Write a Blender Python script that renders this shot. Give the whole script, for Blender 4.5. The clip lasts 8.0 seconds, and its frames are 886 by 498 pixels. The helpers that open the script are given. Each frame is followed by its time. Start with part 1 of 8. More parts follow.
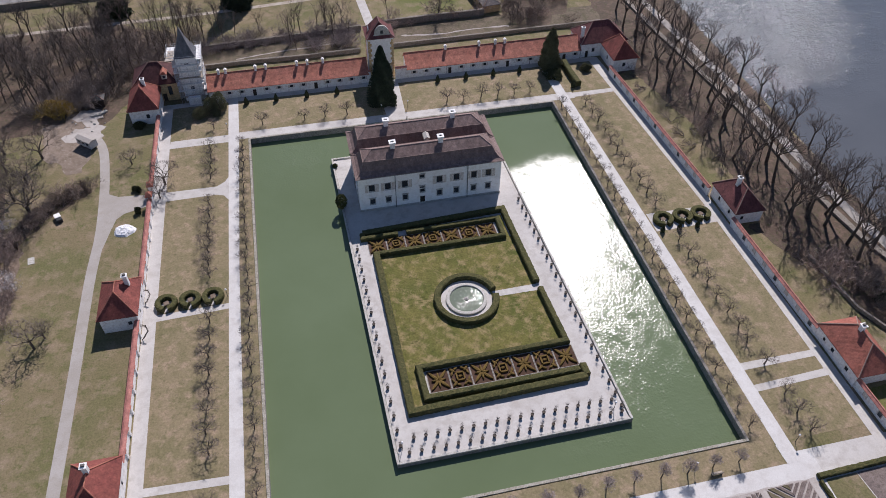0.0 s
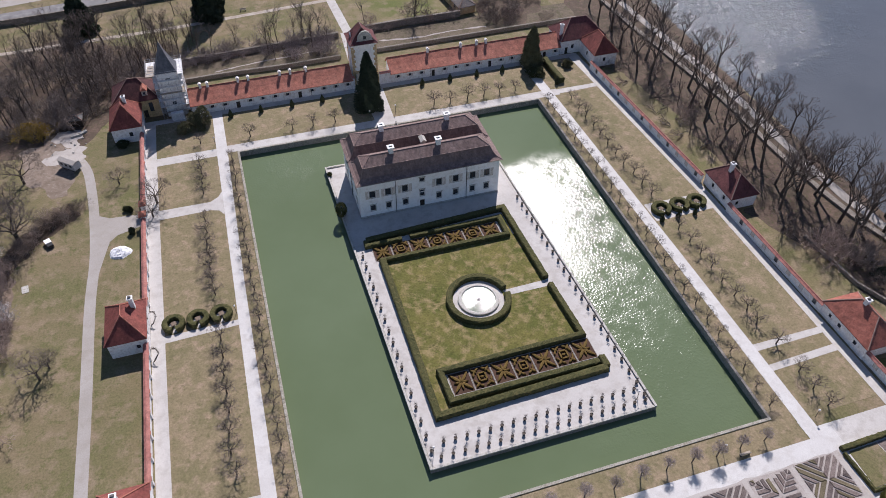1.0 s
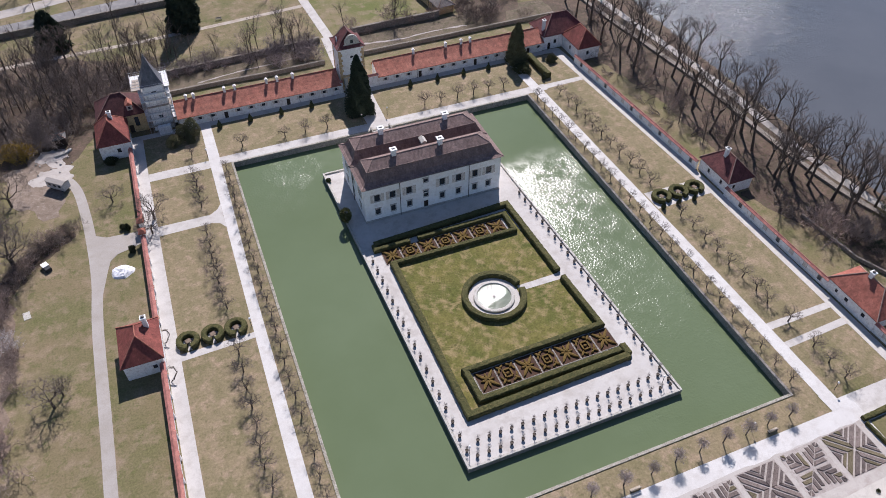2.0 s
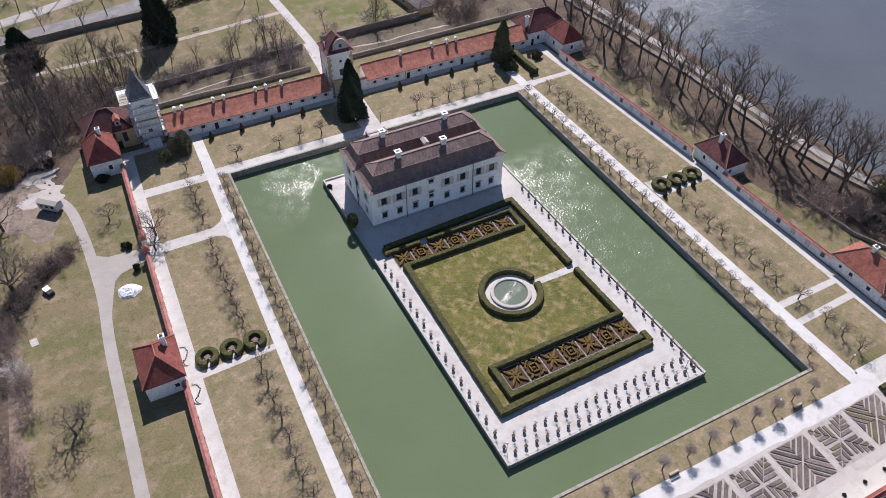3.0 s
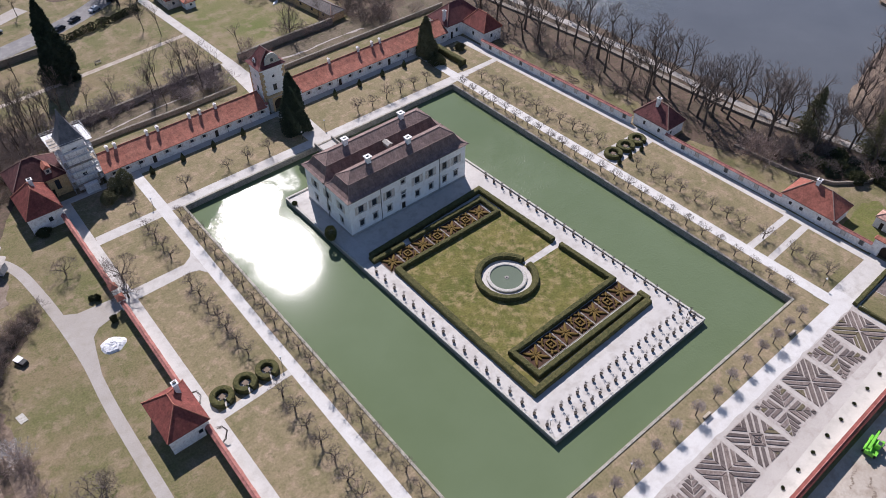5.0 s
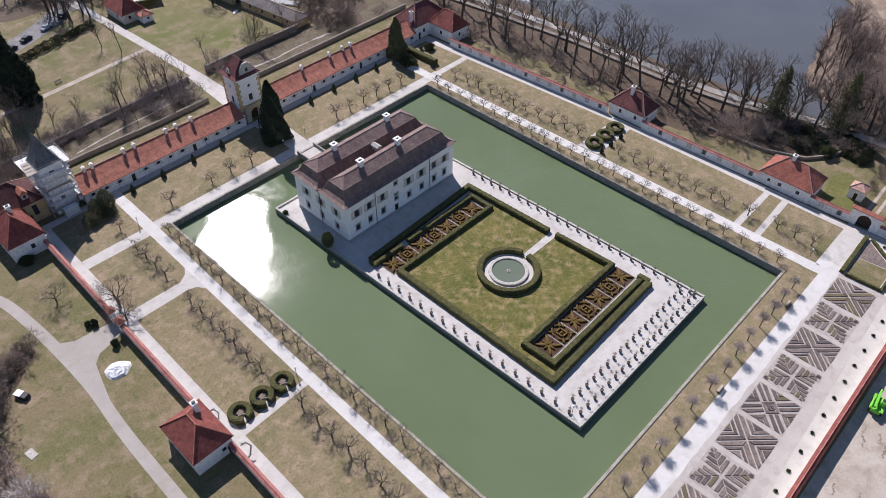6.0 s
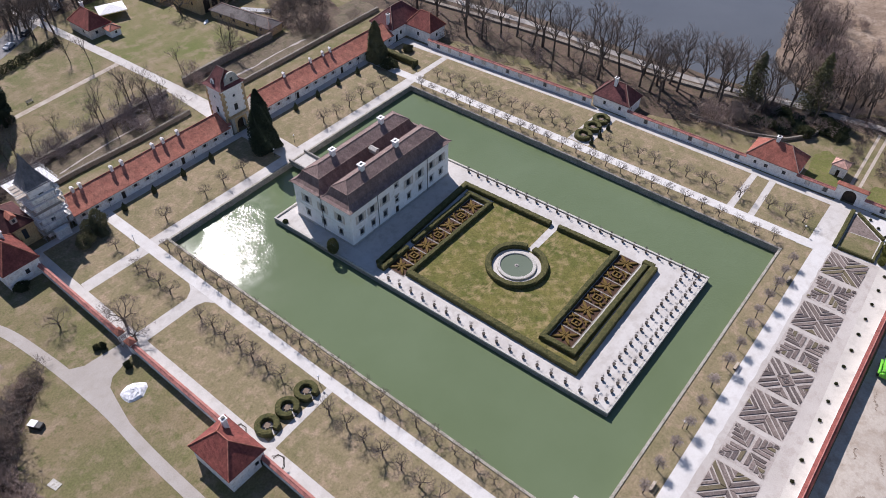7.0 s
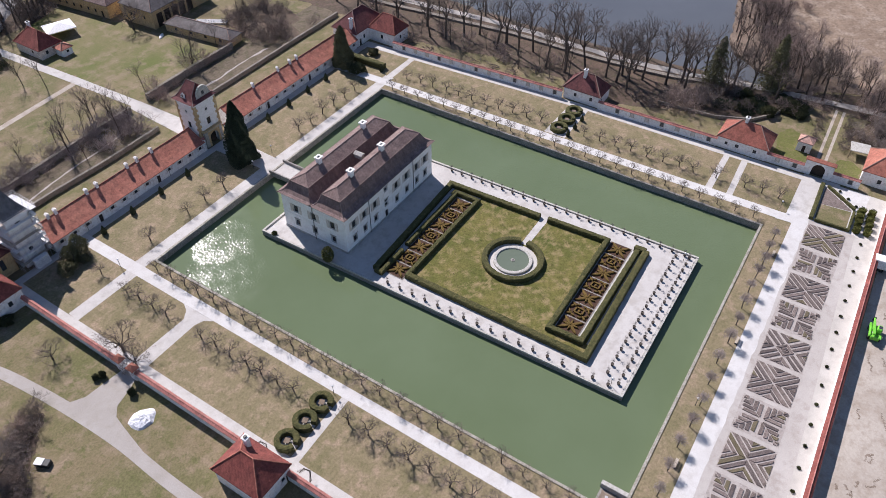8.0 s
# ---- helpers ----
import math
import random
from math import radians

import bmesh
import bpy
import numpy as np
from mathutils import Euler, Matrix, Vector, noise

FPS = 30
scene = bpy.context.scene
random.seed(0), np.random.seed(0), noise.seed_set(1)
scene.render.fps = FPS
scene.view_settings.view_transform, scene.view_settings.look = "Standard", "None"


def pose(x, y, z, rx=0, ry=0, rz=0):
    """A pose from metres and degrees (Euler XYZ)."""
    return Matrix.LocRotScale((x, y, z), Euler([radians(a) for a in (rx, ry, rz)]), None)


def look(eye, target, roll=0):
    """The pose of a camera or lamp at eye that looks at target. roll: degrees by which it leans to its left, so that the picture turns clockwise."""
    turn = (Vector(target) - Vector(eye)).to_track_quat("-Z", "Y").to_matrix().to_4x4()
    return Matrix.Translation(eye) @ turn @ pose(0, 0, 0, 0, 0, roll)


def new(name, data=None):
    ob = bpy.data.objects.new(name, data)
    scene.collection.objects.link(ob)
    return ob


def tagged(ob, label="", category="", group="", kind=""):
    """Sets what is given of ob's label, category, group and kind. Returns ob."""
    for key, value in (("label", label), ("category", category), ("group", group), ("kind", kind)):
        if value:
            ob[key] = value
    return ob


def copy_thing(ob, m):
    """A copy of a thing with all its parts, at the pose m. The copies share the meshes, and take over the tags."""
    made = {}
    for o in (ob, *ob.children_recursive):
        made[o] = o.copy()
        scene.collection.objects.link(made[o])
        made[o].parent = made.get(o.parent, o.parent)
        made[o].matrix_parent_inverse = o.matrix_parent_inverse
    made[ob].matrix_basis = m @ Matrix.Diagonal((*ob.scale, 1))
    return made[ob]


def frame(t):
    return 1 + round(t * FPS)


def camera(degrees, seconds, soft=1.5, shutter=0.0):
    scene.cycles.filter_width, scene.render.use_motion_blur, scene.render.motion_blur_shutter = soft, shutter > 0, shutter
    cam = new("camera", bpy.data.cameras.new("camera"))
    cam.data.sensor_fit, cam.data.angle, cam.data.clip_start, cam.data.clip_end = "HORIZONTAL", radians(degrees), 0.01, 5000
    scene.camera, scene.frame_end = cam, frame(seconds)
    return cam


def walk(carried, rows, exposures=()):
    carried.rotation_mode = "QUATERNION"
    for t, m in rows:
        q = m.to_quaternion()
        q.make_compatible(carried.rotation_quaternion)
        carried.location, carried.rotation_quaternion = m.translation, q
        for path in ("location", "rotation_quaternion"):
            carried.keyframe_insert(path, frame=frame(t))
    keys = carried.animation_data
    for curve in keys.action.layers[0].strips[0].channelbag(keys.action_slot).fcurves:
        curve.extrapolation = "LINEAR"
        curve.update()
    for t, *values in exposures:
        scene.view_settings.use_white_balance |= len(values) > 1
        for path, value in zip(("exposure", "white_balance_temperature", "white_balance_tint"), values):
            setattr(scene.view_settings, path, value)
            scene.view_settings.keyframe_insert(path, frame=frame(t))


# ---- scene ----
cam = camera(62.89, 8.0, soft=0.9)
PATH = [
    (0, (-27.051, -97.843, 117.639), (-11.599, -29.155, 46.624), 0.38),
    (0.5, (-32.308, -96.539, 117.295), (-13.920, -28.322, 46.525), 0.32),
    (1, (-37.662, -94.991, 116.975), (-16.460, -27.409, 46.384), 0.23),
    (1.5, (-43.081, -93.203, 116.678), (-19.071, -26.470, 46.178), 0.13),
    (3, (-59.423, -86.405, 115.918), (-27.569, -22.740, 45.688), -0.06),
    (3.5, (-64.795, -83.666, 115.705), (-29.841, -21.614, 45.508), -0.13),
    (4, (-70.080, -80.694, 115.512), (-31.772, -20.586, 45.372), -0.18),
    (4.5, (-75.245, -77.490, 115.337), (-33.303, -19.816, 45.233), -0.16),
    (5, (-80.260, -74.054, 115.179), (-34.391, -19.336, 45.165), -0.08),
    (6.5, (-94.098, -62.378, 114.802), (-40.410, -14.819, 45.119), -0.02),
    (7, (-98.205, -58.035, 114.706), (-42.308, -12.937, 45.124), -0.03),
    (7.5, (-102.009, -53.467, 114.623), (-43.792, -11.294, 45.109), 0.04),
    (8, (-105.477, -48.678, 114.553), (-44.836, -9.872, 45.150), 0.08),
]
walk(cam, [(t, look(eye, target, roll)) for t, eye, target, roll in PATH],
     [(t, stops, 6230, 18) for t, stops in ((0, 0.10), (0.5, 0.16), (1.0, 0.24), (1.5, 0.34), (3.0, 0.42), (3.5, 0.46), (4.5, 0.42), (5.0, 0.36), (6.5, 0.36), (8.0, 0.42))])

# ---- light: clear spring day, sun beyond the house, about 44 degrees high ----
SUN_AZ, SUN_EL = 66.9, 43.7
sun_dir = Vector((math.cos(radians(SUN_AZ)) * math.cos(radians(SUN_EL)), math.sin(radians(SUN_AZ)) * math.cos(radians(SUN_EL)), math.sin(radians(SUN_EL))))
world = bpy.data.worlds.new("sky")
world.use_nodes = True
scene.world = world
wn = world.node_tree
sky = wn.nodes.new("ShaderNodeTexSky")
sky.sky_type, sky.sun_disc = "NISHITA", False
sky.sun_elevation, sky.sun_rotation = radians(SUN_EL), radians(90 - SUN_AZ)
sky.dust_density, sky.air_density, sky.ozone_density = 0.1, 1.0, 3.0
wn.links.new(sky.outputs["Color"], wn.nodes["Background"].inputs["Color"])
wn.nodes["Background"].inputs["Strength"].default_value = 0.074
sun_data = bpy.data.lights.new("sun", "SUN")
sun_data.energy, sun_data.angle, sun_data.color = 5.0, radians(0.53), (1.0, 0.955, 0.90)
sun = new("sun", sun_data)
sun.matrix_world = look(sun_dir * 300, (0, 0, 0))

# ---- materials ----
def shader(name, rough=0.85, metal=0.0, spec=0.3):
    m = bpy.data.materials.new(name)
    m.use_nodes = True
    t = m.node_tree
    b = t.nodes["Principled BSDF"]
    b.inputs["Roughness"].default_value, b.inputs["Metallic"].default_value = rough, metal
    b.inputs["Specular IOR Level"].default_value = spec
    return m, t, b


def noise_node(t, scale, detail=4.0, rough=0.6, vec=None):
    n = t.nodes.new("ShaderNodeTexNoise")
    n.inputs["Scale"].default_value, n.inputs["Detail"].default_value, n.inputs["Roughness"].default_value = scale, detail, rough
    if vec is not None:
        t.links.new(vec, n.inputs["Vector"])
    return n.outputs["Fac"]


def ramp(t, fac, lo, hi, c0, c1):
    n = t.nodes.new("ShaderNodeValToRGB")
    n.color_ramp.elements[0].position, n.color_ramp.elements[1].position = lo, hi
    n.color_ramp.elements[0].color, n.color_ramp.elements[1].color = (*c0, 1), (*c1, 1)
    t.links.new(fac, n.inputs["Fac"])
    return n.outputs["Color"]


def blend(t, fac, a, b, mode="MIX"):
    n = t.nodes.new("ShaderNodeMix")
    n.data_type, n.blend_type = "RGBA", mode
    for sock, v in ((n.inputs[0], fac), (n.inputs[6], a), (n.inputs[7], b)):
        if isinstance(v, (int, float)):
            sock.default_value = v
        elif isinstance(v, tuple):
            sock.default_value = (*v, 1)
        else:
            t.links.new(v, sock)
    return n.outputs[2]


def position(t):
    return t.nodes.new("ShaderNodeNewGeometry").outputs["Position"]


def bumped(t, b, height, strength, dist=0.05):
    n = t.nodes.new("ShaderNodeBump")
    n.inputs["Strength"].default_value, n.inputs["Distance"].default_value = strength, dist
    t.links.new(height, n.inputs["Height"])
    t.links.new(n.outputs["Normal"], b.inputs["Normal"])


def surface(name, c0, c1, big=0.15, fine=3.0, rough=0.9, c2=None, c3=None, bump=0.3, dist=0.05, spec=0.2, vary=0.0, grain=0.38):
    """Two colours mixed by large patches, and again by fine grain; vary: a shift of value from object to object."""
    m, t, b = shader(name, rough, 0.0, spec)
    p = position(t)
    col = ramp(t, noise_node(t, big, 5, 0.6, p), 0.35, 0.65, c0, c1)
    f = noise_node(t, fine, 6, 0.7, p)
    if c2:
        col = blend(t, ramp(t, noise_node(t, big * 3.7, 5, 0.65, p), 0.48, 0.66, (0, 0, 0), (1, 1, 1)), col, c2)
    if c3:
        col = blend(t, ramp(t, noise_node(t, big * 8.3, 6, 0.7, p), 0.52, 0.7, (0, 0, 0), (1, 1, 1)), col, c3)
    col = blend(t, 1.0, col, ramp(t, f, 0.25, 0.75, (1.0 - grain,) * 3, (1.0 + 0.8 * grain,) * 3), "MULTIPLY")
    if vary:
        r = t.nodes.new("ShaderNodeObjectInfo").outputs["Random"]
        col = blend(t, 1.0, col, ramp(t, r, 0, 1, (1 - vary,) * 3, (1 + vary,) * 3), "MULTIPLY")
    t.links.new(col, b.inputs["Base Color"])
    bumped(t, b, f, bump, dist)
    return m


def tiles(name, c0, c1, axis_scale=3.2, rough=0.8):
    """Clay tiles: courses as fine ridges, with tone that changes from patch to patch."""
    m, t, b = shader(name, rough, 0, 0.25)
    p = position(t)
    sep = t.nodes.new("ShaderNodeSeparateXYZ")
    t.links.new(p, sep.inputs[0])
    w = t.nodes.new("ShaderNodeTexWave")
    w.bands_direction = "Z"
    w.inputs["Scale"].default_value, w.inputs["Distortion"].default_value, w.inputs["Detail"].default_value = axis_scale, 0.6, 2
    t.links.new(p, w.inputs["Vector"])
    col = ramp(t, noise_node(t, 0.35, 5, 0.65, p), 0.3, 0.7, c0, c1)
    brick = t.nodes.new("ShaderNodeTexVoronoi")
    brick.inputs["Scale"].default_value = 3.0
    t.links.new(p, brick.inputs["Vector"])
    col = blend(t, 0.35, col, blend(t, 1.0, col, ramp(t, brick.outputs["Color"], 0.1, 0.9, (0.55, 0.55, 0.55), (1.5, 1.45, 1.4)), "MULTIPLY"))
    col = blend(t, 1.0, col, ramp(t, w.outputs["Fac"], 0.0, 0.6, (0.84, 0.84, 0.84), (1.05, 1.05, 1.05)), "MULTIPLY")
    col = blend(t, ramp(t, noise_node(t, 1.3, 6, 0.7, p), 0.55, 0.75, (0, 0, 0), (0.55, 0.55, 0.55)), col, (c0[0] * 0.5, c0[1] * 0.6, c0[2] * 0.6))
    down = t.nodes.new("ShaderNodeMapping")
    down.inputs["Scale"].default_value = (1.0, 1.0, 0.12)
    t.links.new(p, down.inputs["Vector"])
    col = blend(t, 1.0, col, ramp(t, noise_node(t, 0.9, 6, 0.7, down.outputs[0]), 0.3, 0.7, (0.66, 0.68, 0.68), (1.3, 1.27, 1.25)), "MULTIPLY")
    t.links.new(col, b.inputs["Base Color"])
    bumped(t, b, w.outputs["Fac"], 0.3, 0.05)
    return m


def water(name, deep, shallow, rough, ripple, calm, patches, scale=1.1, detail=3, edge=20.0, ruffled=()):
    """Murky water, calm but for wind ripples in patches (x, y, z, radius, share of it at full strength, strength);
    ruffled: patches of the finest ripples, with what they add to the roughness."""
    m, t, b = shader(name, rough, 0, 0.5)
    b.inputs["IOR"].default_value = 1.33
    p = position(t)
    col = ramp(t, noise_node(t, 0.035, 4, 0.6, p), 0.3, 0.7, deep, shallow)
    t.links.new(col, b.inputs["Base Color"])
    uneven = noise_node(t, 0.3, 4, 0.6, p)
    drift = t.nodes.new("ShaderNodeTexNoise")
    drift.inputs["Scale"].default_value, drift.inputs["Detail"].default_value = 0.09, 4
    t.links.new(p, drift.inputs["Vector"])
    warp = t.nodes.new("ShaderNodeVectorMath")
    warp.operation = "MULTIPLY_ADD"
    warp.inputs[1].default_value, warp.inputs[2].default_value = (edge, edge, 0), (-edge / 2, -edge / 2, 0)
    t.links.new(drift.outputs["Color"], warp.inputs[0])
    bent = t.nodes.new("ShaderNodeVectorMath")
    bent.operation = "ADD"
    t.links.new(warp.outputs[0], bent.inputs[0])
    t.links.new(p, bent.inputs[1])

    def spread(rows):
        """The strongest of several round patches with soft, drifting edges."""
        most = None
        for x, y, z, r, core, amp in rows:
            d = t.nodes.new("ShaderNodeVectorMath")
            d.operation = "DISTANCE"
            d.inputs[1].default_value = (x, y, z)
            t.links.new(bent.outputs[0], d.inputs[0])
            k = t.nodes.new("ShaderNodeMapRange")
            k.interpolation_type = "SMOOTHSTEP"
            for i, v in enumerate((r, r * core, 0.0, amp)):
                k.inputs[i + 1].default_value = v
            t.links.new(d.outputs["Value"], k.inputs[0])
            if most is None:
                most = k.outputs[0]
            else:
                w = t.nodes.new("ShaderNodeMath")
                w.operation = "MAXIMUM"
                t.links.new(most, w.inputs[0])
                t.links.new(k.outputs[0], w.inputs[1])
                most = w.outputs[0]
        return most

    wind = spread(patches)
    if ruffled:
        add = t.nodes.new("ShaderNodeMath")
        add.operation = "ADD"
        add.inputs[1].default_value = rough
        lumpy = t.nodes.new("ShaderNodeMapRange")
        for i, v in enumerate((0.3, 0.6, 0.35, 1.15)):
            lumpy.inputs[i + 1].default_value = v
        t.links.new(uneven, lumpy.inputs[0])
        both = t.nodes.new("ShaderNodeMath")
        both.operation = "MULTIPLY"
        t.links.new(spread(ruffled), both.inputs[0])
        t.links.new(lumpy.outputs[0], both.inputs[1])
        t.links.new(both.outputs[0], add.inputs[0])
        t.links.new(add.outputs[0], b.inputs["Roughness"])
    g = t.nodes.new("ShaderNodeMapRange")
    for i, v in enumerate((0.35, 0.65, 0.5, 1.7)):
        g.inputs[i + 1].default_value = v
    t.links.new(uneven, g.inputs[0])
    w = t.nodes.new("ShaderNodeMath")
    w.operation = "MULTIPLY_ADD"
    w.inputs[2].default_value = calm
    t.links.new(wind, w.inputs[0])
    t.links.new(g.outputs[0], w.inputs[1])
    h = t.nodes.new("ShaderNodeMath")
    h.operation = "MULTIPLY"
    t.links.new(noise_node(t, scale, detail, 0.55, p), h.inputs[0])
    t.links.new(w.outputs[0], h.inputs[1])
    bumped(t, b, h.outputs[0], 1.0, ripple)
    return m


M_GRASS = surface("meadow_grass", (0.20, 0.155, 0.092), (0.132, 0.127, 0.054), 0.06, 2.5, c2=(0.25, 0.19, 0.128), c3=(0.102, 0.108, 0.038), bump=0.8, grain=0.38)
M_LAWN = surface("winter_lawn", (0.240, 0.190, 0.116), (0.172, 0.150, 0.078), 0.10, 2.2, c2=(0.30, 0.226, 0.154), c3=(0.142, 0.126, 0.064), bump=0.8, grain=0.36)
M_GREEN = surface("island_lawn", (0.158, 0.138, 0.042), (0.080, 0.093, 0.020), 0.13, 2.0, c2=(0.26, 0.20, 0.098), c3=(0.072, 0.07, 0.018), bump=0.8, grain=0.4)
M_GRAVEL = surface("pale_gravel", (0.465, 0.44, 0.415), (0.52, 0.497, 0.47), 0.12, 6.0, c2=(0.41, 0.38, 0.35), c3=(0.44, 0.41, 0.385), bump=0.1, grain=0.14)
M_PALE = surface("whitish_gravel", (0.45, 0.42, 0.38), (0.51, 0.48, 0.44), 0.12, 6.0, c2=(0.41, 0.38, 0.345), bump=0.1, grain=0.12)
M_CHIPS = surface("white_limestone_chips", (0.53, 0.51, 0.49), (0.585, 0.57, 0.55), 0.12, 6.0, c2=(0.49, 0.465, 0.44), c3=(0.51, 0.49, 0.465), bump=0.1, grain=0.14)
M_TREAD = surface("trodden_beige_gravel", (0.395, 0.36, 0.33), (0.45, 0.415, 0.385), 0.10, 5.0, c2=(0.35, 0.31, 0.28), c3=(0.42, 0.385, 0.35), bump=0.1, grain=0.14)
M_PARK = surface("greening_park_grass", (0.205, 0.163, 0.092), (0.112, 0.128, 0.036), 0.042, 2.5, c2=(0.245, 0.19, 0.125), c3=(0.12, 0.125, 0.042), bump=0.8, grain=0.34)
M_ROAD = surface("gravel_road", (0.33, 0.30, 0.27), (0.39, 0.36, 0.335), 0.10, 5.0, c2=(0.32, 0.29, 0.255), bump=0.1, grain=0.16)
M_ASPHALT = surface("grey_asphalt", (0.17, 0.165, 0.165), (0.22, 0.21, 0.21), 0.1, 5.0, c2=(0.27, 0.26, 0.25))
M_LITTER = surface("leaf_litter", (0.108, 0.074, 0.056), (0.088, 0.068, 0.05), 0.12, 1.6, c2=(0.145, 0.10, 0.076), c3=(0.07, 0.075, 0.03), bump=0.8)
M_MARSH = surface("dry_marsh_grass", (0.27, 0.20, 0.145), (0.20, 0.145, 0.105), 0.05, 1.2, c2=(0.34, 0.27, 0.21), c3=(0.15, 0.105, 0.075), bump=0.8)
M_MARSHBANK = surface("reed_litter", (0.17, 0.125, 0.095), (0.22, 0.165, 0.125), 0.15, 1.4, c2=(0.13, 0.095, 0.07), c3=(0.27, 0.21, 0.16), bump=0.8)
M_SAND = surface("trodden_sand", (0.375, 0.325, 0.275), (0.44, 0.39, 0.335), 0.08, 2.0, c2=(0.31, 0.255, 0.205), c3=(0.35, 0.30, 0.25), grain=0.16)
M_DIRT = surface("brown_trodden_earth", (0.20, 0.155, 0.12), (0.26, 0.205, 0.165), 0.12, 2.0, c2=(0.15, 0.115, 0.085), c3=(0.31, 0.26, 0.215), grain=0.25)
M_DITCH = surface("damp_ditch_earth", (0.115, 0.092, 0.064), (0.155, 0.122, 0.086), 0.12, 1.8, c2=(0.09, 0.082, 0.045), c3=(0.19, 0.15, 0.115), grain=0.35, bump=0.8)
M_STONE = surface("grey_stone", (0.26, 0.24, 0.22), (0.33, 0.31, 0.29), 0.5, 4.0, c2=(0.18, 0.17, 0.15), c3=(0.22, 0.22, 0.16), bump=0.5)
M_COPING = surface("pale_stone", (0.42, 0.40, 0.36), (0.50, 0.48, 0.45), 0.6, 5.0, c2=(0.34, 0.32, 0.27), bump=0.3)
M_OLDWALL = surface("old_rubble_wall", (0.19, 0.165, 0.14), (0.25, 0.22, 0.19), 0.6, 3.0, c2=(0.12, 0.11, 0.085), c3=(0.30, 0.27, 0.24), bump=0.7)
M_PLASTER = surface("weathered_white_plaster", (0.86, 0.84, 0.805), (0.90, 0.885, 0.86), 0.35, 3.0, c2=(0.79, 0.755, 0.71), bump=0.1, grain=0.10)
M_LIME = surface("limewashed_plaster", (0.79, 0.765, 0.745), (0.86, 0.84, 0.82), 0.4, 3.0, c2=(0.65, 0.60, 0.57), bump=0.1, grain=0.14)
M_OCHRE = surface("ochre_plaster", (0.52, 0.36, 0.18), (0.60, 0.45, 0.26), 0.4, 3.0, c2=(0.44, 0.31, 0.17), bump=0.1)
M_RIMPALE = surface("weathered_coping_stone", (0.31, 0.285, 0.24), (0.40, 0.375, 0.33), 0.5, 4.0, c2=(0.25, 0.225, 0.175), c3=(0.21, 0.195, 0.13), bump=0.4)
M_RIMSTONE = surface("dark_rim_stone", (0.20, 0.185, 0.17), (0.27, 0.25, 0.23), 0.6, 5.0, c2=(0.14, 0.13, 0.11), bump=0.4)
M_FRESH = surface("fresh_spring_grass", (0.105, 0.115, 0.032), (0.13, 0.132, 0.042), 0.2, 2.5, c2=(0.16, 0.14, 0.065), bump=0.6)
M_WHITE = surface("white_limewash", (0.78, 0.77, 0.75), (0.82, 0.81, 0.80), 0.8, 5.0, bump=0.05)
M_PANEL = surface("faded_painted_panel", (0.60, 0.535, 0.47), (0.68, 0.63, 0.575), 0.9, 2.2, c2=(0.50, 0.42, 0.35), c3=(0.73, 0.69, 0.64), bump=0.05)
M_TILE = tiles("red_clay_tiles", (0.33, 0.12, 0.085), (0.43, 0.175, 0.125))
M_COPINGTILE = tiles("pinkish_coping_tiles", (0.34, 0.135, 0.115), (0.44, 0.20, 0.17))
M_TILE_DARK = tiles("dark_red_tiles", (0.17, 0.048, 0.042), (0.24, 0.075, 0.06))
M_BRICKRED = tiles("brick_red_tiles", (0.25, 0.085, 0.062), (0.33, 0.12, 0.09))
M_MAROON = tiles("maroon_tiles", (0.115, 0.04, 0.042), (0.165, 0.062, 0.06))
M_CHAPEL = tiles("sooty_maroon_tiles", (0.07, 0.028, 0.03), (0.10, 0.04, 0.04))
M_HUT = tiles("faded_pink_tiles", (0.42, 0.25, 0.20), (0.50, 0.31, 0.26))
M_SHINGLE = tiles("brown_shingles", (0.16, 0.108, 0.10), (0.235, 0.172, 0.158), 2.6)
M_SHINGLECAP = surface("weathered_ridge_tiles", (0.22, 0.155, 0.135), (0.28, 0.21, 0.185), 0.8, 4.0)
M_SLATE = tiles("blue_grey_slate", (0.10, 0.105, 0.125), (0.14, 0.145, 0.165), 2.6, 0.55)
M_STONESLATE = tiles("weathered_grey_roofing", (0.12, 0.105, 0.10), (0.19, 0.17, 0.165), 2.2)
M_RIDGE = surface("ridge_tiles", (0.25, 0.16, 0.13), (0.32, 0.22, 0.18), 0.8, 4.0)
M_HEDGE = surface("clipped_box_leaves", (0.052, 0.055, 0.020), (0.082, 0.079, 0.030), 0.5, 5.0, c2=(0.115, 0.10, 0.04), bump=1.0, dist=0.15)
M_BUSH = surface("olive_box_leaves", (0.095, 0.10, 0.035), (0.14, 0.14, 0.055), 0.8, 5.0, c2=(0.07, 0.078, 0.026), bump=1.0, dist=0.15)
M_KNOT = surface("bronzed_box_leaves", (0.125, 0.078, 0.022), (0.165, 0.104, 0.03), 0.9, 6.0, c2=(0.09, 0.068, 0.02), bump=0.8, dist=0.1)
M_MULCH = surface("dark_bark_mulch", (0.060, 0.034, 0.023), (0.085, 0.048, 0.032), 0.9, 7.0)
M_BED = surface("pruned_lavender", (0.165, 0.13, 0.118), (0.225, 0.182, 0.165), 0.5, 5.0, c2=(0.125, 0.10, 0.086), bump=1.0, dist=0.12, vary=0.15)
M_BEDDARK = surface("dark_pruned_lavender", (0.115, 0.092, 0.086), (0.15, 0.122, 0.114), 0.5, 5.0, c2=(0.09, 0.072, 0.066), bump=1.0, dist=0.12, vary=0.15)
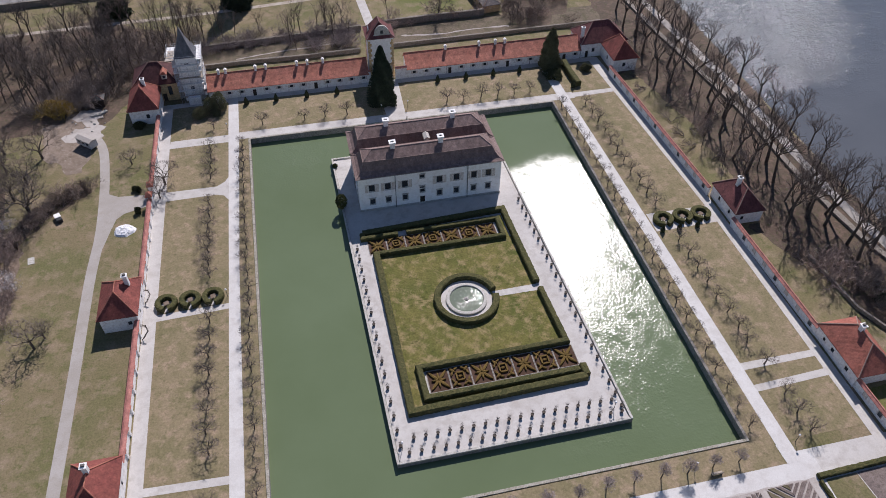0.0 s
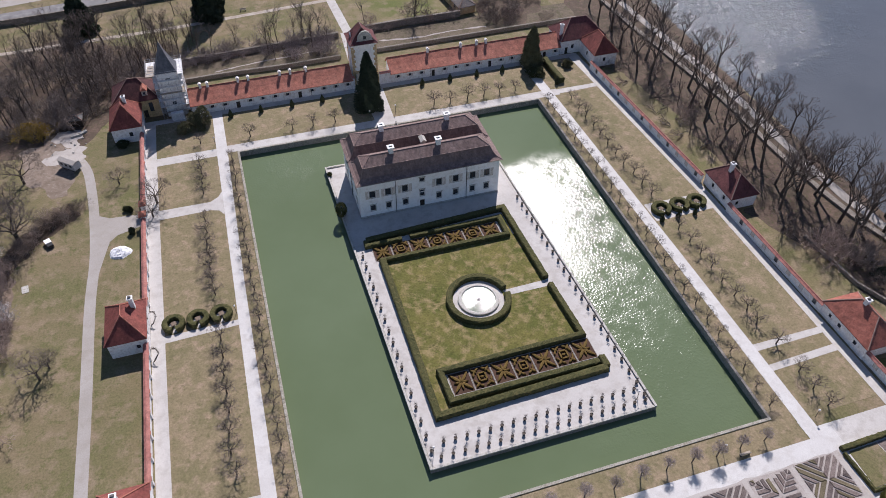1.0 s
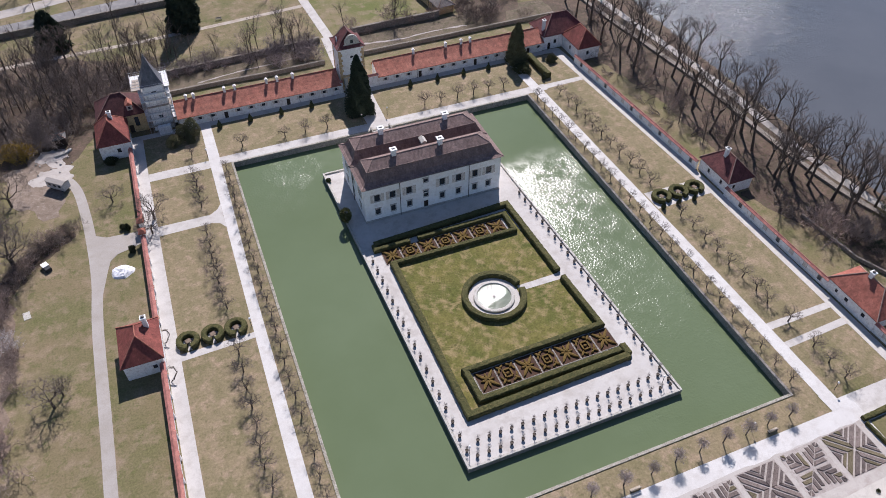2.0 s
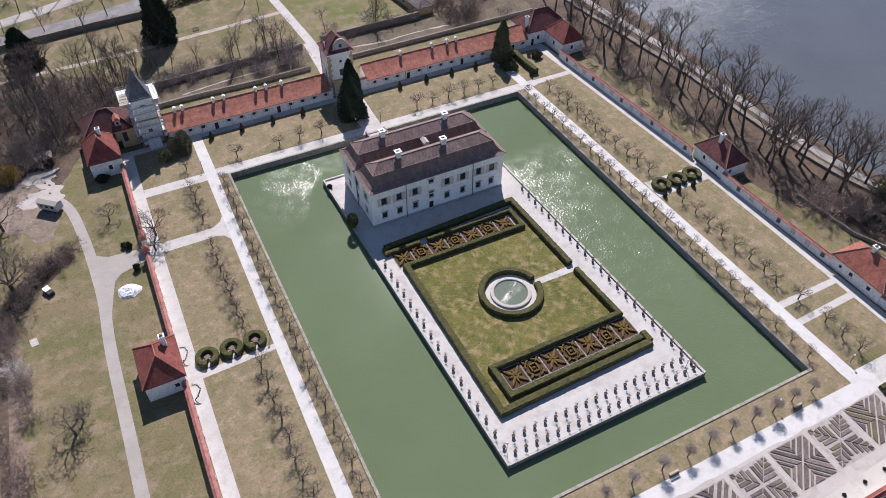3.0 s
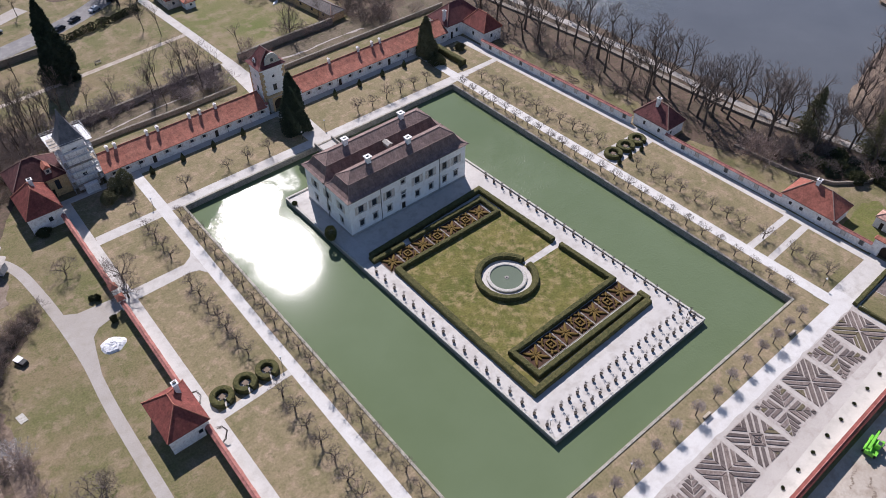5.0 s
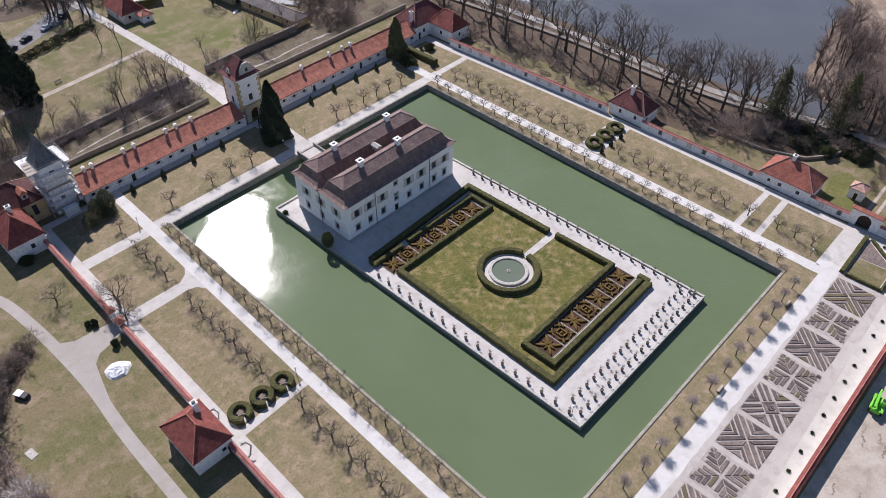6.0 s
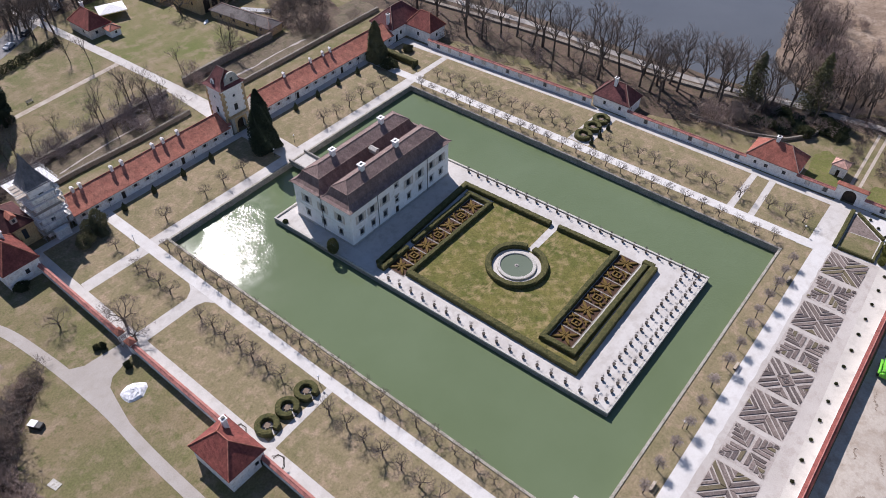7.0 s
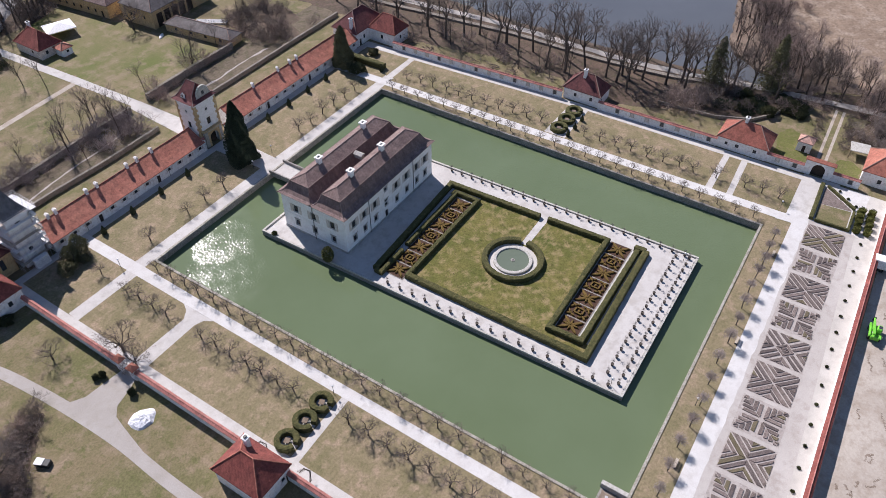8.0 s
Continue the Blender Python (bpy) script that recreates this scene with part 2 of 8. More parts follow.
M_BEDGREEN = surface("low_green_planting", (0.125, 0.105, 0.065), (0.155, 0.128, 0.082), 0.5, 5.0, bump=1.0, dist=0.12, vary=0.15)
M_TOPIARY = surface("green_clipped_leaves", (0.088, 0.092, 0.022), (0.118, 0.118, 0.03), 0.8, 6.0, bump=1.0, dist=0.12)
M_GAP = surface("beige_path_gravel", (0.345, 0.305, 0.28), (0.405, 0.365, 0.335), 0.3, 5.0, c2=(0.28, 0.245, 0.225), bump=0.1, grain=0.2)
M_BARK = surface("grey_brown_bark", (0.085, 0.068, 0.055), (0.115, 0.095, 0.08), 0.9, 6.0, bump=0.8)
M_TWIG = surface("bare_twigs", (0.15, 0.118, 0.102), (0.19, 0.155, 0.135), 0.6, 5.0, vary=0.15)
M_PALETWIG = surface("grey_twigs", (0.20, 0.175, 0.165), (0.26, 0.23, 0.215), 0.6, 5.0, vary=0.15)
M_BRUSH = surface("reddish_brushwood", (0.273, 0.205, 0.176), (0.338, 0.260, 0.224), 0.6, 4.0, vary=0.2)
M_MAUVE = surface("mauve_grey_twigs", (0.27, 0.225, 0.215), (0.34, 0.285, 0.27), 0.6, 4.0, vary=0.15)
M_UNDER = surface("grey_undergrowth_twigs", (0.215, 0.175, 0.155), (0.27, 0.225, 0.20), 0.6, 4.0)
M_BLOSSOM = surface("white_blossom", (0.45, 0.41, 0.40), (0.58, 0.54, 0.52), 0.9, 5.0)
M_YELLOW = surface("yellowish_buds", (0.27, 0.185, 0.05), (0.34, 0.235, 0.065), 0.9, 5.0)
M_FIR = surface("green_fir_needles", (0.125, 0.12, 0.064), (0.175, 0.165, 0.095), 0.6, 5.0, rough=1.0, spec=0.05, bump=1.0, dist=0.2, vary=0.2)
M_NEEDLE = surface("dark_needles", (0.036, 0.050, 0.032), (0.056, 0.072, 0.044), 0.6, 5.0, bump=1.0, dist=0.2, vary=0.15)
M_EVERGREEN = surface("evergreen_leaves", (0.055, 0.062, 0.028), (0.085, 0.088, 0.042), 0.8, 5.0, bump=1.0, dist=0.2, vary=0.2)
M_POT = surface("dark_glazed_tub", (0.05, 0.044, 0.041), (0.07, 0.061, 0.056), 1.0, 6.0, rough=0.6)
M_WOOD = surface("old_timber", (0.16, 0.12, 0.09), (0.22, 0.17, 0.13), 0.8, 6.0)
M_PALEWOOD = surface("silvered_timber", (0.36, 0.31, 0.25), (0.44, 0.385, 0.32), 0.8, 6.0)
M_DARKWOOD = surface("dark_timber", (0.045, 0.033, 0.027), (0.06, 0.045, 0.036), 0.8, 6.0)
M_IRON = surface("dark_iron", (0.03, 0.03, 0.032), (0.045, 0.045, 0.047), 1.0, 6.0, rough=0.5)
M_ZINC = surface("zinc_pipe", (0.10, 0.09, 0.085), (0.13, 0.12, 0.115), 1.0, 6.0, rough=0.5)
M_STEEL = surface("galvanised_steel", (0.42, 0.42, 0.43), (0.5, 0.5, 0.51), 1.0, 6.0, rough=0.4)
M_NET = surface("pale_scaffold_sheet", (0.70, 0.69, 0.68), (0.80, 0.79, 0.78), 0.7, 3.0)
M_TARP = surface("white_tarpaulin", (0.70, 0.70, 0.72), (0.80, 0.80, 0.82), 0.9, 2.0, rough=0.5, bump=0.8, dist=0.25)
M_RED = surface("red_paint", (0.40, 0.02, 0.02), (0.46, 0.03, 0.03), 1.0, 5.0, rough=0.4)
M_LIMEPAINT = surface("bright_green_paint", (0.16, 0.50, 0.05), (0.20, 0.58, 0.07), 1.0, 5.0, rough=0.4)
M_BLACK = surface("black_rubber", (0.02, 0.02, 0.02), (0.03, 0.03, 0.03), 1.0, 6.0)
M_CARDARK = surface("dark_car_paint", (0.02, 0.022, 0.03), (0.03, 0.032, 0.04), 1.0, 5.0, rough=0.3)
M_CARLIGHT = surface("silver_car_paint", (0.45, 0.46, 0.48), (0.52, 0.53, 0.55), 1.0, 5.0, rough=0.3)
M_GLASS, gt, gb = shader("dark_window_glass", 0.12, 0, 0.5)
gb.inputs["Base Color"].default_value = (0.045, 0.05, 0.06, 1)
M_MOAT = water("green_moat_water", (0.108, 0.141, 0.073), (0.126, 0.162, 0.090), 0.06, 0.086, 0.035,
               ((33, -2, -1.55, 46, 0.85, 0.6), (-36, 54, -1.55, 11, 0.7, 0.3), (-30, 61, -1.55, 9, 0.75, 0.5), (-31, 38, -1.55, 14, 0.3, 0.06)), 1.9, 3, 8.0,
               ((32, 26, -1.55, 22, 0.75, 0.12), (32, 0, -1.55, 24, 0.7, 0.12), (36, -28, -1.55, 18, 0.5, 0.05), (-38, 50.5, -1.55, 10.5, 0.7, 0.07), (-30, 60.5, -1.55, 9, 0.75, 0.1), (-20, 64, -1.55, 7, 0.7, 0.08), (-34, 38, -1.55, 15, 0.2, 0.03)))
M_RIVER = water("grey_river_water", (0.088, 0.094, 0.103), (0.105, 0.111, 0.120), 0.13, 0.38, 0.03, ((104, 118, -0.9, 84, 0.35, 1.0),), 1.4, 3, 20.0, ((108, 128, -0.9, 70, 0.2, 0.16),))
M_POOL = water("fountain_water", (0.12, 0.145, 0.105), (0.14, 0.165, 0.125), 0.085, 0.09, 0.3, ((0, 0, 0, 3, 0.35, 0.5),), 2.0)

# ---- building helpers ----
def part(name, bm, material, parent=None, label="", smooth=False):
    me = bpy.data.meshes.new(name)
    bm.normal_update()
    bm.to_mesh(me)
    bm.free()
    me.materials.append(material)
    if smooth:
        me.polygons.foreach_set("use_smooth", [True] * len(me.polygons))
    ob = new(name, me)
    ob.parent = parent
    if label:
        ob["label"] = label
    return ob


def thing(name, x, y, z, label, category, group="", turn=0.0, kind=""):
    ob = new(name)
    ob.matrix_basis = pose(x, y, z, 0, 0, turn)
    ob.empty_display_size = 0.3
    return tagged(ob, label, category, group, kind)


def boxes(*rows):
    """A bmesh of boxes: x0, y0, z0, x1, y1, z1."""
    bm = bmesh.new()
    for x0, y0, z0, x1, y1, z1 in rows:
        v = [bm.verts.new((x, y, z)) for z in (z0, z1) for x, y in ((x0, y0), (x1, y0), (x1, y1), (x0, y1))]
        for f in ((3, 2, 1, 0), (4, 5, 6, 7), (0, 1, 5, 4), (1, 2, 6, 5), (2, 3, 7, 6), (3, 0, 4, 7)):
            bm.faces.new([v[i] for i in f])
    return bm


def bevelled(bm, width):
    bmesh.ops.bevel(bm, geom=bm.edges[:], offset=width, segments=1, affect="EDGES")
    return bm


def slab(pts, z0, z1, bm=None):
    """A flat plate with the outline pts."""
    bm = bm or bmesh.new()
    if sum(a[0] * b[1] - b[0] * a[1] for a, b in zip(pts, pts[1:] + pts[:1])) < 0:
        pts = pts[::-1]
    lo = [bm.verts.new((x, y, z0)) for x, y in pts]
    hi = [bm.verts.new((x, y, z1)) for x, y in pts]
    bm.faces.new(hi)
    bm.faces.new(lo[::-1])
    for i in range(len(pts)):
        j = (i + 1) % len(pts)
        bm.faces.new((lo[i], lo[j], hi[j], hi[i]))
    return bm


def rect(x0, y0, x1, y1):
    return [(x0, y0), (x1, y0), (x1, y1), (x0, y1)]


def ribbon(line, width, z0, z1, bm=None, wobble=0.0, rng=None):
    """A plate of that width along a line of points; widths may differ from point to point."""
    left, right = [], []
    n = len(line)
    for i, (x, y) in enumerate(line):
        a, b = line[max(i - 1, 0)], line[min(i + 1, n - 1)]
        d = Vector((b[0] - a[0], b[1] - a[1])).normalized()
        w = (width[i] if isinstance(width, (list, tuple)) else width) / 2
        w1, w2 = (w + rng.uniform(-wobble, wobble), w + rng.uniform(-wobble, wobble)) if rng else (w, w)
        left.append((x - d.y * w1, y + d.x * w1))
        right.append((x + d.y * w2, y - d.x * w2))
    bm = bm or bmesh.new()
    rows = [[bm.verts.new((*p, z)) for p, z in ((l, z0), (l, z1), (r, z1), (r, z0))] for l, r in zip(left, right)]
    for a, b in zip(rows, rows[1:]):
        for k in range(4):
            bm.faces.new((a[k], b[k], b[(k + 1) % 4], a[(k + 1) % 4]))
    bm.faces.new(rows[0])
    bm.faces.new(rows[-1][::-1])
    bmesh.ops.recalc_face_normals(bm, faces=bm.faces[:])
    return bm


def smooth_line(pts, steps=6):
    """A Catmull-Rom line through the points."""
    out = []
    ext = [pts[0]] + list(pts) + [pts[-1]]
    for p0, p1, p2, p3 in zip(ext, ext[1:], ext[2:], ext[3:]):
        for k in range(steps):
            u = k / steps
            out.append(tuple(0.5 * (2 * b + (c - a) * u + (2 * a - 5 * b + 4 * c - d) * u * u + (3 * b - a - 3 * c + d) * u ** 3) for a, b, c, d in zip(p0, p1, p2, p3)))
    return out + [tuple(pts[-1])]


def blob_outline(cx, cy, rx, ry, rng, n=28, rough=0.18):
    ph = [rng.uniform(0, 6.28) for _ in range(4)]
    out = []
    for i in range(n):
        a = 2 * math.pi * i / n
        r = 1 + rough * (0.6 * math.sin(2 * a + ph[0]) + 0.4 * math.sin(3 * a + ph[1]) + 0.35 * math.sin(5 * a + ph[2]) + 0.25 * math.sin(8 * a + ph[3]))
        out.append((cx + rx * r * math.cos(a), cy + ry * r * math.sin(a)))
    return out


def ragged(pts, seed, amp=0.7, step=1.6):
    """The same outline with an uneven edge."""
    rg = random.Random(seed)
    out = []
    for a, b in zip(pts, list(pts[1:]) + [pts[0]]):
        n = max(1, int(math.dist(a, b) / step))
        out += [(a[0] + (b[0] - a[0]) * k / n + rg.uniform(-amp, amp), a[1] + (b[1] - a[1]) * k / n + rg.uniform(-amp, amp)) for k in range(n)]
    return out


def lathe(profile, n=12, bm=None, at=(0, 0, 0)):
    bm = bm or bmesh.new()
    rows = [[bm.verts.new((at[0] + r * math.cos(2 * math.pi * k / n), at[1] + r * math.sin(2 * math.pi * k / n), at[2] + z)) for k in range(n)] for r, z in profile]
    for a, b in zip(rows, rows[1:]):
        for k in range(n):
            bm.faces.new((a[k], a[(k + 1) % n], b[(k + 1) % n], b[k]))
    bm.faces.new(rows[0][::-1])
    bm.faces.new(rows[-1])
    return bm


class Tubes:
    """Tapered limbs gathered into one mesh."""

    def __init__(self):
        self.v, self.f = [], []

    def add(self, p, q, r0, r1, n=4):
        p, q = Vector(p), Vector(q)
        d = (q - p).normalized()
        s = d.orthogonal().normalized()
        c = d.cross(s)
        i = len(self.v)
        for o, r in ((p, r0), (q, r1)):
            for k in range(n):
                a = 2 * math.pi * k / n
                self.v.append(tuple(o + (s * math.cos(a) + c * math.sin(a)) * r))
        for k in range(n):
            j = (k + 1) % n
            self.f.append((i + k, i + j, i + n + j, i + n + k))

    def clump(self, p, r, rng):
        """A small uneven tuft of three leaves."""
        i = len(self.v)
        p = Vector(p)
        for _ in range(3):
            a = Vector((rng.gauss(0, 1), rng.gauss(0, 1), rng.gauss(0, 1))).normalized() * r
            b = Vector((rng.gauss(0, 1), rng.gauss(0, 1), rng.gauss(0, 1))).normalized() * r
            self.v += [tuple(p - a * 0.6), tuple(p + b), tuple(p + a - b * 0.3)]
            self.f.append((i, i + 1, i + 2))
            i += 3

    def put(self, name, material, parent=None, label=""):
        me = bpy.data.meshes.new(name)
        me.from_pydata(self.v, [], self.f)
        me.materials.append(material)
        ob = new(name, me)
        ob.parent = parent
        if label:
            ob["label"] = label
        return ob


def structure(name, bm, material, label, category):
    return tagged(part(name, bm, material), label, category, kind="structure")


def hip_roof(bm, x0, y0, x1, y1, z0, z1, inset=None, over=0.4):
    """A hipped roof with its ridge along the longer side."""
    x0, y0, x1, y1 = x0 - over, y0 - over, x1 + over, y1 + over
    w, d = x1 - x0, y1 - y0
    k = inset if inset is not None else min(w, d) / 2
    if w >= d:
        r0, r1 = (x0 + k, (y0 + y1) / 2), (x1 - k, (y0 + y1) / 2)
    else:
        r0, r1 = ((x0 + x1) / 2, y0 + k), ((x0 + x1) / 2, y1 - k)
    c = [bm.verts.new((x, y, z0)) for x, y in ((x0, y0), (x1, y0), (x1, y1), (x0, y1))]
    e = [bm.verts.new((x, y, z0 - 0.18)) for x, y in ((x0, y0), (x1, y0), (x1, y1), (x0, y1))]
    if (Vector(r0) - Vector(r1)).length < 0.3:
        a = b = bm.verts.new(((x0 + x1) / 2, (y0 + y1) / 2, z1))
    else:
        a, b = bm.verts.new((*r0, z1)), bm.verts.new((*r1, z1))
    faces = ([c[0], c[1], b, a], [c[1], c[2], b], [c[2], c[3], a, b], [c[3], c[0], a]) if w >= d else ([c[0], c[1], a], [c[1], c[2], b, a], [c[2], c[3], b], [c[3], c[0], a, b])
    for f in faces:
        u = list(dict.fromkeys(f))
        bm.faces.new(u)
    for i in range(4):
        j = (i + 1) % 4
        bm.faces.new((e[i], e[j], c[j], c[i]))
    bm.faces.new(e[::-1])
    hips = [(c[0].co.copy(), a.co.copy()), (c[1].co.copy(), (b if w >= d else a).co.copy()), (c[2].co.copy(), b.co.copy()), (c[3].co.copy(), (a if w >= d else b).co.copy())]
    if a is not b:
        hips.append((a.co.copy(), b.co.copy()))
    return hips


def ridge_caps(hips, r=0.13):
    tb = Tubes()
    for p, q in hips:
        tb.add(p, q, r, r, 5)
    return tb


def wall_with_openings(length, height, thick, openings):
    """An upright wall along x from the origin, front face at y = 0 and depth along +y, with rectangular openings (x0, z0, x1, z1)."""
    xs = sorted({0.0, length, *[o[0] for o in openings], *[o[2] for o in openings]})
    zs = sorted({0.0, height, *[o[1] for o in openings], *[o[3] for o in openings]})
    solid = lambda i, k: 0 <= i < len(xs) - 1 and 0 <= k < len(zs) - 1 and not any(o[0] <= (xs[i] + xs[i + 1]) / 2 <= o[2] and o[1] <= (zs[k] + zs[k + 1]) / 2 <= o[3] for o in openings)
    bm = bmesh.new()
    vs = {}

    def vert(x, y, z):
        key = (round(x, 4), y, round(z, 4))
        if key not in vs:
            vs[key] = bm.verts.new((x, y, z))
        return vs[key]

    for i in range(len(xs) - 1):
        for k in range(len(zs) - 1):
            if not solid(i, k):
                continue
            x0, x1, z0, z1 = xs[i], xs[i + 1], zs[k], zs[k + 1]
            bm.faces.new([vert(x, 0, z) for x, z in ((x0, z0), (x1, z0), (x1, z1), (x0, z1))])
            bm.faces.new([vert(x, thick, z) for x, z in ((x0, z1), (x1, z1), (x1, z0), (x0, z0))])
            for di, dk, a, b in ((-1, 0, (x0, z0), (x0, z1)), (1, 0, (x1, z1), (x1, z0)), (0, -1, (x1, z0), (x0, z0)), (0, 1, (x0, z1), (x1, z1))):
                if not solid(i + di, k + dk):
                    bm.faces.new([vert(a[0], 0, a[1]), vert(b[0], 0, b[1]), vert(b[0], thick, b[1]), vert(a[0], thick, a[1])])
    return bm


def window_part(parent, w, h, m, deep=0.25, cross=True, name="window"):
    """A casement in the opening whose lower left corner is at m: frame of timber, glass behind."""
    win = part(name, boxes((0, deep - 0.08, 0, 0.09, deep, h), (w - 0.09, deep - 0.08, 0, w, deep, h), (0.09, deep - 0.08, 0, w - 0.09, deep, 0.09), (0.09, deep - 0.08, h - 0.09, w - 0.09, deep, h),
                           *(((w / 2 - 0.04, deep - 0.07, 0.09, w / 2 + 0.04, deep, h - 0.09),) if cross else ())), M_DARKWOOD, parent)
    win.matrix_basis = m
    part("pane", boxes((0.05, deep + 0.004, 0.05, w - 0.05, deep + 0.03, h - 0.05)), M_GLASS, win)
    return win


def hedge(name, line, width, height, label, closed=False, rng=None, step=0.45, material=None, group=""):
    """A clipped hedge along a line, with rounded shoulders and uneven leaves."""
    rng = rng or random.Random(len(line))
    pts = []
    src = list(line) + ([line[0]] if closed else [])
    for a, b in zip(src, src[1:]):
        n = max(1, int(math.dist(a, b) / step))
        pts += [(a[0] + (b[0] - a[0]) * k / n, a[1] + (b[1] - a[1]) * k / n) for k in range(n)]
    if not closed:
        pts.append(src[-1])
    prof = ((-0.5, 0.0), (-0.52, 0.45), (-0.5, 0.85), (-0.38, 1.0), (-0.12, 1.02), (0.12, 1.02), (0.38, 1.0), (0.5, 0.85), (0.52, 0.45), (0.5, 0.0))
    bm = bmesh.new()
    rows = []
    n = len(pts)
    j = 0.05
    for i, p in enumerate(pts):
        a = pts[i - 1] if (i > 0 or closed) else p
        b = pts[(i + 1) % n] if (i < n - 1 or closed) else p
        d1 = Vector((p[0] - a[0], p[1] - a[1]))
        d2 = Vector((b[0] - p[0], b[1] - p[1]))
        d1 = d1.normalized() if d1.length > 1e-6 else d2.normalized()
        d2 = d2.normalized() if d2.length > 1e-6 else d1
        d = (d1 + d2).normalized()
        stretch = 1 / max(0.6, d.dot(d1))
        row = []
        for u, v in prof:
            row.append(bm.verts.new((p[0] - d.y * u * width * stretch + rng.uniform(-j, j), p[1] + d.x * u * width * stretch + rng.uniform(-j, j), max(0.0, v * height + (rng.uniform(-j, j) if v > 0 else 0)))))
        rows.append(row)
    for a, b in list(zip(rows, rows[1:])) + ([(rows[-1], rows[0])] if closed else []):
        for k in range(len(prof) - 1):
            bm.faces.new((a[k], a[k + 1], b[k + 1], b[k]))
    if not closed:
        bm.faces.new(rows[0][::-1])
        bm.faces.new(rows[-1])
    bmesh.ops.recalc_face_normals(bm, faces=bm.faces[:])
    return tagged(part(name, bm, material or M_HEDGE), label, "hedge", group)

# ---- ground, moat, river ----
WATER_Z, RIM = -1.55, (-43.1, -43.2, 41.9, 67.3)


def build_ground():
    xs = [-900, -300, -160, -120, -90, -70, RIM[0], RIM[2], 70, 97, 101, 105, 112, 130, 160, 300, 900]
    ys = [-900, -300, -120, -90, RIM[1], 0, 30, RIM[3], 100, 140, 180, 220, 300, 900]
    bm = bmesh.new()
    rng = random.Random(3)

    def level(x, y):
        if x >= 112 and y > -29:
            return -2.6
        if x >= 105 and y > -29:
            return -1.6
        if x in (101,) and y > -29:
            return -0.3
        return 0.0
    grid = [[bm.verts.new((x, y, level(x, y))) for y in ys] for x in xs]
    for i in range(len(xs) - 1):
        for k in range(len(ys) - 1):
            if xs[i] >= RIM[0] and xs[i + 1] <= RIM[2] and ys[k] >= RIM[1] and ys[k + 1] <= RIM[3]:
                continue
            bm.faces.new((grid[i][k], grid[i + 1][k], grid[i + 1][k + 1], grid[i][k + 1]))
    structure("ground", bm, M_GRASS, "early spring meadow grass, brown and green", "ground")


build_ground()
structure("moat_bed", boxes((RIM[0] - 1, RIM[1] - 1, -3.6, RIM[2] + 1, RIM[3] + 1, -3.2)), M_STONE, "muddy stone bed of the moat", "moat bed")
structure("moat_water", boxes((RIM[0] - 0.3, RIM[1] - 0.3, -3.0, RIM[2] + 0.3, RIM[3] + 0.3, WATER_Z)), M_MOAT, "murky green water of the moat with wind ripples", "water")
structure("river_water", boxes((100.5, -28, -3.2, 640, 640, -0.9)), M_RIVER, "wide grey river with sun glitter", "water")


def moat_wall(name, line, inward, stone=None):
    """Masonry from the moat's bed up to a row of coping stones."""
    (x0, y0), (x1, y1) = line
    lo, hi = (min(x0, x1), min(y0, y1)), (max(x0, x1), max(y0, y1))
    ix, iy = inward
    t = 0.45
    a = (lo[0] - (t if ix > 0 else 0) - (0 if ix else t), lo[1] - (t if iy > 0 else 0))
    b = (hi[0] + (t if ix < 0 else 0) + (0 if ix else t), hi[1] + (t if iy < 0 else 0))
    w = structure(name, boxes((a[0], a[1], -3.3, b[0], b[1], 0.02)), M_STONE, "grey stone retaining wall of the moat", "moat wall")
    rng = random.Random(name)
    long_x = (b[0] - a[0]) > (b[1] - a[1])
    length = (b[0] - a[0]) if long_x else (b[1] - a[1])
    meshes = []
    for k in range(5):
        L = length / max(1, round(length / 1.9))
        bm = boxes((0.008, -0.06, 0, L - 0.008, t + 0.06, 0.13 + 0.012 * k))
        me = bpy.data.meshes.new("coping_stone")
        bevelled(bm, 0.03).to_mesh(me)
        bm.free()
        me.materials.append(stone or M_COPING)
        meshes.append(me)
    for k in range(round(length / 1.9)):
        ob = new("coping_stone", rng.choice(meshes))
        ob.parent = w
        p = k * L
        ob.matrix_basis = pose(a[0] + p, a[1], 0.02) if long_x else pose(b[0], a[1] + p, 0.02, 0, 0, 90)


moat_wall("moat_wall_west", ((RIM[0], RIM[1]), (RIM[0], RIM[3])), (1, 0), M_RIMPALE)
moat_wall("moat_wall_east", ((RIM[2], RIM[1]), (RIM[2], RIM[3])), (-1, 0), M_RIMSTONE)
moat_wall("moat_wall_south", ((RIM[0], RIM[1]), (RIM[2], RIM[1])), (0, 1), M_RIMPALE)
moat_wall("moat_wall_north", ((RIM[0], RIM[3]), (RIM[2], RIM[3])), (0, -1), M_RIMPALE)

# island: masonry platform; all that stands on it is set down by this much at the end
ISLAND_DROP = Vector((0.30, 0.38, -0.5))
before_island = set(scene.objects)


# masonry platform with a gravel top
ISLE = [(-21.1, -35.0), (23.4, -35.0), (20.7, 54.2), (-23.1, 54.2)]
structure("island", slab(ISLE, -2.4, 0.0), M_STONE, "stone-walled garden island in the moat", "island")
structure("island_gravel", slab([(-20.6, -34.5), (22.9, -34.5), (20.2, 53.7), (-22.6, 53.7)], -0.1, 0.03), M_GRAVEL, "pale gravel on the island terrace", "gravel")


def kerb(name, a, b, h=0.38, w=0.45):
    structure(name, ribbon([a, b], w, -0.05, h), M_COPING, "low stone parapet along the island's edge", "parapet")


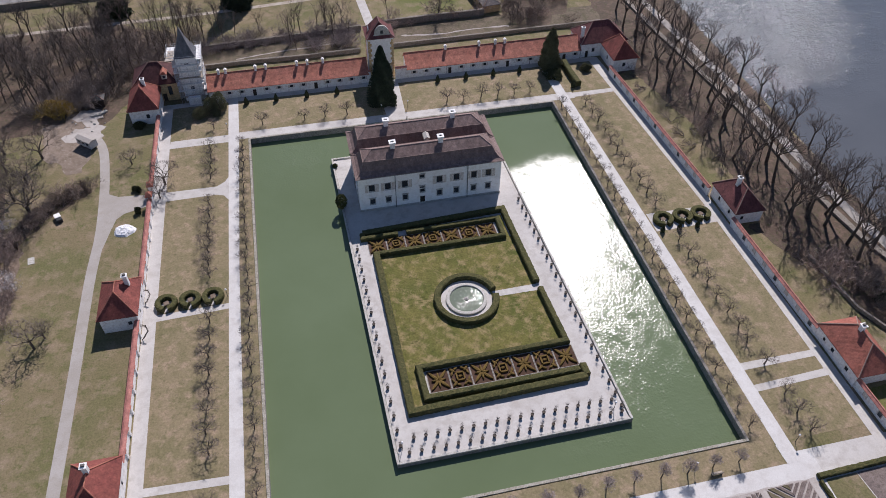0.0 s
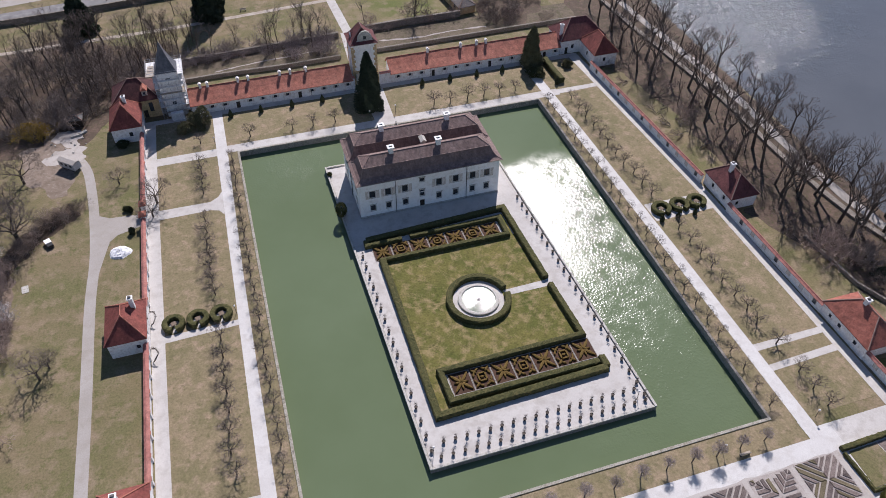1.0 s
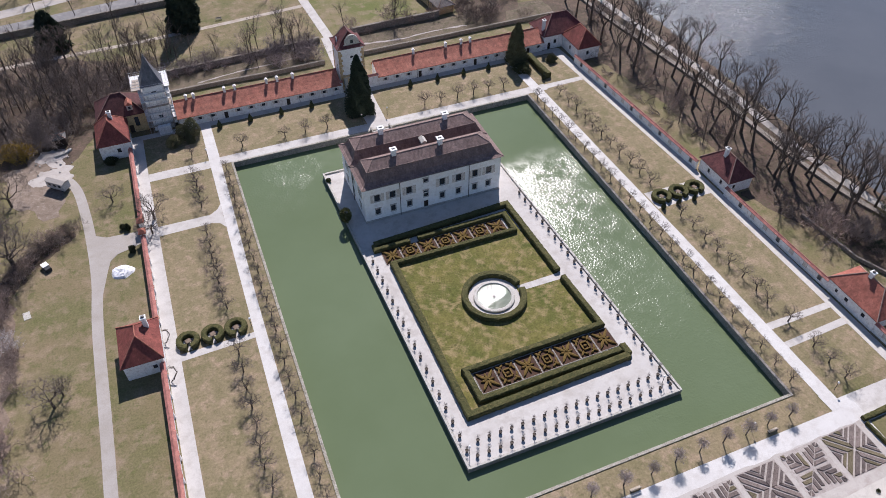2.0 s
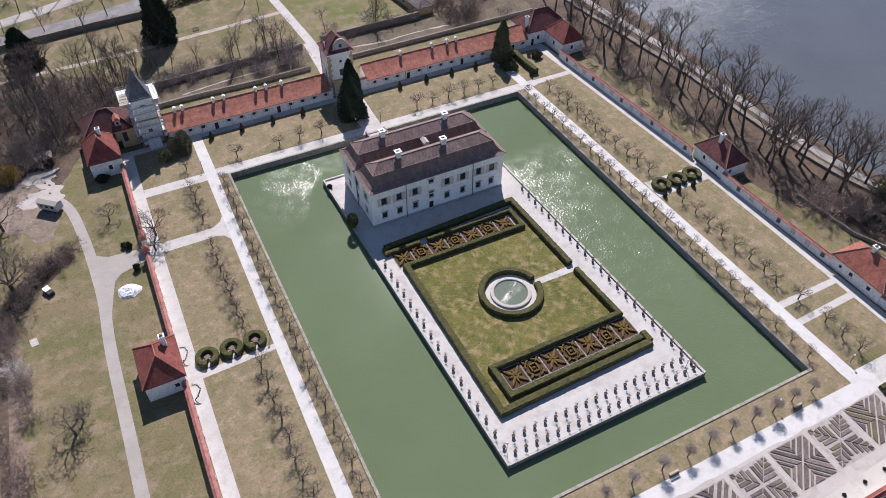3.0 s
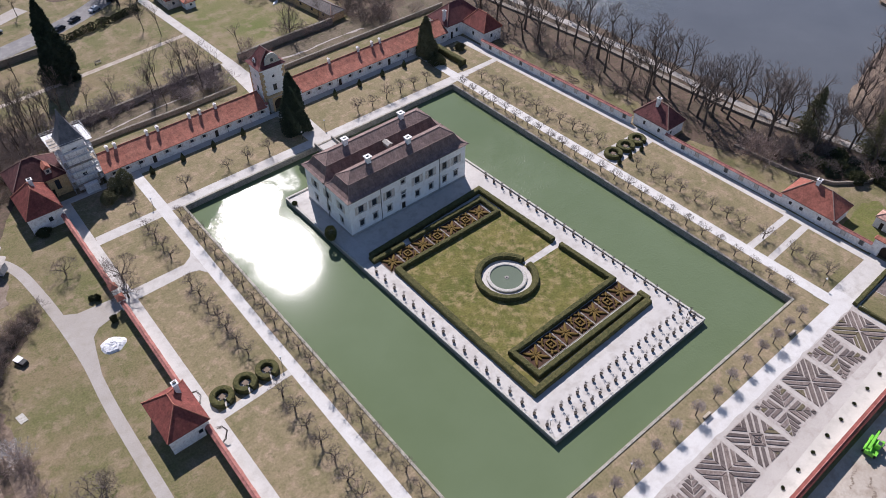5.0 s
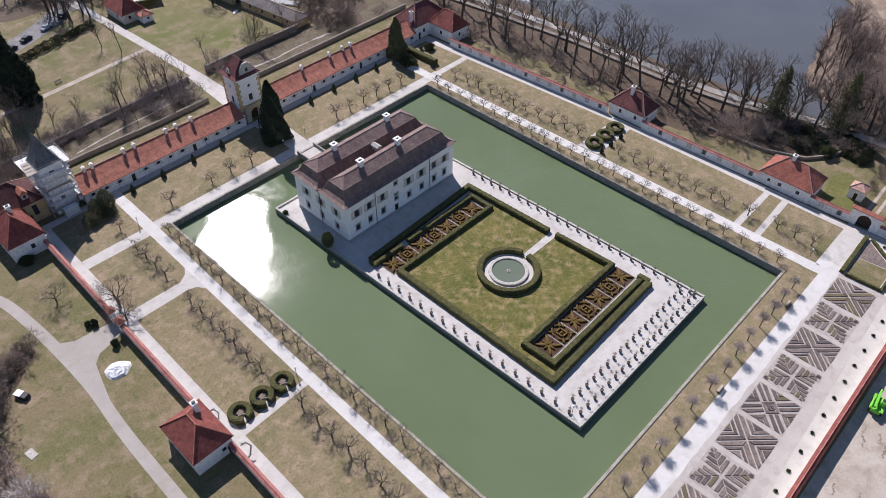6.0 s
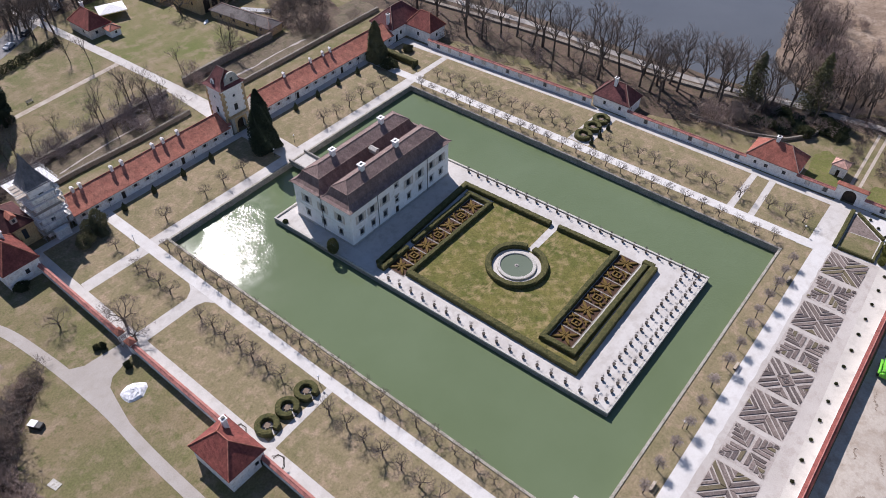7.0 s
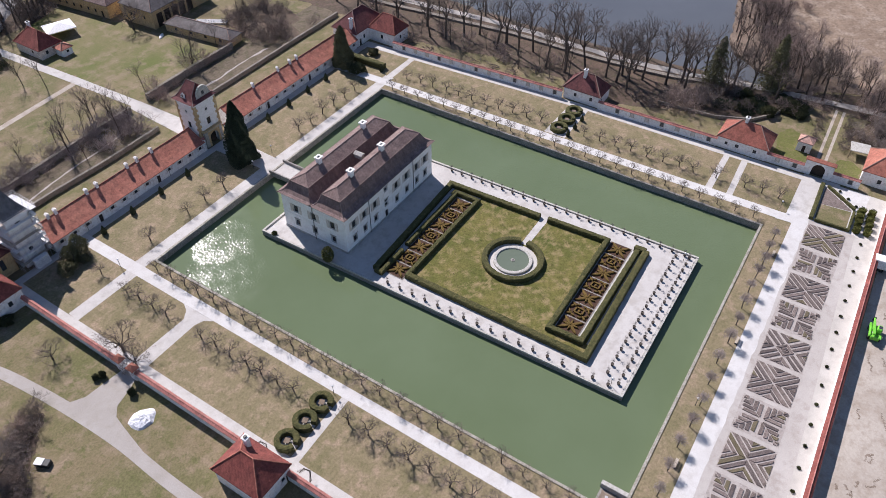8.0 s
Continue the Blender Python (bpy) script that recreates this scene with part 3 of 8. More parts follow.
kerb("parapet_west", (-20.95, -35.0), (-22.9, 54.2))
kerb("parapet_east", (23.2, -35.0), (20.5, 54.2))
kerb("parapet_south", (-20.7, -34.8), (22.97, -34.8), 0.25)
kerb("parapet_north", (-22.6, 54.0), (-6.0, 54.0))
kerb("parapet_north_east", (0.6, 54.0), (20.3, 54.0))

island_ground = set(scene.objects) - before_island

# bridge from the house to the gate
deck = boxes((-5.4, 53.4, -0.7, -0.4, 67.9, 0.05))
for v in deck.verts:
    v.co.z -= 0.48 if v.co.y < 60 else 0.0
structure("bridge", deck, M_GRAVEL, "stone bridge with a gravel deck", "bridge")
structure("bridge_arch", boxes((-5.1, 54.0, -3.2, -0.7, 56.0, -1.2), (-5.1, 60.0, -3.2, -0.7, 62.0, -0.98), (-5.1, 65.5, -3.2, -0.7, 67.3, -0.72)), M_STONE, "stone piers of the bridge", "bridge pier")
structure("bridge_parapet_west", boxes((-5.7, 54.2, -0.7, -5.35, 68.0, 0.75)), M_STONE, "low stone parapet of the bridge", "parapet")
structure("bridge_parapet_east", boxes((-0.45, 54.2, -0.7, -0.1, 68.0, 0.75)), M_STONE, "low stone parapet of the bridge", "parapet")

# lawns inside the walls
LAWN_Z, PATH_Z = 0.02, 0.045
structure("lawn_west", slab(rect(-67.0, -45, -43.75, 88), -0.05, LAWN_Z), M_LAWN, "brown winter lawn beside the moat", "lawn")
structure("lawn_east", slab([(42.55, -45), (66.8, -45), (63.0, 88), (42.55, 88)], -0.05, LAWN_Z), M_LAWN, "brown winter lawn beside the moat", "lawn")
structure("lawn_north", slab(rect(-43.7, 67.9, 42.5, 88), -0.05, LAWN_Z), M_LAWN, "brown winter lawn north of the moat", "lawn")
structure("lawn_south", slab(rect(-66.9, -49.4, 46.4, -43.85), -0.05, LAWN_Z + 0.004), M_LAWN, "strip of brown grass along the moat", "lawn")


def path(name, pts, label="pale gravel garden path", material=None, z=None):
    return structure(name, slab(pts, -0.04, z or PATH_Z), material or M_GRAVEL, label, "path")


path("path_west_inner", [(-50.0, -48), (-47.3, -48), (-47.0, 20), (-46.0, 71), (-45.9, 88.0), (-48.6, 88.0), (-48.8, 71), (-49.3, 20)], material=M_CHIPS)
path("path_west_outer", [(-66.9, -66), (-64.4, -66), (-64.2, 0), (-64.0, 75), (-63.8, 88.0), (-66.9, 88.0)])
path("path_west_cross_north", [(-64.1, 67.3), (-48.7, 67.3), (-48.7, 70.5), (-63.9, 70.5)], z=PATH_Z - 0.006)
path("path_west_cross_gate", [(-64.3, 46.0), (-52.0, 46.1), (-50.2, 45.4), (-49.1, 43.6), (-49.0, 52.4), (-50.0, 50.6), (-52.0, 49.2), (-64.2, 49.4)], z=PATH_Z - 0.006)
path("path_west_cross_rings", [(-64.3, 7.6), (-49.2, 8.2), (-49.2, 9.7), (-64.3, 9.4)], z=PATH_Z - 0.006)
path("path_west_cross_south", [(-64.5, -31.5), (-49.7, -32.2), (-49.7, -30.6), (-64.5, -29.9)], z=PATH_Z - 0.006)
path("path_north", [(-46.1, 67.9), (42.5, 67.9), (49.0, 67.9), (49.0, 71.0), (-46.1, 71.0)], z=PATH_Z - 0.003)
path("path_north_house", rect(-66.9, 86.2, 62.8, 88.3), "gravel walk in front of the low houses", z=PATH_Z - 0.009)
path("path_axis", [(-5.6, 71.0), (-0.2, 71.0), (0.4, 86.2), (-6.2, 86.2)], z=PATH_Z - 0.012)
path("path_east_inner", [(46.7, -49.2), (49.5, -49.2), (48.8, 0), (47.3, 71), (46.8, 88), (44.0, 88), (44.4, 71), (46.0, 0)], material=M_CHIPS)
path("path_east_outer", [(65.0, -50), (67.3, -50), (66.6, 15), (64.6, 68), (63.2, 88), (60.0, 88), (61.3, 68), (64.3, 15)])
path("path_east_cross_north", [(48.5, 68.4), (61.4, 68.8), (61.4, 70.6), (48.5, 70.6)], z=PATH_Z - 0.006)
path("path_east_cross_rings", [(48.9, 11.0), (64.5, 11.2), (64.4, 17.0), (48.8, 17.2)], z=PATH_Z - 0.006)
path("path_east_cross_middle", [(48.8, -29.3), (65.0, -29.1), (65.0, -27.6), (48.8, -27.6)], z=PATH_Z - 0.006)
path("path_east_cross_middle_south", [(48.9, -34.4), (65.0, -33.8), (65.0, -32.2), (48.9, -32.9)], z=PATH_Z - 0.006)
path("path_south", rect(-66.9, -67.9, 67.3, -49.2), "wide white gravel terrace", M_CHIPS, PATH_Z - 0.015)
path("path_south_corner", [(46.7, -49.3), (46.5, -45.5), (49.5, -45.5), (49.5, -47.3), (66.9, -47.3), (66.9, -49.3)], "wide white gravel terrace", M_CHIPS, PATH_Z - 0.019)
path("path_south_border", [(-66.9, -67.9), (67.3, -67.1), (67.3, -63.2), (52.0, -62.7), (-66.9, -67.4)], "whitish gravel border along the south wall", M_PALE, PATH_Z - 0.007)
path("parterre_walk", ragged(rect(-66.9, -66.6, 50.0, -52.5), 77, 0.18), "trodden beige gravel round the parterre squares", M_TREAD, PATH_Z - 0.011)
path("path_east_gate", rect(52.0, -56.0, 68.0, -47.3), "gravel walk to the east gate", z=PATH_Z - 0.011)

# ---- the garden house on the island ----
before_villa = set(scene.objects)
VX0, VX1, VY0, VY1, VH = -18.3, 16.3, 32.5, 50.8, 10.35


def build_villa():
    cx, cy = (VX0 + VX1) / 2, (VY0 + VY1) / 2
    v = thing("villa", cx, cy, 0.03, "two-storey white plastered garden house with brown double hipped roof", "house")
    W, D = VX1 - VX0, VY1 - VY0
    hx, hy = W / 2, D / 2
    fx = [-15.2, -11.4, -7.3, -3.1, 1.1, 5.3, 9.6, 13.2]
    fx = [x - VX0 for x in fx]
    gw, gh, uw, uh = 1.15, 1.65, 1.35, 1.95
    front = []
    for i, x in enumerate(fx):
        if i == 3:
            front += [(x - 0.6, 0.0, x + 0.6, 2.35), (x - 0.55, 3.6, x + 0.55, 5.4), (x - 0.55, 8.0, x + 0.55, 9.0)]
        else:
            front += [(x - gw / 2, 1.9, x + gw / 2, 1.9 + gh), (x - uw / 2, 5.9, x + uw / 2, 5.9 + uh)]
    wf = part("wall", wall_with_openings(W, VH, 0.8, front), M_PLASTER, v)
    wf.matrix_basis = pose(-hx, -hy, 0)
    side = []
    for y in (3.2, 8.35, 13.8):
        side += [(y - gw / 2, 1.9, y + gw / 2, 1.9 + gh), (y - uw / 2, 5.9, y + uw / 2, 5.9 + uh)]
    ww = part("wall", wall_with_openings(D - 1.6, VH, 0.8, [(a, b, c, d) for a, b, c, d in side]), M_PLASTER, v)
    ww.matrix_basis = pose(-hx, hy - 0.8, 0, 0, 0, -90)
    we = part("wall", boxes((hx - 0.8, -hy + 0.8, 0, hx, hy - 0.8, VH)), M_PLASTER, v)
    wb = part("wall", boxes((-hx, hy - 0.8, 0, hx, hy, VH)), M_PLASTER, v)
    for o in front:
        if o[1] == 0:
            d = part("door", boxes((0, 0.25, 0, o[2] - o[0], 0.33, 2.35)), M_DARKWOOD, wf)
            d.matrix_basis = pose(o[0], 0, 0)
            part("door_handle", boxes((0.95, 0.2, 1.0, 1.02, 0.25, 1.12)), M_IRON, d)
        else:
            window_part(wf, o[2] - o[0], o[3] - o[1], pose(o[0], 0, o[1]))
    for o in side:
        window_part(ww, o[2] - o[0], o[3] - o[1], pose(o[0], 0, o[1]))
    # surrounds and faded painted panels beside the upper windows
    for wall, rows, wide in ((wf, front, W), (ww, side, D - 1.6)):
        for o in rows:
            if o[1] == 0:
                continue
            g = 0.16
            part("window_surround", boxes((o[0] - g, -0.05, o[1] - g, o[0], 0.0, o[3] + g), (o[2], -0.05, o[1] - g, o[2] + g, 0.0, o[3] + g),
                                          (o[0], -0.05, o[1] - g, o[2], 0.0, o[1]), (o[0], -0.05, o[3], o[2], 0.0, o[3] + g)), M_COPING, wall)
            if o[1] < 3 or o[3] - o[1] < 1.9:
                part("cornice", boxes((o[0] - 0.3, -0.14, o[3] + 0.3, o[2] + 0.3, 0.0, o[3] + 0.42)), M_COPING, wall)
            else:
                for s in (o[0] - 1.0, o[2] + 0.25):
                    part("painted_panel", boxes((s, -0.012, o[1] - 0.25, s + 0.75, 0.0, o[3] + 0.2)), M_PANEL, wall, "faded grey and ochre wall painting")
    part("plinth", boxes((-hx - 0.1, -hy - 0.1, 0, hx + 0.1, -hy - 0.001, 0.55), (-hx - 0.1, -hy - 0.001, 0, -hx - 0.001, hy + 0.1, 0.55)), M_COPING, v)
    part("string_course", boxes((-hx - 0.07, -hy - 0.07, 4.75, hx + 0.07, -hy - 0.002, 4.95), (-hx - 0.07, -hy - 0.002, 4.75, -hx - 0.002, hy, 4.95)), M_PLASTER, v)
    part("eaves_cornice", boxes((-hx - 0.35, -hy - 0.35, VH - 0.35, hx + 0.35, -hy - 0.003, VH - 0.05), (-hx - 0.35, -hy - 0.003, VH - 0.35, -hx - 0.003, hy + 0.35, VH - 0.05),
                                (hx + 0.003, -hy - 0.003, VH - 0.35, hx + 0.35, hy + 0.35, VH - 0.05), (-hx, hy + 0.003, VH - 0.35, hx, hy + 0.35, VH - 0.05)), M_COPING, v)
    # two hipped roofs side by side, each with a steep foot and a flatter top
    for k, (a, b) in enumerate(((-hy - 0.5, 0.0), (0.0, hy + 0.5))):
        m = (a + b) / 2
        foot = (-hx - 0.6, hx + 0.6, a - (0.1 if k == 0 else 0), b + (0.1 if k else 0))
        brow = (-hx + 1.7, hx - 2.0, a + (2.6 if k == 0 else 1.9), b - (1.9 if k == 0 else 2.4))
        prof = [(*[p + (q - p) * u for p, q in zip(foot, brow)], VH + 2.85 * v) for u, v in ((0.0, 0.0), (0.33, 0.10), (0.60, 0.30), (0.82, 0.62), (1.0, 1.0))]
        bm = bmesh.new()
        rings = [[bm.verts.new((x, y, z)) for x, y in ((x0, y0), (x1, y0), (x1, y1), (x0, y1))] for x0, x1, y0, y1, z in prof]
        x0, x1, y0, y1, z = prof[-1]
        ym = (y0 + y1) / 2
        r0, r1 = bm.verts.new((x0 + 2.4, ym, VH + 4.35)), bm.verts.new((x1 - 2.4, ym, VH + 4.35))
        for p, q in zip(rings, rings[1:]):
            for i in range(4):
                j = (i + 1) % 4
                bm.faces.new((p[i], p[j], q[j], q[i]))
        c = rings[-1]
        for f in ((c[0], c[1], r1, r0), (c[1], c[2], r1), (c[2], c[3], r0, r1), (c[3], c[0], r0)):
            bm.faces.new(f)
        bm.faces.new(rings[0][::-1])
        caps = [(p[i].co.copy(), q[i].co.copy()) for p, q in zip(rings, rings[1:]) for i in range(4)] + [(c[i].co.copy(), c[(i + 1) % 4].co.copy()) for i in range(4)]
        caps += [(c[0].co.copy(), r0.co.copy()), (c[3].co.copy(), r0.co.copy()), (c[1].co.copy(), r1.co.copy()), (c[2].co.copy(), r1.co.copy()), (r0.co.copy(), r1.co.copy())]
        rf = part("roof", bm, M_SHINGLE, v)
        ridge_caps(caps, 0.09).put("ridge_cap", M_SHINGLECAP, rf)
        for x in ((-9.2, 2.3) if k == 0 else (-9.3, 7.2)):
            xx = x - cx
            ch = part("chimney", boxes((xx - 0.55, ym - 0.5, VH + 3.4, xx + 0.55, ym + 0.5, VH + 5.6)), M_WHITE, rf)
            part("chimney_cap", boxes((xx - 0.8, ym - 0.75, VH + 5.6, xx + 0.8, ym - 0.28, VH + 5.85), (xx - 0.8, ym + 0.28, VH + 5.6, xx + 0.8, ym + 0.75, VH + 5.85),
                                      (xx - 0.8, ym - 0.28, VH + 5.6, xx - 0.4, ym + 0.28, VH + 5.85), (xx + 0.4, ym - 0.28, VH + 5.6, xx + 0.8, ym + 0.28, VH + 5.85)), M_WHITE, ch)
            part("flue", boxes((xx - 0.4, ym - 0.28, VH + 5.6, xx + 0.4, ym + 0.28, VH + 5.62)), M_BLACK, ch)
    # small dormer in the valley
    bm = boxes((-0.35, -1.2, VH + 1.6, 0.75, 0.9, VH + 2.7))
    dm = part("dormer", bm, M_COPING, v)
    dm.matrix_basis = pose(0.6, 0.4, 0)
    part("dormer_roof", slab([(-0.55, 0), (0.95, 0), (0.2, 0.5)], -1.2, 1.2), M_COPING, dm).matrix_basis = Matrix.Translation((0, -0.15, VH + 2.7)) @ pose(0, 0, 0, 90, 0, 0)
    # downpipes
    for x in (-9.6, 8.0):
        tb = Tubes()
        tb.add((x - cx, -hy - 0.12, 0.1), (x - cx, -hy - 0.12, VH), 0.08, 0.08, 6)
        tb.add((x - cx, -hy - 0.12, VH - 0.2), (x - cx, -hy - 0.5, VH), 0.09, 0.12, 6)
        tb.put("downpipe", M_ZINC, v)
    tb = Tubes()
    tb.add((-hx - 0.14, 0.0, 0.1), (-hx - 0.14, 0.0, VH), 0.09, 0.09, 6)
    tb.add((-hx - 0.14, 0.0, VH - 0.1), (-hx - 0.7, 0.0, VH + 0.25), 0.1, 0.2, 6)
    tb.put("downpipe", M_ZINC, v)


build_villa()
island_ground |= set(scene.objects) - before_villa

# ---- garden walls with tiled copings ----
def garden_wall(name, a, b, h=2.3, t=0.6, niches=0.0, inner=1, buttress=0.0, label="white plastered garden wall with a red tiled coping", rise=0.45, wide=0.55, tile=None):
    a, b = Vector(a), Vector(b)
    L = (b - a).length
    turn = math.degrees(math.atan2(b.y - a.y, b.x - a.x))
    w = structure(name, boxes((0, -t / 2, 0, L, t / 2, h)), M_LIME, label, "garden wall")
    w.matrix_basis = pose(a.x, a.y, 0, 0, 0, turn)
    bm = bmesh.new()
    n = max(1, int(L / 2.0))
    rng = random.Random(name)
    rows = []
    for i in range(n + 1):
        x, dz = L * i / n, rng.uniform(-0.03, 0.03)
        rows.append([bm.verts.new((x, y, z + dz)) for y, z in ((-wide, h - 0.02), (-wide, h + 0.06), (0, h + rise), (wide, h + 0.06), (wide, h - 0.02))])
    for p, q in zip(rows, rows[1:]):
        for k in range(5):
            bm.faces.new((p[k], q[k], q[(k + 1) % 5], p[(k + 1) % 5]))
    bm.faces.new(rows[0])
    bm.faces.new(rows[-1][::-1])
    bmesh.ops.recalc_face_normals(bm, faces=bm.faces[:])
    part("coping", bm, tile or M_COPINGTILE, w)
    tb = Tubes()
    for i in range(n):
        tb.add(rows_pos(L, n, i, h, rise), rows_pos(L, n, i + 1, h, rise), 0.1, 0.1, 5)
    tb.put("ridge_cap", M_COPINGTILE, w)
    if buttress:
        for i in range(int(L / buttress)):
            x = buttress * (i + 0.5)
            bt = part("buttress", boxes((x - 0.3, inner * t / 2 - (0.24 if inner < 0 else 0), 0, x + 0.3, inner * t / 2 + (0.24 if inner > 0 else 0), h - 0.25)), M_LIME, w)
            y0, y1 = (t / 2, t / 2 + 0.3) if inner > 0 else (-t / 2 - 0.3, -t / 2)
            part("buttress_cap", boxes((x - 0.4, y0, h - 0.25, x + 0.4, y1, h - 0.1)), M_TILE, bt)
    if niches:
        k = int(L / niches)
        for i in range(k):
            x = niches * (i + 0.5)
            y0, y1 = (t / 2, t / 2 + 0.03) if inner > 0 else (-t / 2 - 0.03, -t / 2)
            fr = part("niche", boxes((x - 0.62, y0, 0.75, x - 0.45, y1, 2.0), (x + 0.45, y0, 0.75, x + 0.62, y1, 2.0), (x - 0.62, y0, 2.0, x + 0.62, y1, 2.15)), M_COPING, w, "shallow framed niche")
            part("niche_back", boxes((x - 0.45, y0, 0.75, x + 0.45, (y0 + y1) / 2, 2.0)), M_PANEL if i % 3 else M_GLASS, fr)
    return w


def rows_pos(L, n, i, h, rise):
    return (L * i / n, 0, h + rise)


garden_wall("garden_wall_west", (-67.6, -25.6), (-67.35, 6.9), inner=-1, buttress=4.6)
garden_wall("garden_wall_west_middle", (-67.35, 16.7), (-67.2, 44.9), inner=-1, buttress=4.6)
garden_wall("garden_wall_west_north", (-67.2, 50.4), (-67.0, 80.2), inner=-1, buttress=4.8)
garden_wall("garden_wall_west_south", (-67.8, -68.2), (-67.7, -36.2), inner=-1, buttress=4.6)
garden_wall("garden_wall_east", (67.75, -24.4), (66.9, 9.4), inner=1, niches=4.3)
garden_wall("garden_wall_east_north", (66.6, 20.6), (63.6, 78.4), inner=1, niches=4.3)
garden_wall("garden_wall_east_south", (68.3, -46.6), (68.1, -37.2), inner=1, niches=4.3)
garden_wall("garden_wall_east_gate", (68.6, -60.0), (68.5, -53.4), inner=1, niches=4.3)
garden_wall("garden_wall_south", (-67.6, -68.5), (68.4, -67.6), h=2.6, inner=1, t=0.8, wide=0.66, rise=0.5, tile=M_TILE_DARK)


# ---- hipped pavilions, towers and low houses ----
def pavilion(name, x0, y0, x1, y1, eave, peak, label, windows=(), chimney=None, wall=None, roof=None, inset=None, over=0.4, dark=False, cap=True):
    """windows: (side, along, z, w, h) with side s, n, w or e; along from the wall's lower coordinate."""
    cx, cy = (x0 + x1) / 2, (y0 + y1) / 2
    h = thing(name, cx, cy, 0.0, label, "house")
    wd, dp = x1 - x0, y1 - y0
    wall = wall or M_LIME
    for side, L, m in (("s", wd, pose(-wd / 2, -dp / 2, 0)), ("e", dp - 0.8, pose(wd / 2, -dp / 2 + 0.4, 0, 0, 0, 90)), ("n", wd, pose(wd / 2, dp / 2, 0, 0, 0, 180)), ("w", dp - 0.8, pose(-wd / 2, dp / 2 - 0.4, 0, 0, 0, -90))):
        ops = []
        for s, along, z, w, hh in windows:
            if s == side:
                a = along if side in "s" else (along - 0.4 if side == "e" else (L - along if side == "n" else L - along + 0.4))
                ops.append((a - w / 2, z, a + w / 2, z + hh))
        wl = part("wall", wall_with_openings(L, eave, 0.4, ops), wall, h)
        wl.matrix_basis = m
        for o in ops:
            if o[1] < 0.2:
                d = part("door", boxes((0, 0.15, 0, o[2] - o[0], 0.22, o[3] - o[1])), M_DARKWOOD, wl)
                d.matrix_basis = pose(o[0], 0, o[1])
            else:
                window_part(wl, o[2] - o[0], o[3] - o[1], pose(o[0], 0, o[1]), 0.18)
    bm = bmesh.new()
    hips = hip_roof(bm, -wd / 2, -dp / 2, wd / 2, dp / 2, eave + 0.1, peak, inset, over)
    rf = part("roof", bm, roof or M_TILE, h)
    ridge_caps(hips, 0.13).put("ridge_cap", M_TILE if (roof or M_TILE) is M_TILE_DARK else M_RIDGE, rf)
    if chimney:
        px, py, z0, z1 = chimney
        px, py = px - cx, py - cy
        ch = part("chimney", boxes((px - 0.42, py - 0.42, z0, px + 0.42, py + 0.42, z1)), M_WHITE, rf)
        part("chimney_cap", boxes((px - 0.58, py - 0.58, z1, px + 0.58, py + 0.58, z1 + 0.2)), M_WHITE, ch)
        part("flue", boxes((px - 0.3, py - 0.2, z1 + 0.2, px + 0.3, py + 0.2, z1 + 0.5)), M_ZINC, ch)
    return h


pavilion("wall_pavilion", -74.2, 6.7, -66.95, 16.8, 4.2, 8.0, "white corner pavilion with a steep red hipped tile roof", [("s", 5.5, 1.4, 0.8, 1.1), ("s", 6.6, 0.0, 0.9, 2.0), ("e", 3, 1.4, 0.7, 1.0), ("e", 7, 1.4, 0.7, 1.0)], (-68.6, 13.8, 5.4, 8.6), roof=M_TILE_DARK)
pavilion("wall_pavilion", -74.8, -36.2, -67.2, -25.6, 4.2, 8.2, "white corner pavilion with a steep red hipped tile roof", [("e", 3, 1.4, 0.7, 1.0), ("e", 7, 1.4, 0.7, 1.0)], (-71.0, -29.4, 6.0, 9.6), roof=M_TILE_DARK)
pavilion("wall_pavilion", 67.2, 9.4, 74.4, 20.4, 3.6, 7.8, "white pavilion set in the garden wall with a red hipped roof", [("w", 2.6, 1.4, 0.8, 1.2), ("w", 7.4, 1.4, 0.8, 1.2), ("s", 2.0, 1.3, 0.8, 1.1)], (70.0, 15.6, 5.4, 9.0), roof=M_MAROON)
pavilion("wall_pavilion", 67.6, -37.2, 75.6, -24.4, 3.4, 7.4, "long white pavilion in the garden wall with a red hipped roof", [("w", 3.0, 1.3, 0.9, 1.0), ("w", 7.6, 1.3, 0.9, 1.0), ("w", 10.4, 1.3, 0.7, 0.9)], (71.6, -29.6, 5.4, 8.4), roof=M_BRICKRED)
pavilion("corner_house", -74.2, 80.2, -66.6, 90.6, 4.6, 9.6, "white corner house with a steep red roof and dormer", [("s", 4.6, 1.8, 0.9, 1.3)], (-69.6, 86.5, 6.4, 10.2), roof=M_TILE_DARK)
pavilion("corner_house", 58.0, 88.6, 72.5, 98.0, 4.6, 9.4, "white corner house with a dark red hipped roof", [("s", 4.0, 1.6, 0.9, 1.3), ("s", 2.0, 0.0, 1.0, 2.2)], (58.8, 91.0, 5.0, 8.8), roof=M_MAROON)
pavilion("corner_house_wing", 64.6, 78.6, 72.0, 88.55, 4.2, 8.6, "white wing of the corner house with a red hipped roof", [("s", 3.4, 1.6, 0.9, 1.3), ("w", 5.0, 1.6, 0.9, 1.3)], None, inset=3.5, roof=M_TILE_DARK)
pavilion("gate_house", 71.6, -68.0, 82.0, -59.6, 3.8, 8.0, "white house by the east gate with a red tiled roof", [("w", 4.2, 1.2, 0.9, 1.2)], None)
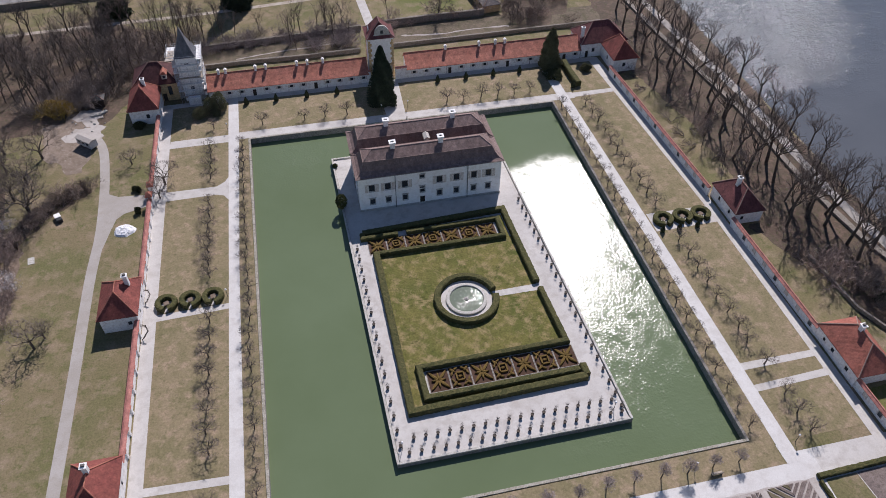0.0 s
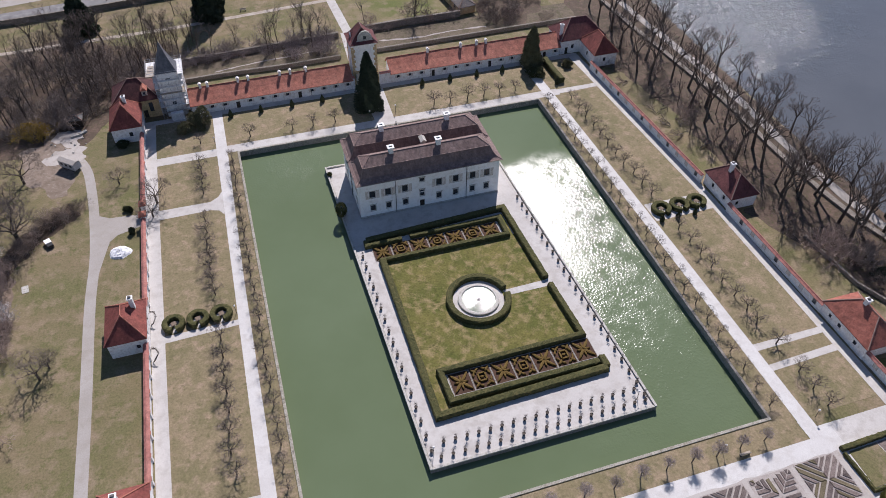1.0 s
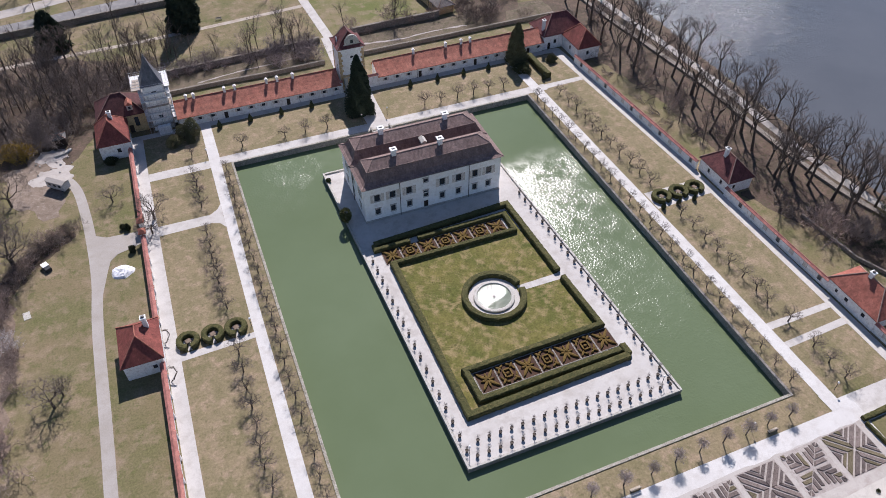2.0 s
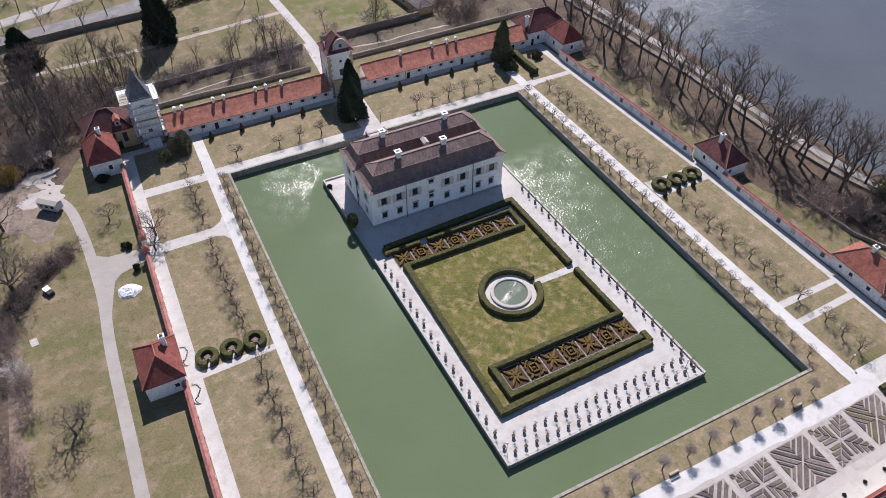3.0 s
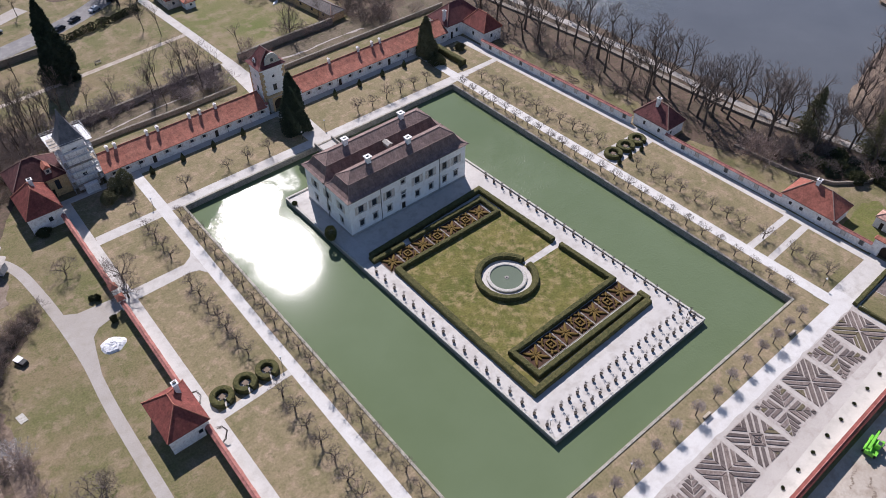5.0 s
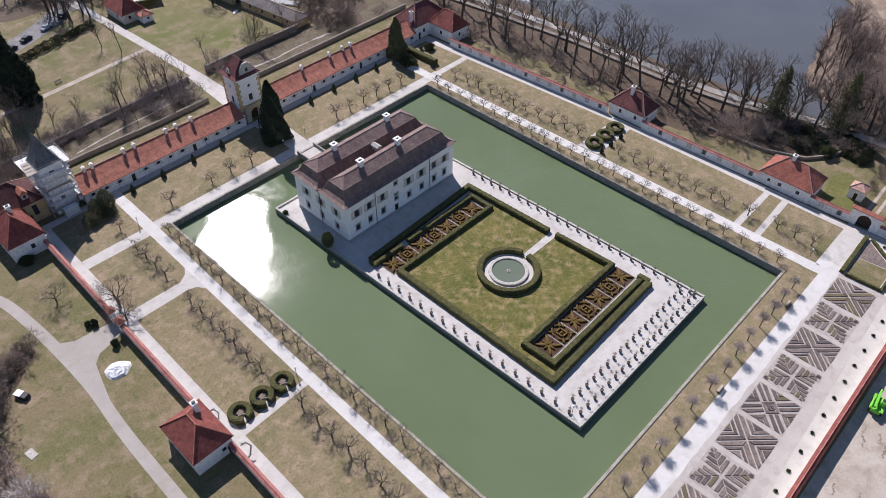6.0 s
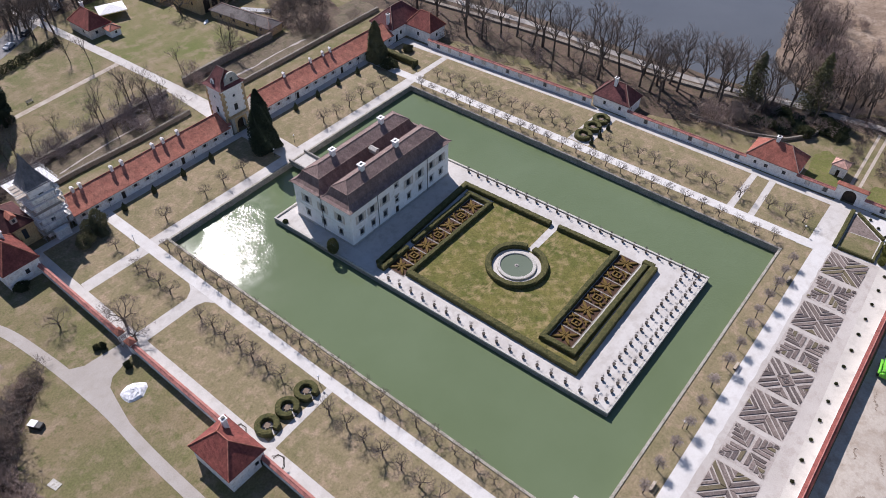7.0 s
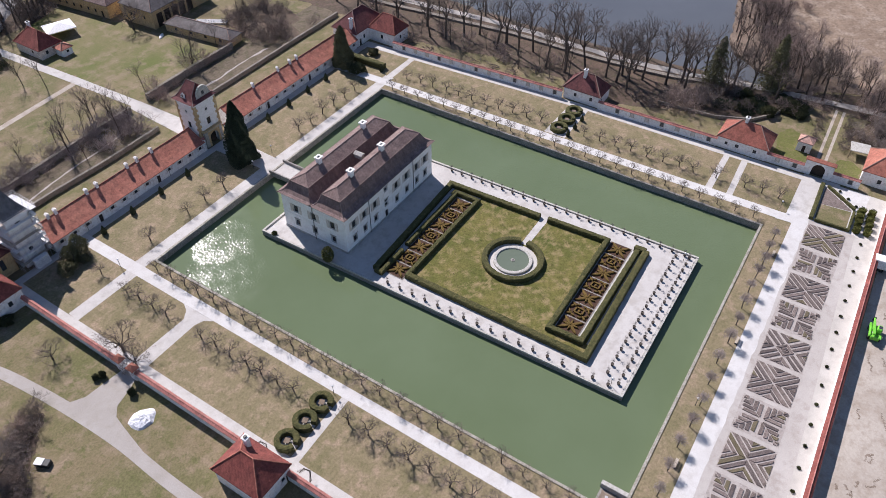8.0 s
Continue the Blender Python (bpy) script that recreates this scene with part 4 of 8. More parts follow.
pavilion("garden_hut", 77.2, -46.4, 80.4, -42.8, 2.9, 4.2, "small white hut with a faded red roof", [("s", 1.2, 0.9, 0.6, 0.8), ("w", 1.8, 0.0, 0.8, 1.9)], None, roof=M_HUT, over=0.25)


def low_house(name, x0, x1, y0, yr, y1, eave, ridge, chims, label, pipes=()):
    """A long single-storey house with one gabled tile roof."""
    cx, L = (x0 + x1) / 2, x1 - x0
    h = thing(name, cx, y0, 0.0, label, "house")
    ops = []
    n = int(L / 3.5)
    rng = random.Random(name)
    for i in range(n):
        x = (i + 0.6) * L / n
        if i % 5 == 3:
            ops.append((x - 0.5, 0.0, x + 0.5, 2.05))
        else:
            ops.append((x - 0.45, 1.35, x + 0.45, 2.2))
    wl = part("wall", wall_with_openings(L, eave, 0.5, ops), M_LIME, h)
    wl.matrix_basis = pose(-L / 2, 0, 0)
    for o in ops:
        if o[1] == 0:
            part("door", boxes((0, 0.15, 0, 1.0, 0.22, 2.05)), M_DARKWOOD, wl).matrix_basis = pose(o[0], 0, 0)
        else:
            window_part(wl, 0.9, 0.85, pose(o[0], 0, o[1]), 0.18)
            for s0 in (o[0] - 0.5, o[2] + 0.06):
                part("shutter", boxes((s0, -0.05, o[1], s0 + 0.44, 0.0, o[3])), M_PANEL, wl)
    part("wall", boxes((-L / 2, y1 - y0 - 0.5, 0, L / 2, y1 - y0, eave + 0.6)), M_LIME, h)
    bm = bmesh.new()
    a, r, b = -0.45, yr - y0, y1 - y0 + 0.3
    e2 = eave + 0.6
    for x in (-L / 2, L / 2):
        v = [bm.verts.new((x + (0.003 if x < 0 else -0.003), y, z)) for y, z in ((0, 0), (0, eave), (r, ridge - 0.15), (y1 - y0, e2), (y1 - y0, 0))]
        bm.faces.new(v if x > 0 else v[::-1])
    part("gable", bm, M_LIME, h)
    bm = bmesh.new()
    n = int(L / 1.5)
    rows = []
    for i in range(n + 1):
        x = -L / 2 - 0.25 + (L + 0.5) * i / n
        s = rng.uniform(-0.03, 0.03)
        rows.append([bm.verts.new(p) for p in ((x, a, eave - 0.12), (x, a, eave + 0.02), (x, r * 0.5, (eave + ridge) / 2 + s), (x, r, ridge + s), (x, b, e2 + 0.05), (x, b, e2 - 0.1), (x, r, ridge - 0.2))])
    for p, q in zip(rows, rows[1:]):
        for k in range(7):
            bm.faces.new((p[k], q[k], q[(k + 1) % 7], p[(k + 1) % 7]))
    bm.faces.new(rows[0])
    bm.faces.new(rows[-1][::-1])
    bmesh.ops.recalc_face_normals(bm, faces=bm.faces[:])
    rf = part("roof", bm, M_TILE, h)
    tb = Tubes()
    tb.add((-L / 2 - 0.25, r, ridge + 0.03), (L / 2 + 0.25, r, ridge + 0.03), 0.12, 0.12, 5)
    tb.put("ridge_cap", M_TILE_DARK, rf)
    for x in chims:
        xx = x - cx
        ch = part("chimney", boxes((xx - 0.34, r - 0.4, ridge - 0.6, xx + 0.34, r + 0.2, ridge + 0.95)), M_LIME, rf)
        part("chimney_cap", slab([(-0.44, 0), (0.44, 0), (0, 0.36)], -0.44, 0.44), M_LIME, ch).matrix_basis = Matrix.Translation((xx, r - 0.1, ridge + 1.1)) @ pose(0, 0, 0, 90, 0, 0)
        part("flue", boxes((xx - 0.25, r - 0.28, ridge + 0.95, xx + 0.25, r + 0.08, ridge + 1.12)), M_BLACK, ch)
    for x in pipes:
        tb = Tubes()
        tb.add((x - cx, -0.1, 0), (x - cx, -0.1, eave), 0.06, 0.06, 5)
        tb.put("downpipe", M_ZINC, h)


low_house("row_house", -53.6, -8.0, 88.3, 92.9, 94.6, 3.0, 5.7, (-50.2, -48.2, -39.8, -36.9, -28.0, -25.0, -20.5), "long low white house with a red tile roof and paired chimneys", (-45.0, -20.2))
low_house("row_house", 3.6, 57.6, 88.3, 92.9, 94.6, 3.0, 5.7, (16.1, 26.5, 31.6, 34.6), "long low white house with a red tile roof and chimneys", (15.6, 41.5))
garden_wall("gate_wall", (-8.0, 88.6), (-7.25, 88.6), h=3.6, inner=-1)
garden_wall("gate_wall_east", (0.1, 88.6), (3.6, 88.6), h=3.6, inner=-1)


def arch_block(half, height, r, spring, y0, y1, n=12):
    """An upright block with a round-headed passage, centred on x = 0."""
    bm = bmesh.new()
    arch = [(-r, 0.0)] + [(-r * math.cos(math.pi * k / n), spring + r * math.sin(math.pi * k / n)) for k in range(n + 1)] + [(r, 0.0)]
    out = [(-half, 0.0)] + [(-half + 2 * half * k / n, height) for k in range(n + 1)] + [(half, 0.0)]
    rows = [[bm.verts.new(p) for p in ((a, y0, za), (b, y0, zb), (b, y1, zb), (a, y1, za))] for (a, za), (b, zb) in zip(arch, out)]
    for p, q in zip(rows, rows[1:]):
        for k in range(4):
            bm.faces.new((p[k], q[k], q[(k + 1) % 4], p[(k + 1) % 4]))
    bm.faces.new(rows[0])
    bm.faces.new(rows[-1][::-1])
    bmesh.ops.recalc_face_normals(bm, faces=bm.faces[:])
    return bm


def gate_tower():
    x0, x1, y0, y1, eave = -7.2, 0.0, 89.5, 96.4, 13.1
    w, d = x1 - x0, y1 - y0
    t = thing("gate_tower", (x0 + x1) / 2, (y0 + y1) / 2, 0.0, "square white gate tower with sandstone quoins, stone gable and maroon roof", "tower")
    ops = [(w / 2 - 1.5, 0.0, w / 2 + 1.5, 3.7), (w / 2 - 0.6, 5.9, w / 2 + 0.6, 7.9), (w / 2 - 0.55, 9.8, w / 2 + 0.55, 10.9)]
    wl = part("wall", wall_with_openings(w, eave, 0.9, ops), M_PLASTER, t)
    wl.matrix_basis = pose(-w / 2, -d / 2, 0)
    window_part(wl, 1.2, 2.0, pose(w / 2 - 0.6, 0, 5.9))
    opw = [(d / 2 - 0.55, 5.4, d / 2 + 0.55, 7.3), (d / 2 - 0.55, 9.8, d / 2 + 0.55, 10.9)]
    ww = part("wall", wall_with_openings(d - 1.8, eave, 0.9, [(a - 0.9, b, c - 0.9, e) for a, b, c, e in opw]), M_PLASTER, t)
    ww.matrix_basis = pose(-w / 2, d / 2 - 0.9, 0, 0, 0, -90)
    window_part(ww, 1.1, 1.9, pose(opw[0][0] - 0.9, 0, 5.4))
    # round windows: a plaster disc with a dark pane in each square opening
    for wall, u in ((wl, w / 2), (ww, d / 2 - 0.9)):
        m = Matrix.Translation((u, 0.0, 10.35)) @ pose(0, 0, 0, 90, 0, 0)
        ring = bmesh.new()
        n = 20
        rows = [[ring.verts.new((r * math.cos(2 * math.pi * k / n), r * math.sin(2 * math.pi * k / n), z)) for k in range(n)] for r, z in ((0.8, 0.0), (0.8, 0.07), (0.46, 0.07), (0.46, -0.25))]
        for p, q in zip(rows, rows[1:]):
            for k in range(n):
                ring.faces.new((p[k], p[(k + 1) % n], q[(k + 1) % n], q[k]))
        part("round_window", ring, M_PLASTER, wall).matrix_basis = m
        part("pane", lathe([(0.5, -0.2), (0.5, -0.16)], 16), M_GLASS, wall).matrix_basis = m
    part("wall", boxes((w / 2 - 0.9, -d / 2 + 0.9, 0, w / 2, d / 2 - 0.9, eave), (-w / 2, d / 2 - 0.9, 0, w / 2, d / 2, eave)), M_PLASTER, t)
    for i in range(15):
        z = 0.3 + i * 0.82
        k = 0.95 if i % 2 else 0.6
        for r in ((-w / 2 - 0.06, -d / 2 - 0.06, z, -w / 2 + k, -d / 2 - 0.002, z + 0.76), (w / 2 - k, -d / 2 - 0.06, z, w / 2 + 0.06, -d / 2 - 0.002, z + 0.76),
                  (-w / 2 - 0.06, -d / 2 - 0.002, z, -w / 2 - 0.002, -d / 2 + 1.5 - k, z + 0.76), (-w / 2 - 0.06, d / 2 - k, z, -w / 2 - 0.002, d / 2, z + 0.76)):
            part("quoin", boxes(r), M_OCHRE, t)
    part("cornice", boxes((-w / 2 - 0.35, -d / 2 - 0.35, eave, w / 2 + 0.35, d / 2 + 0.35, eave + 0.22)), M_COPING, t)
    # roof with its ridge running into the front gable
    bm = bmesh.new()
    rings = [[bm.verts.new((sx * (w / 2 + k), sy * (d / 2 + k), eave + z)) for sx, sy in ((-1, -1), (1, -1), (1, 1), (-1, 1))] for k, z in ((0.6, 0.22), (-0.3, 0.75), (-1.1, 1.7))]
    for p, q in zip(rings, rings[1:]):
        for i in range(4):
            bm.faces.new((p[i], p[(i + 1) % 4], q[(i + 1) % 4], q[i]))
    c = rings[-1]
    r0, r1 = bm.verts.new((0, -d / 2 + 1.6, eave + 4.5)), bm.verts.new((0, d / 2 - 2.0, eave + 4.5))
    for f in ((c[0], c[1], r0), (c[1], c[2], r1, r0), (c[2], c[3], r1), (c[3], c[0], r0, r1)):
        bm.faces.new(f)
    bm.faces.new(rings[0][::-1])
    caps = [(p[i].co.copy(), q[i].co.copy()) for p, q in zip(rings, rings[1:]) for i in range(4)] + [(c[0].co.copy(), r0.co.copy()), (c[1].co.copy(), r0.co.copy()), (c[2].co.copy(), r1.co.copy()), (c[3].co.copy(), r1.co.copy()), (r0.co.copy(), r1.co.copy())]
    rf = part("roof", bm, M_MAROON, t)
    ridge_caps(caps, 0.09).put("ridge_cap", M_SHINGLECAP, rf)
    # scrolled stone gable over the gate front
    n = 8
    half = [(-2.45, 0.0), (-2.45, 0.35), (-2.15, 0.55), (-2.0, 1.5), (-1.75, 2.1), (-1.45, 2.3), (-1.4, 2.65)]
    gable = half + [(-1.1 * math.cos(math.pi * k / n), 2.75 + 0.45 * math.sin(math.pi * k / n)) for k in range(n + 1)] + [(-u, v) for u, v in half[::-1]]
    g = part("gable", slab(gable, -0.5, 0.0), M_COPING, rf, "scrolled pale stone gable")
    g.matrix_basis = Matrix.Translation((0.5, -d / 2 + 0.35, eave + 0.55)) @ pose(0, 0, 0, 90, 0, 0)
    part("gable_roof", slab([(-1.9, 0.0), (-1.9, 1.2), (0, 2.75), (1.9, 1.2), (1.9, 0.0)], -2.7, -0.51), M_MAROON, g)
    part("gable_window", boxes((-0.4, 0.75, 0.0, 0.4, 1.75, 0.04)), M_GLASS, g)
    part("gable_cornice", boxes((-2.5, 0.36, 0.0, 2.5, 0.5, 0.12), (-1.6, 2.3, 0.0, 1.6, 2.45, 0.12)), M_COPING, g)
    # small scrolled dormer on the west slope
    g = part("dormer", slab([(-0.85, 0), (-0.85, 0.25), (-0.6, 0.4), (-0.55, 1.1), (0, 1.6), (0.55, 1.1), (0.6, 0.4), (0.85, 0.25), (0.85, 0)], -0.3, 0.0), M_PLASTER, rf)
    g.matrix_basis = Matrix.Translation((-w / 2 + 0.45, 0.4, eave + 0.75)) @ pose(0, 0, 0, 90, 0, -90)
    part("dormer_roof", slab([(-0.7, 0), (-0.6, 1.0), (0, 1.5), (0.6, 1.0), (0.7, 0)], -2.0, -0.301), M_MAROON, g)
    part("dormer_window", boxes((-0.28, 0.3, 0.0, 0.28, 1.0, 0.03)), M_GLASS, g)
    # stone portal with a round arch
    pt = part("portal", arch_block(2.9, 4.7, 1.45, 2.3, -d / 2 - 0.75, -d / 2 - 0.02, 14), M_COPING, t, "grey stone portal")
    part("arch_ring", arch_block(1.95, 4.25, 1.45, 2.3, -d / 2 - 0.85, -d / 2 - 0.751, 14), M_OCHRE, pt)
    part("portal_cornice", boxes((-3.2, -d / 2 - 0.95, 4.7, 3.2, -d / 2 - 0.02, 4.95)), M_OCHRE, pt)
    part("gate_leaf", boxes((-1.5, -d / 2 + 0.6, 0, 1.5, -d / 2 + 0.75, 3.7)), M_DARKWOOD, t)


gate_tower()


def rail(parent, p, q):
    tb = Tubes()
    tb.add(p, q, 0.03, 0.03, 4)
    tb.put("guard_rail", M_STEEL, parent)


def scaffold_tower():
    x0, x1, y0, y1, eave = -60.2, -55.0, 89.4, 94.6, 13.6
    w, d = x1 - x0, y1 - y0
    t = thing("church_tower", (x0 + x1) / 2, (y0 + y1) / 2, 0.0, "church tower with a dark slate spire under repair", "tower")
    ops = [(w / 2 - 0.6, 10.9, w / 2 + 0.6, 12.7), (w / 2 - 0.5, 3.0, w / 2 + 0.5, 4.6)]
    wl = part("wall", wall_with_openings(w, eave, 0.8, ops), M_LIME, t)
    wl.matrix_basis = pose(-w / 2, -d / 2, 0)
    for o in ops:
        window_part(wl, o[2] - o[0], o[3] - o[1], pose(o[0], 0, o[1]))
    part("wall", boxes((-w / 2, -d / 2 + 0.8, 0, -w / 2 + 0.8, d / 2, eave), (w / 2 - 0.8, -d / 2 + 0.8, 0, w / 2, d / 2, eave), (-w / 2 + 0.8, d / 2 - 0.8, 0, w / 2 - 0.8, d / 2, eave)), M_LIME, t)
    bm = bmesh.new()
    rings = [[bm.verts.new((sx * k, sy * k, eave + z)) for sx, sy in ((-1, -1), (1, -1), (1, 1), (-1, 1))] for k, z in ((2.95, 0.0), (2.65, 0.35), (1.75, 2.4), (0.85, 4.9), (0.06, 7.9))]
    for p, r in zip(rings, rings[1:]):
        for i in range(4):
            bm.faces.new((p[i], p[(i + 1) % 4], r[(i + 1) % 4], r[i]))
    bm.faces.new(rings[0][::-1])
    bm.faces.new(rings[-1])
    part("spire", bm, M_SLATE, t)
    # scaffold round the tower: poles, decks and sheeting
    s = thing("scaffold", (x0 + x1) / 2, (y0 + y1) / 2, 0.0, "steel tube scaffold with plank decks and pale sheets round the tower", "scaffold")
    a, b = w / 2 + 0.3, w / 2 + 1.15
    pole = None
    for i in range(5):
        u = -b + 2 * b * i / 4
        for r in (a, b):
            for p in ((u, -r), (u, r), (-r, u), (r, u)):
                if pole is None:
                    tb = Tubes()
                    tb.add((0, 0, 0), (0, 0, 1), 0.035, 0.035, 4)
                    pole = tb.put("scaffold_pole", M_STEEL, s)
                    q = pole
                else:
                    q = new("scaffold_pole", pole.data)
                    q.parent = s
                q.matrix_basis = pose(*p, 0) @ Matrix.Diagonal((1, 1, eave - 2.2 if p[1] == -r else eave + 1.3, 1))
    for k in range(6):
        z = 1.9 + k * 1.95
        part("deck", boxes((-b, -b, z, b, -a, z + 0.08), (-b, a, z, b, b, z + 0.08), (-b, -a, z, -a, a, z + 0.08), (a, -a, z, b, a, z + 0.08)), M_NET if k % 3 else M_PALEWOOD, s)
        for q in (0.5, 1.0):
            for p0, p1 in (((-b, -b), (b, -b)), ((b, -b), (b, b)), ((b, b), (-b, b)), ((-b, b), (-b, -b))):
                rail(s, (*p0, z + q), (*p1, z + q))
    rng = random.Random(5)
    for k in range(6):
        z = 1.98 + k * 1.95
        for q in ((-b, b, b, b + 0.03), (b, -b, b + 0.03, b)):
            part("toe_board", boxes((q[0], q[1], z, q[2], q[3], z + 0.42)), M_NET, s)
        # boards and crates left on the east side
        for j in range(3):
            u, v = rng.uniform(-b, b - 1.2), rng.uniform(0.4, 1.1)
            part("crate", boxes((a + 0.05, u, z, b - 0.05, u + v, z + rng.uniform(0.3, 0.9))), M_NET, s)
        part("wall_panel", boxes((-w / 2 + 0.1, -w / 2 - 0.06, z + 0.15, w / 2 - 0.1, -w / 2 - 0.01, z + 1.45)), M_LIME, s, "pale fresh plaster between the decks") if k > 1 else None
    part("top_deck", boxes((-b - 1.3, -b + 0.6, 13.5, -2.97, b + 0.3, 13.56), (-2.97, 2.97, 13.5, b + 0.4, b + 0.3, 13.56), (2.97, -b - 0.2, 13.5, b + 0.6, 2.97, 13.56)), M_NET, s, "cream plank deck round the spire")
    for k in range(4):
        part("deck_board", boxes((-b - 1.5 + 0.2 * k, -b + 0.2 + 1.4 * k, 13.56 + 0.05 * k, -3.0, -b + 1.3 + 1.4 * k, 13.62 + 0.05 * k)), M_SAND, s, "pale new boards")
    for q in (0.5, 1.05):
        for p0, p1 in (((-b - 1.3, -b + 0.6), (-b - 1.3, b + 0.3)), ((-b - 1.3, b + 0.3), (b + 0.6, b + 0.3)), ((b + 0.6, b + 0.3), (b + 0.6, -b - 0.2)), ((-b, -b), (b + 0.6, -b - 0.2))):
            rail(s, (*p0, 13.5 + q), (*p1, 13.5 + q))
    part("site_box", boxes((-1.6, -b - 1.3, 0, 1.7, -b - 0.1, 2.3)), M_NET, s, "white boarded hoarding at the foot")


scaffold_tower()


def chapel():
    c = pavilion("chapel", -73.4, 90.8, -61.4, 100.2, 5.6, 10.0, "ochre chapel nave with a dark red roof and a dormer", [("s", 9.4, 1.8, 1.1, 2.8), ("s", 7.6, 0.0, 1.1, 2.4)], None, M_OCHRE, M_CHAPEL)
    d = part("dormer", boxes((-0.7, -0.9, 0, 0.7, 1.6, 1.5)), M_COPING, c)
    d.matrix_basis = pose(2.6, -3.2, 6.6)
    part("dormer_roof", slab([(-0.95, 0), (0.95, 0), (0, 1.0)], -1.6, 1.1), M_TILE, d).matrix_basis = Matrix.Translation((0, 0, 1.5)) @ pose(0, 0, 0, 90, 0, 0)
    part("dormer_window", boxes((-0.3, -0.93, 0.3, 0.3, -0.89, 1.1)), M_GLASS, d)


chapel()


def gate_pier(x, y, turn=0.0):
    g = thing("gate_pier", x, y, 0.0, "plastered gate pier with a stepped red tile cap", "gate pier", "piers of the west gate", turn)
    part("pier", boxes((-0.55, -0.75, 0, 0.55, 0.75, 3.2)), M_LIME, g)
    bm = bmesh.new()
    hip_roof(bm, -0.55, -0.75, 0.55, 0.75, 3.2, 4.0, None, 0.3)
    part("cap", bm, M_TILE, g)


gate_pier(-67.2, 45.7)
gate_pier(-67.2, 49.6)


def arched_gate():
    """The east gate: a wall block with a round-headed passage."""
    g = thing("east_gate", 68.6, -50.0, 0.0, "white plastered arched gateway with a red tiled top", "gate")
    r = 1.55
    bm = arch_block(3.4, 4.4, r, 2.0, -0.45, 0.45)
    bmesh.ops.rotate(bm, cent=(0, 0, 0), matrix=Matrix.Rotation(math.pi / 2, 3, "Z"), verts=bm.verts[:])
    part("wall", bm, M_LIME, g)
    part("gate_leaf", boxes((0.2, -r, 0, 0.3, r, 3.4)), M_DARKWOOD, g)
    bm = bmesh.new()
    hip_roof(bm, -0.45, -3.4, 0.45, 3.4, 4.4, 5.0, 0.4, 0.3)
    part("coping", bm, M_TILE, g)


arched_gate()
structure("drive_east", slab(ragged(rect(69.2, -52.6, 103.0, -47.0), 5, 0.3), -0.04, 0.03), M_GRASS, "grassy drive from the gate", "road")
for y0, nm in ((-48.9, "rut_north"), (-50.9, "rut_south")):
    structure(nm, ribbon([(69.2, y0), (103, y0 + 0.6)], 0.75, -0.02, 0.045), M_SAND, "pale wheel rut of the drive", "road")

# ---- island garden ----
before_garden = set(scene.objects)
structure("island_lawn", slab([(-16.0, -15.0), (16.6, -15.0), (15.6, 17.0), (-16.4, 17.0)], -0.05, 0.06), M_GREEN, "yellow-green lawn round the fountain", "lawn")
structure("island_lawn_strip", slab([(-16.2, -25.0), (-12.9, -25.0), (-12.9, -15.0), (-16.2, -15.0)], -0.05, 0.06), M_GREEN, "yellow-green lawn strip inside the hedge", "lawn")
structure("island_lawn_bed", slab([(-12.9, -23.9), (17.6, -23.2), (17.6, -22.4), (-12.9, -23.0)], -0.05, 0.058), M_GREEN, "narrow grass strip between hedges", "lawn")
structure("island_lawn_east", slab([(12.4, 17.0), (14.4, 17.0), (14.4, 24.4), (12.4, 24.4)], -0.05, 0.062), M_GREEN, "grass strip inside the hedge", "lawn")
structure("fountain_walk", slab([(6.0, -0.5), (17.6, -0.6), (17.6, 1.3), (6.0, 1.1)], -0.02, 0.075), M_GRAVEL, "gravel walk to the fountain", "path")

hedge("garden_hedge", [(-16.9, 17.3), (-16.7, -25.3), (18.2, -24.4)], 1.5, 1.2, "dark clipped box hedge round the island lawn", rng=random.Random(1))
hedge("garden_hedge", [(18.3, -24.2), (18.3, -21.6)], 1.4, 1.2, "short end of the clipped box hedge", rng=random.Random(2))
hedge("garden_hedge", [(17.3, -22.6), (-13.3, -22.9), (-13.5, -15.8), (17.0, -15.4), (16.3, -0.6)], 1.25, 1.2, "dark clipped box hedge round the knot beds", rng=random.Random(3))
hedge("garden_hedge", [(16.1, 1.5), (15.2, 25.9), (-19.0, 24.2)], 1.4, 1.2, "dark clipped box hedge round the knot beds", rng=random.Random(4))
hedge("garden_hedge", [(-17.1, 17.0), (13.0, 16.9), (13.0, 22.9), (-9.0, 22.7)], 1.1, 1.1, "dark clipped box hedge round the knot beds", rng=random.Random(5))
hedge("garden_hedge", [(-11.0, 22.6), (-19.2, 22.5), (-19.2, 24.0)], 1.1, 1.1, "dark clipped box hedge round the knot beds", rng=random.Random(6))
ring = [(6.35 * math.cos(a), 6.35 * math.sin(a)) for a in [0.22 + k * (2 * math.pi - 0.28) / 60 for k in range(61)]]
hedge("fountain_hedge", ring, 1.35, 1.15, "round clipped box hedge enclosing the fountain", rng=random.Random(7))


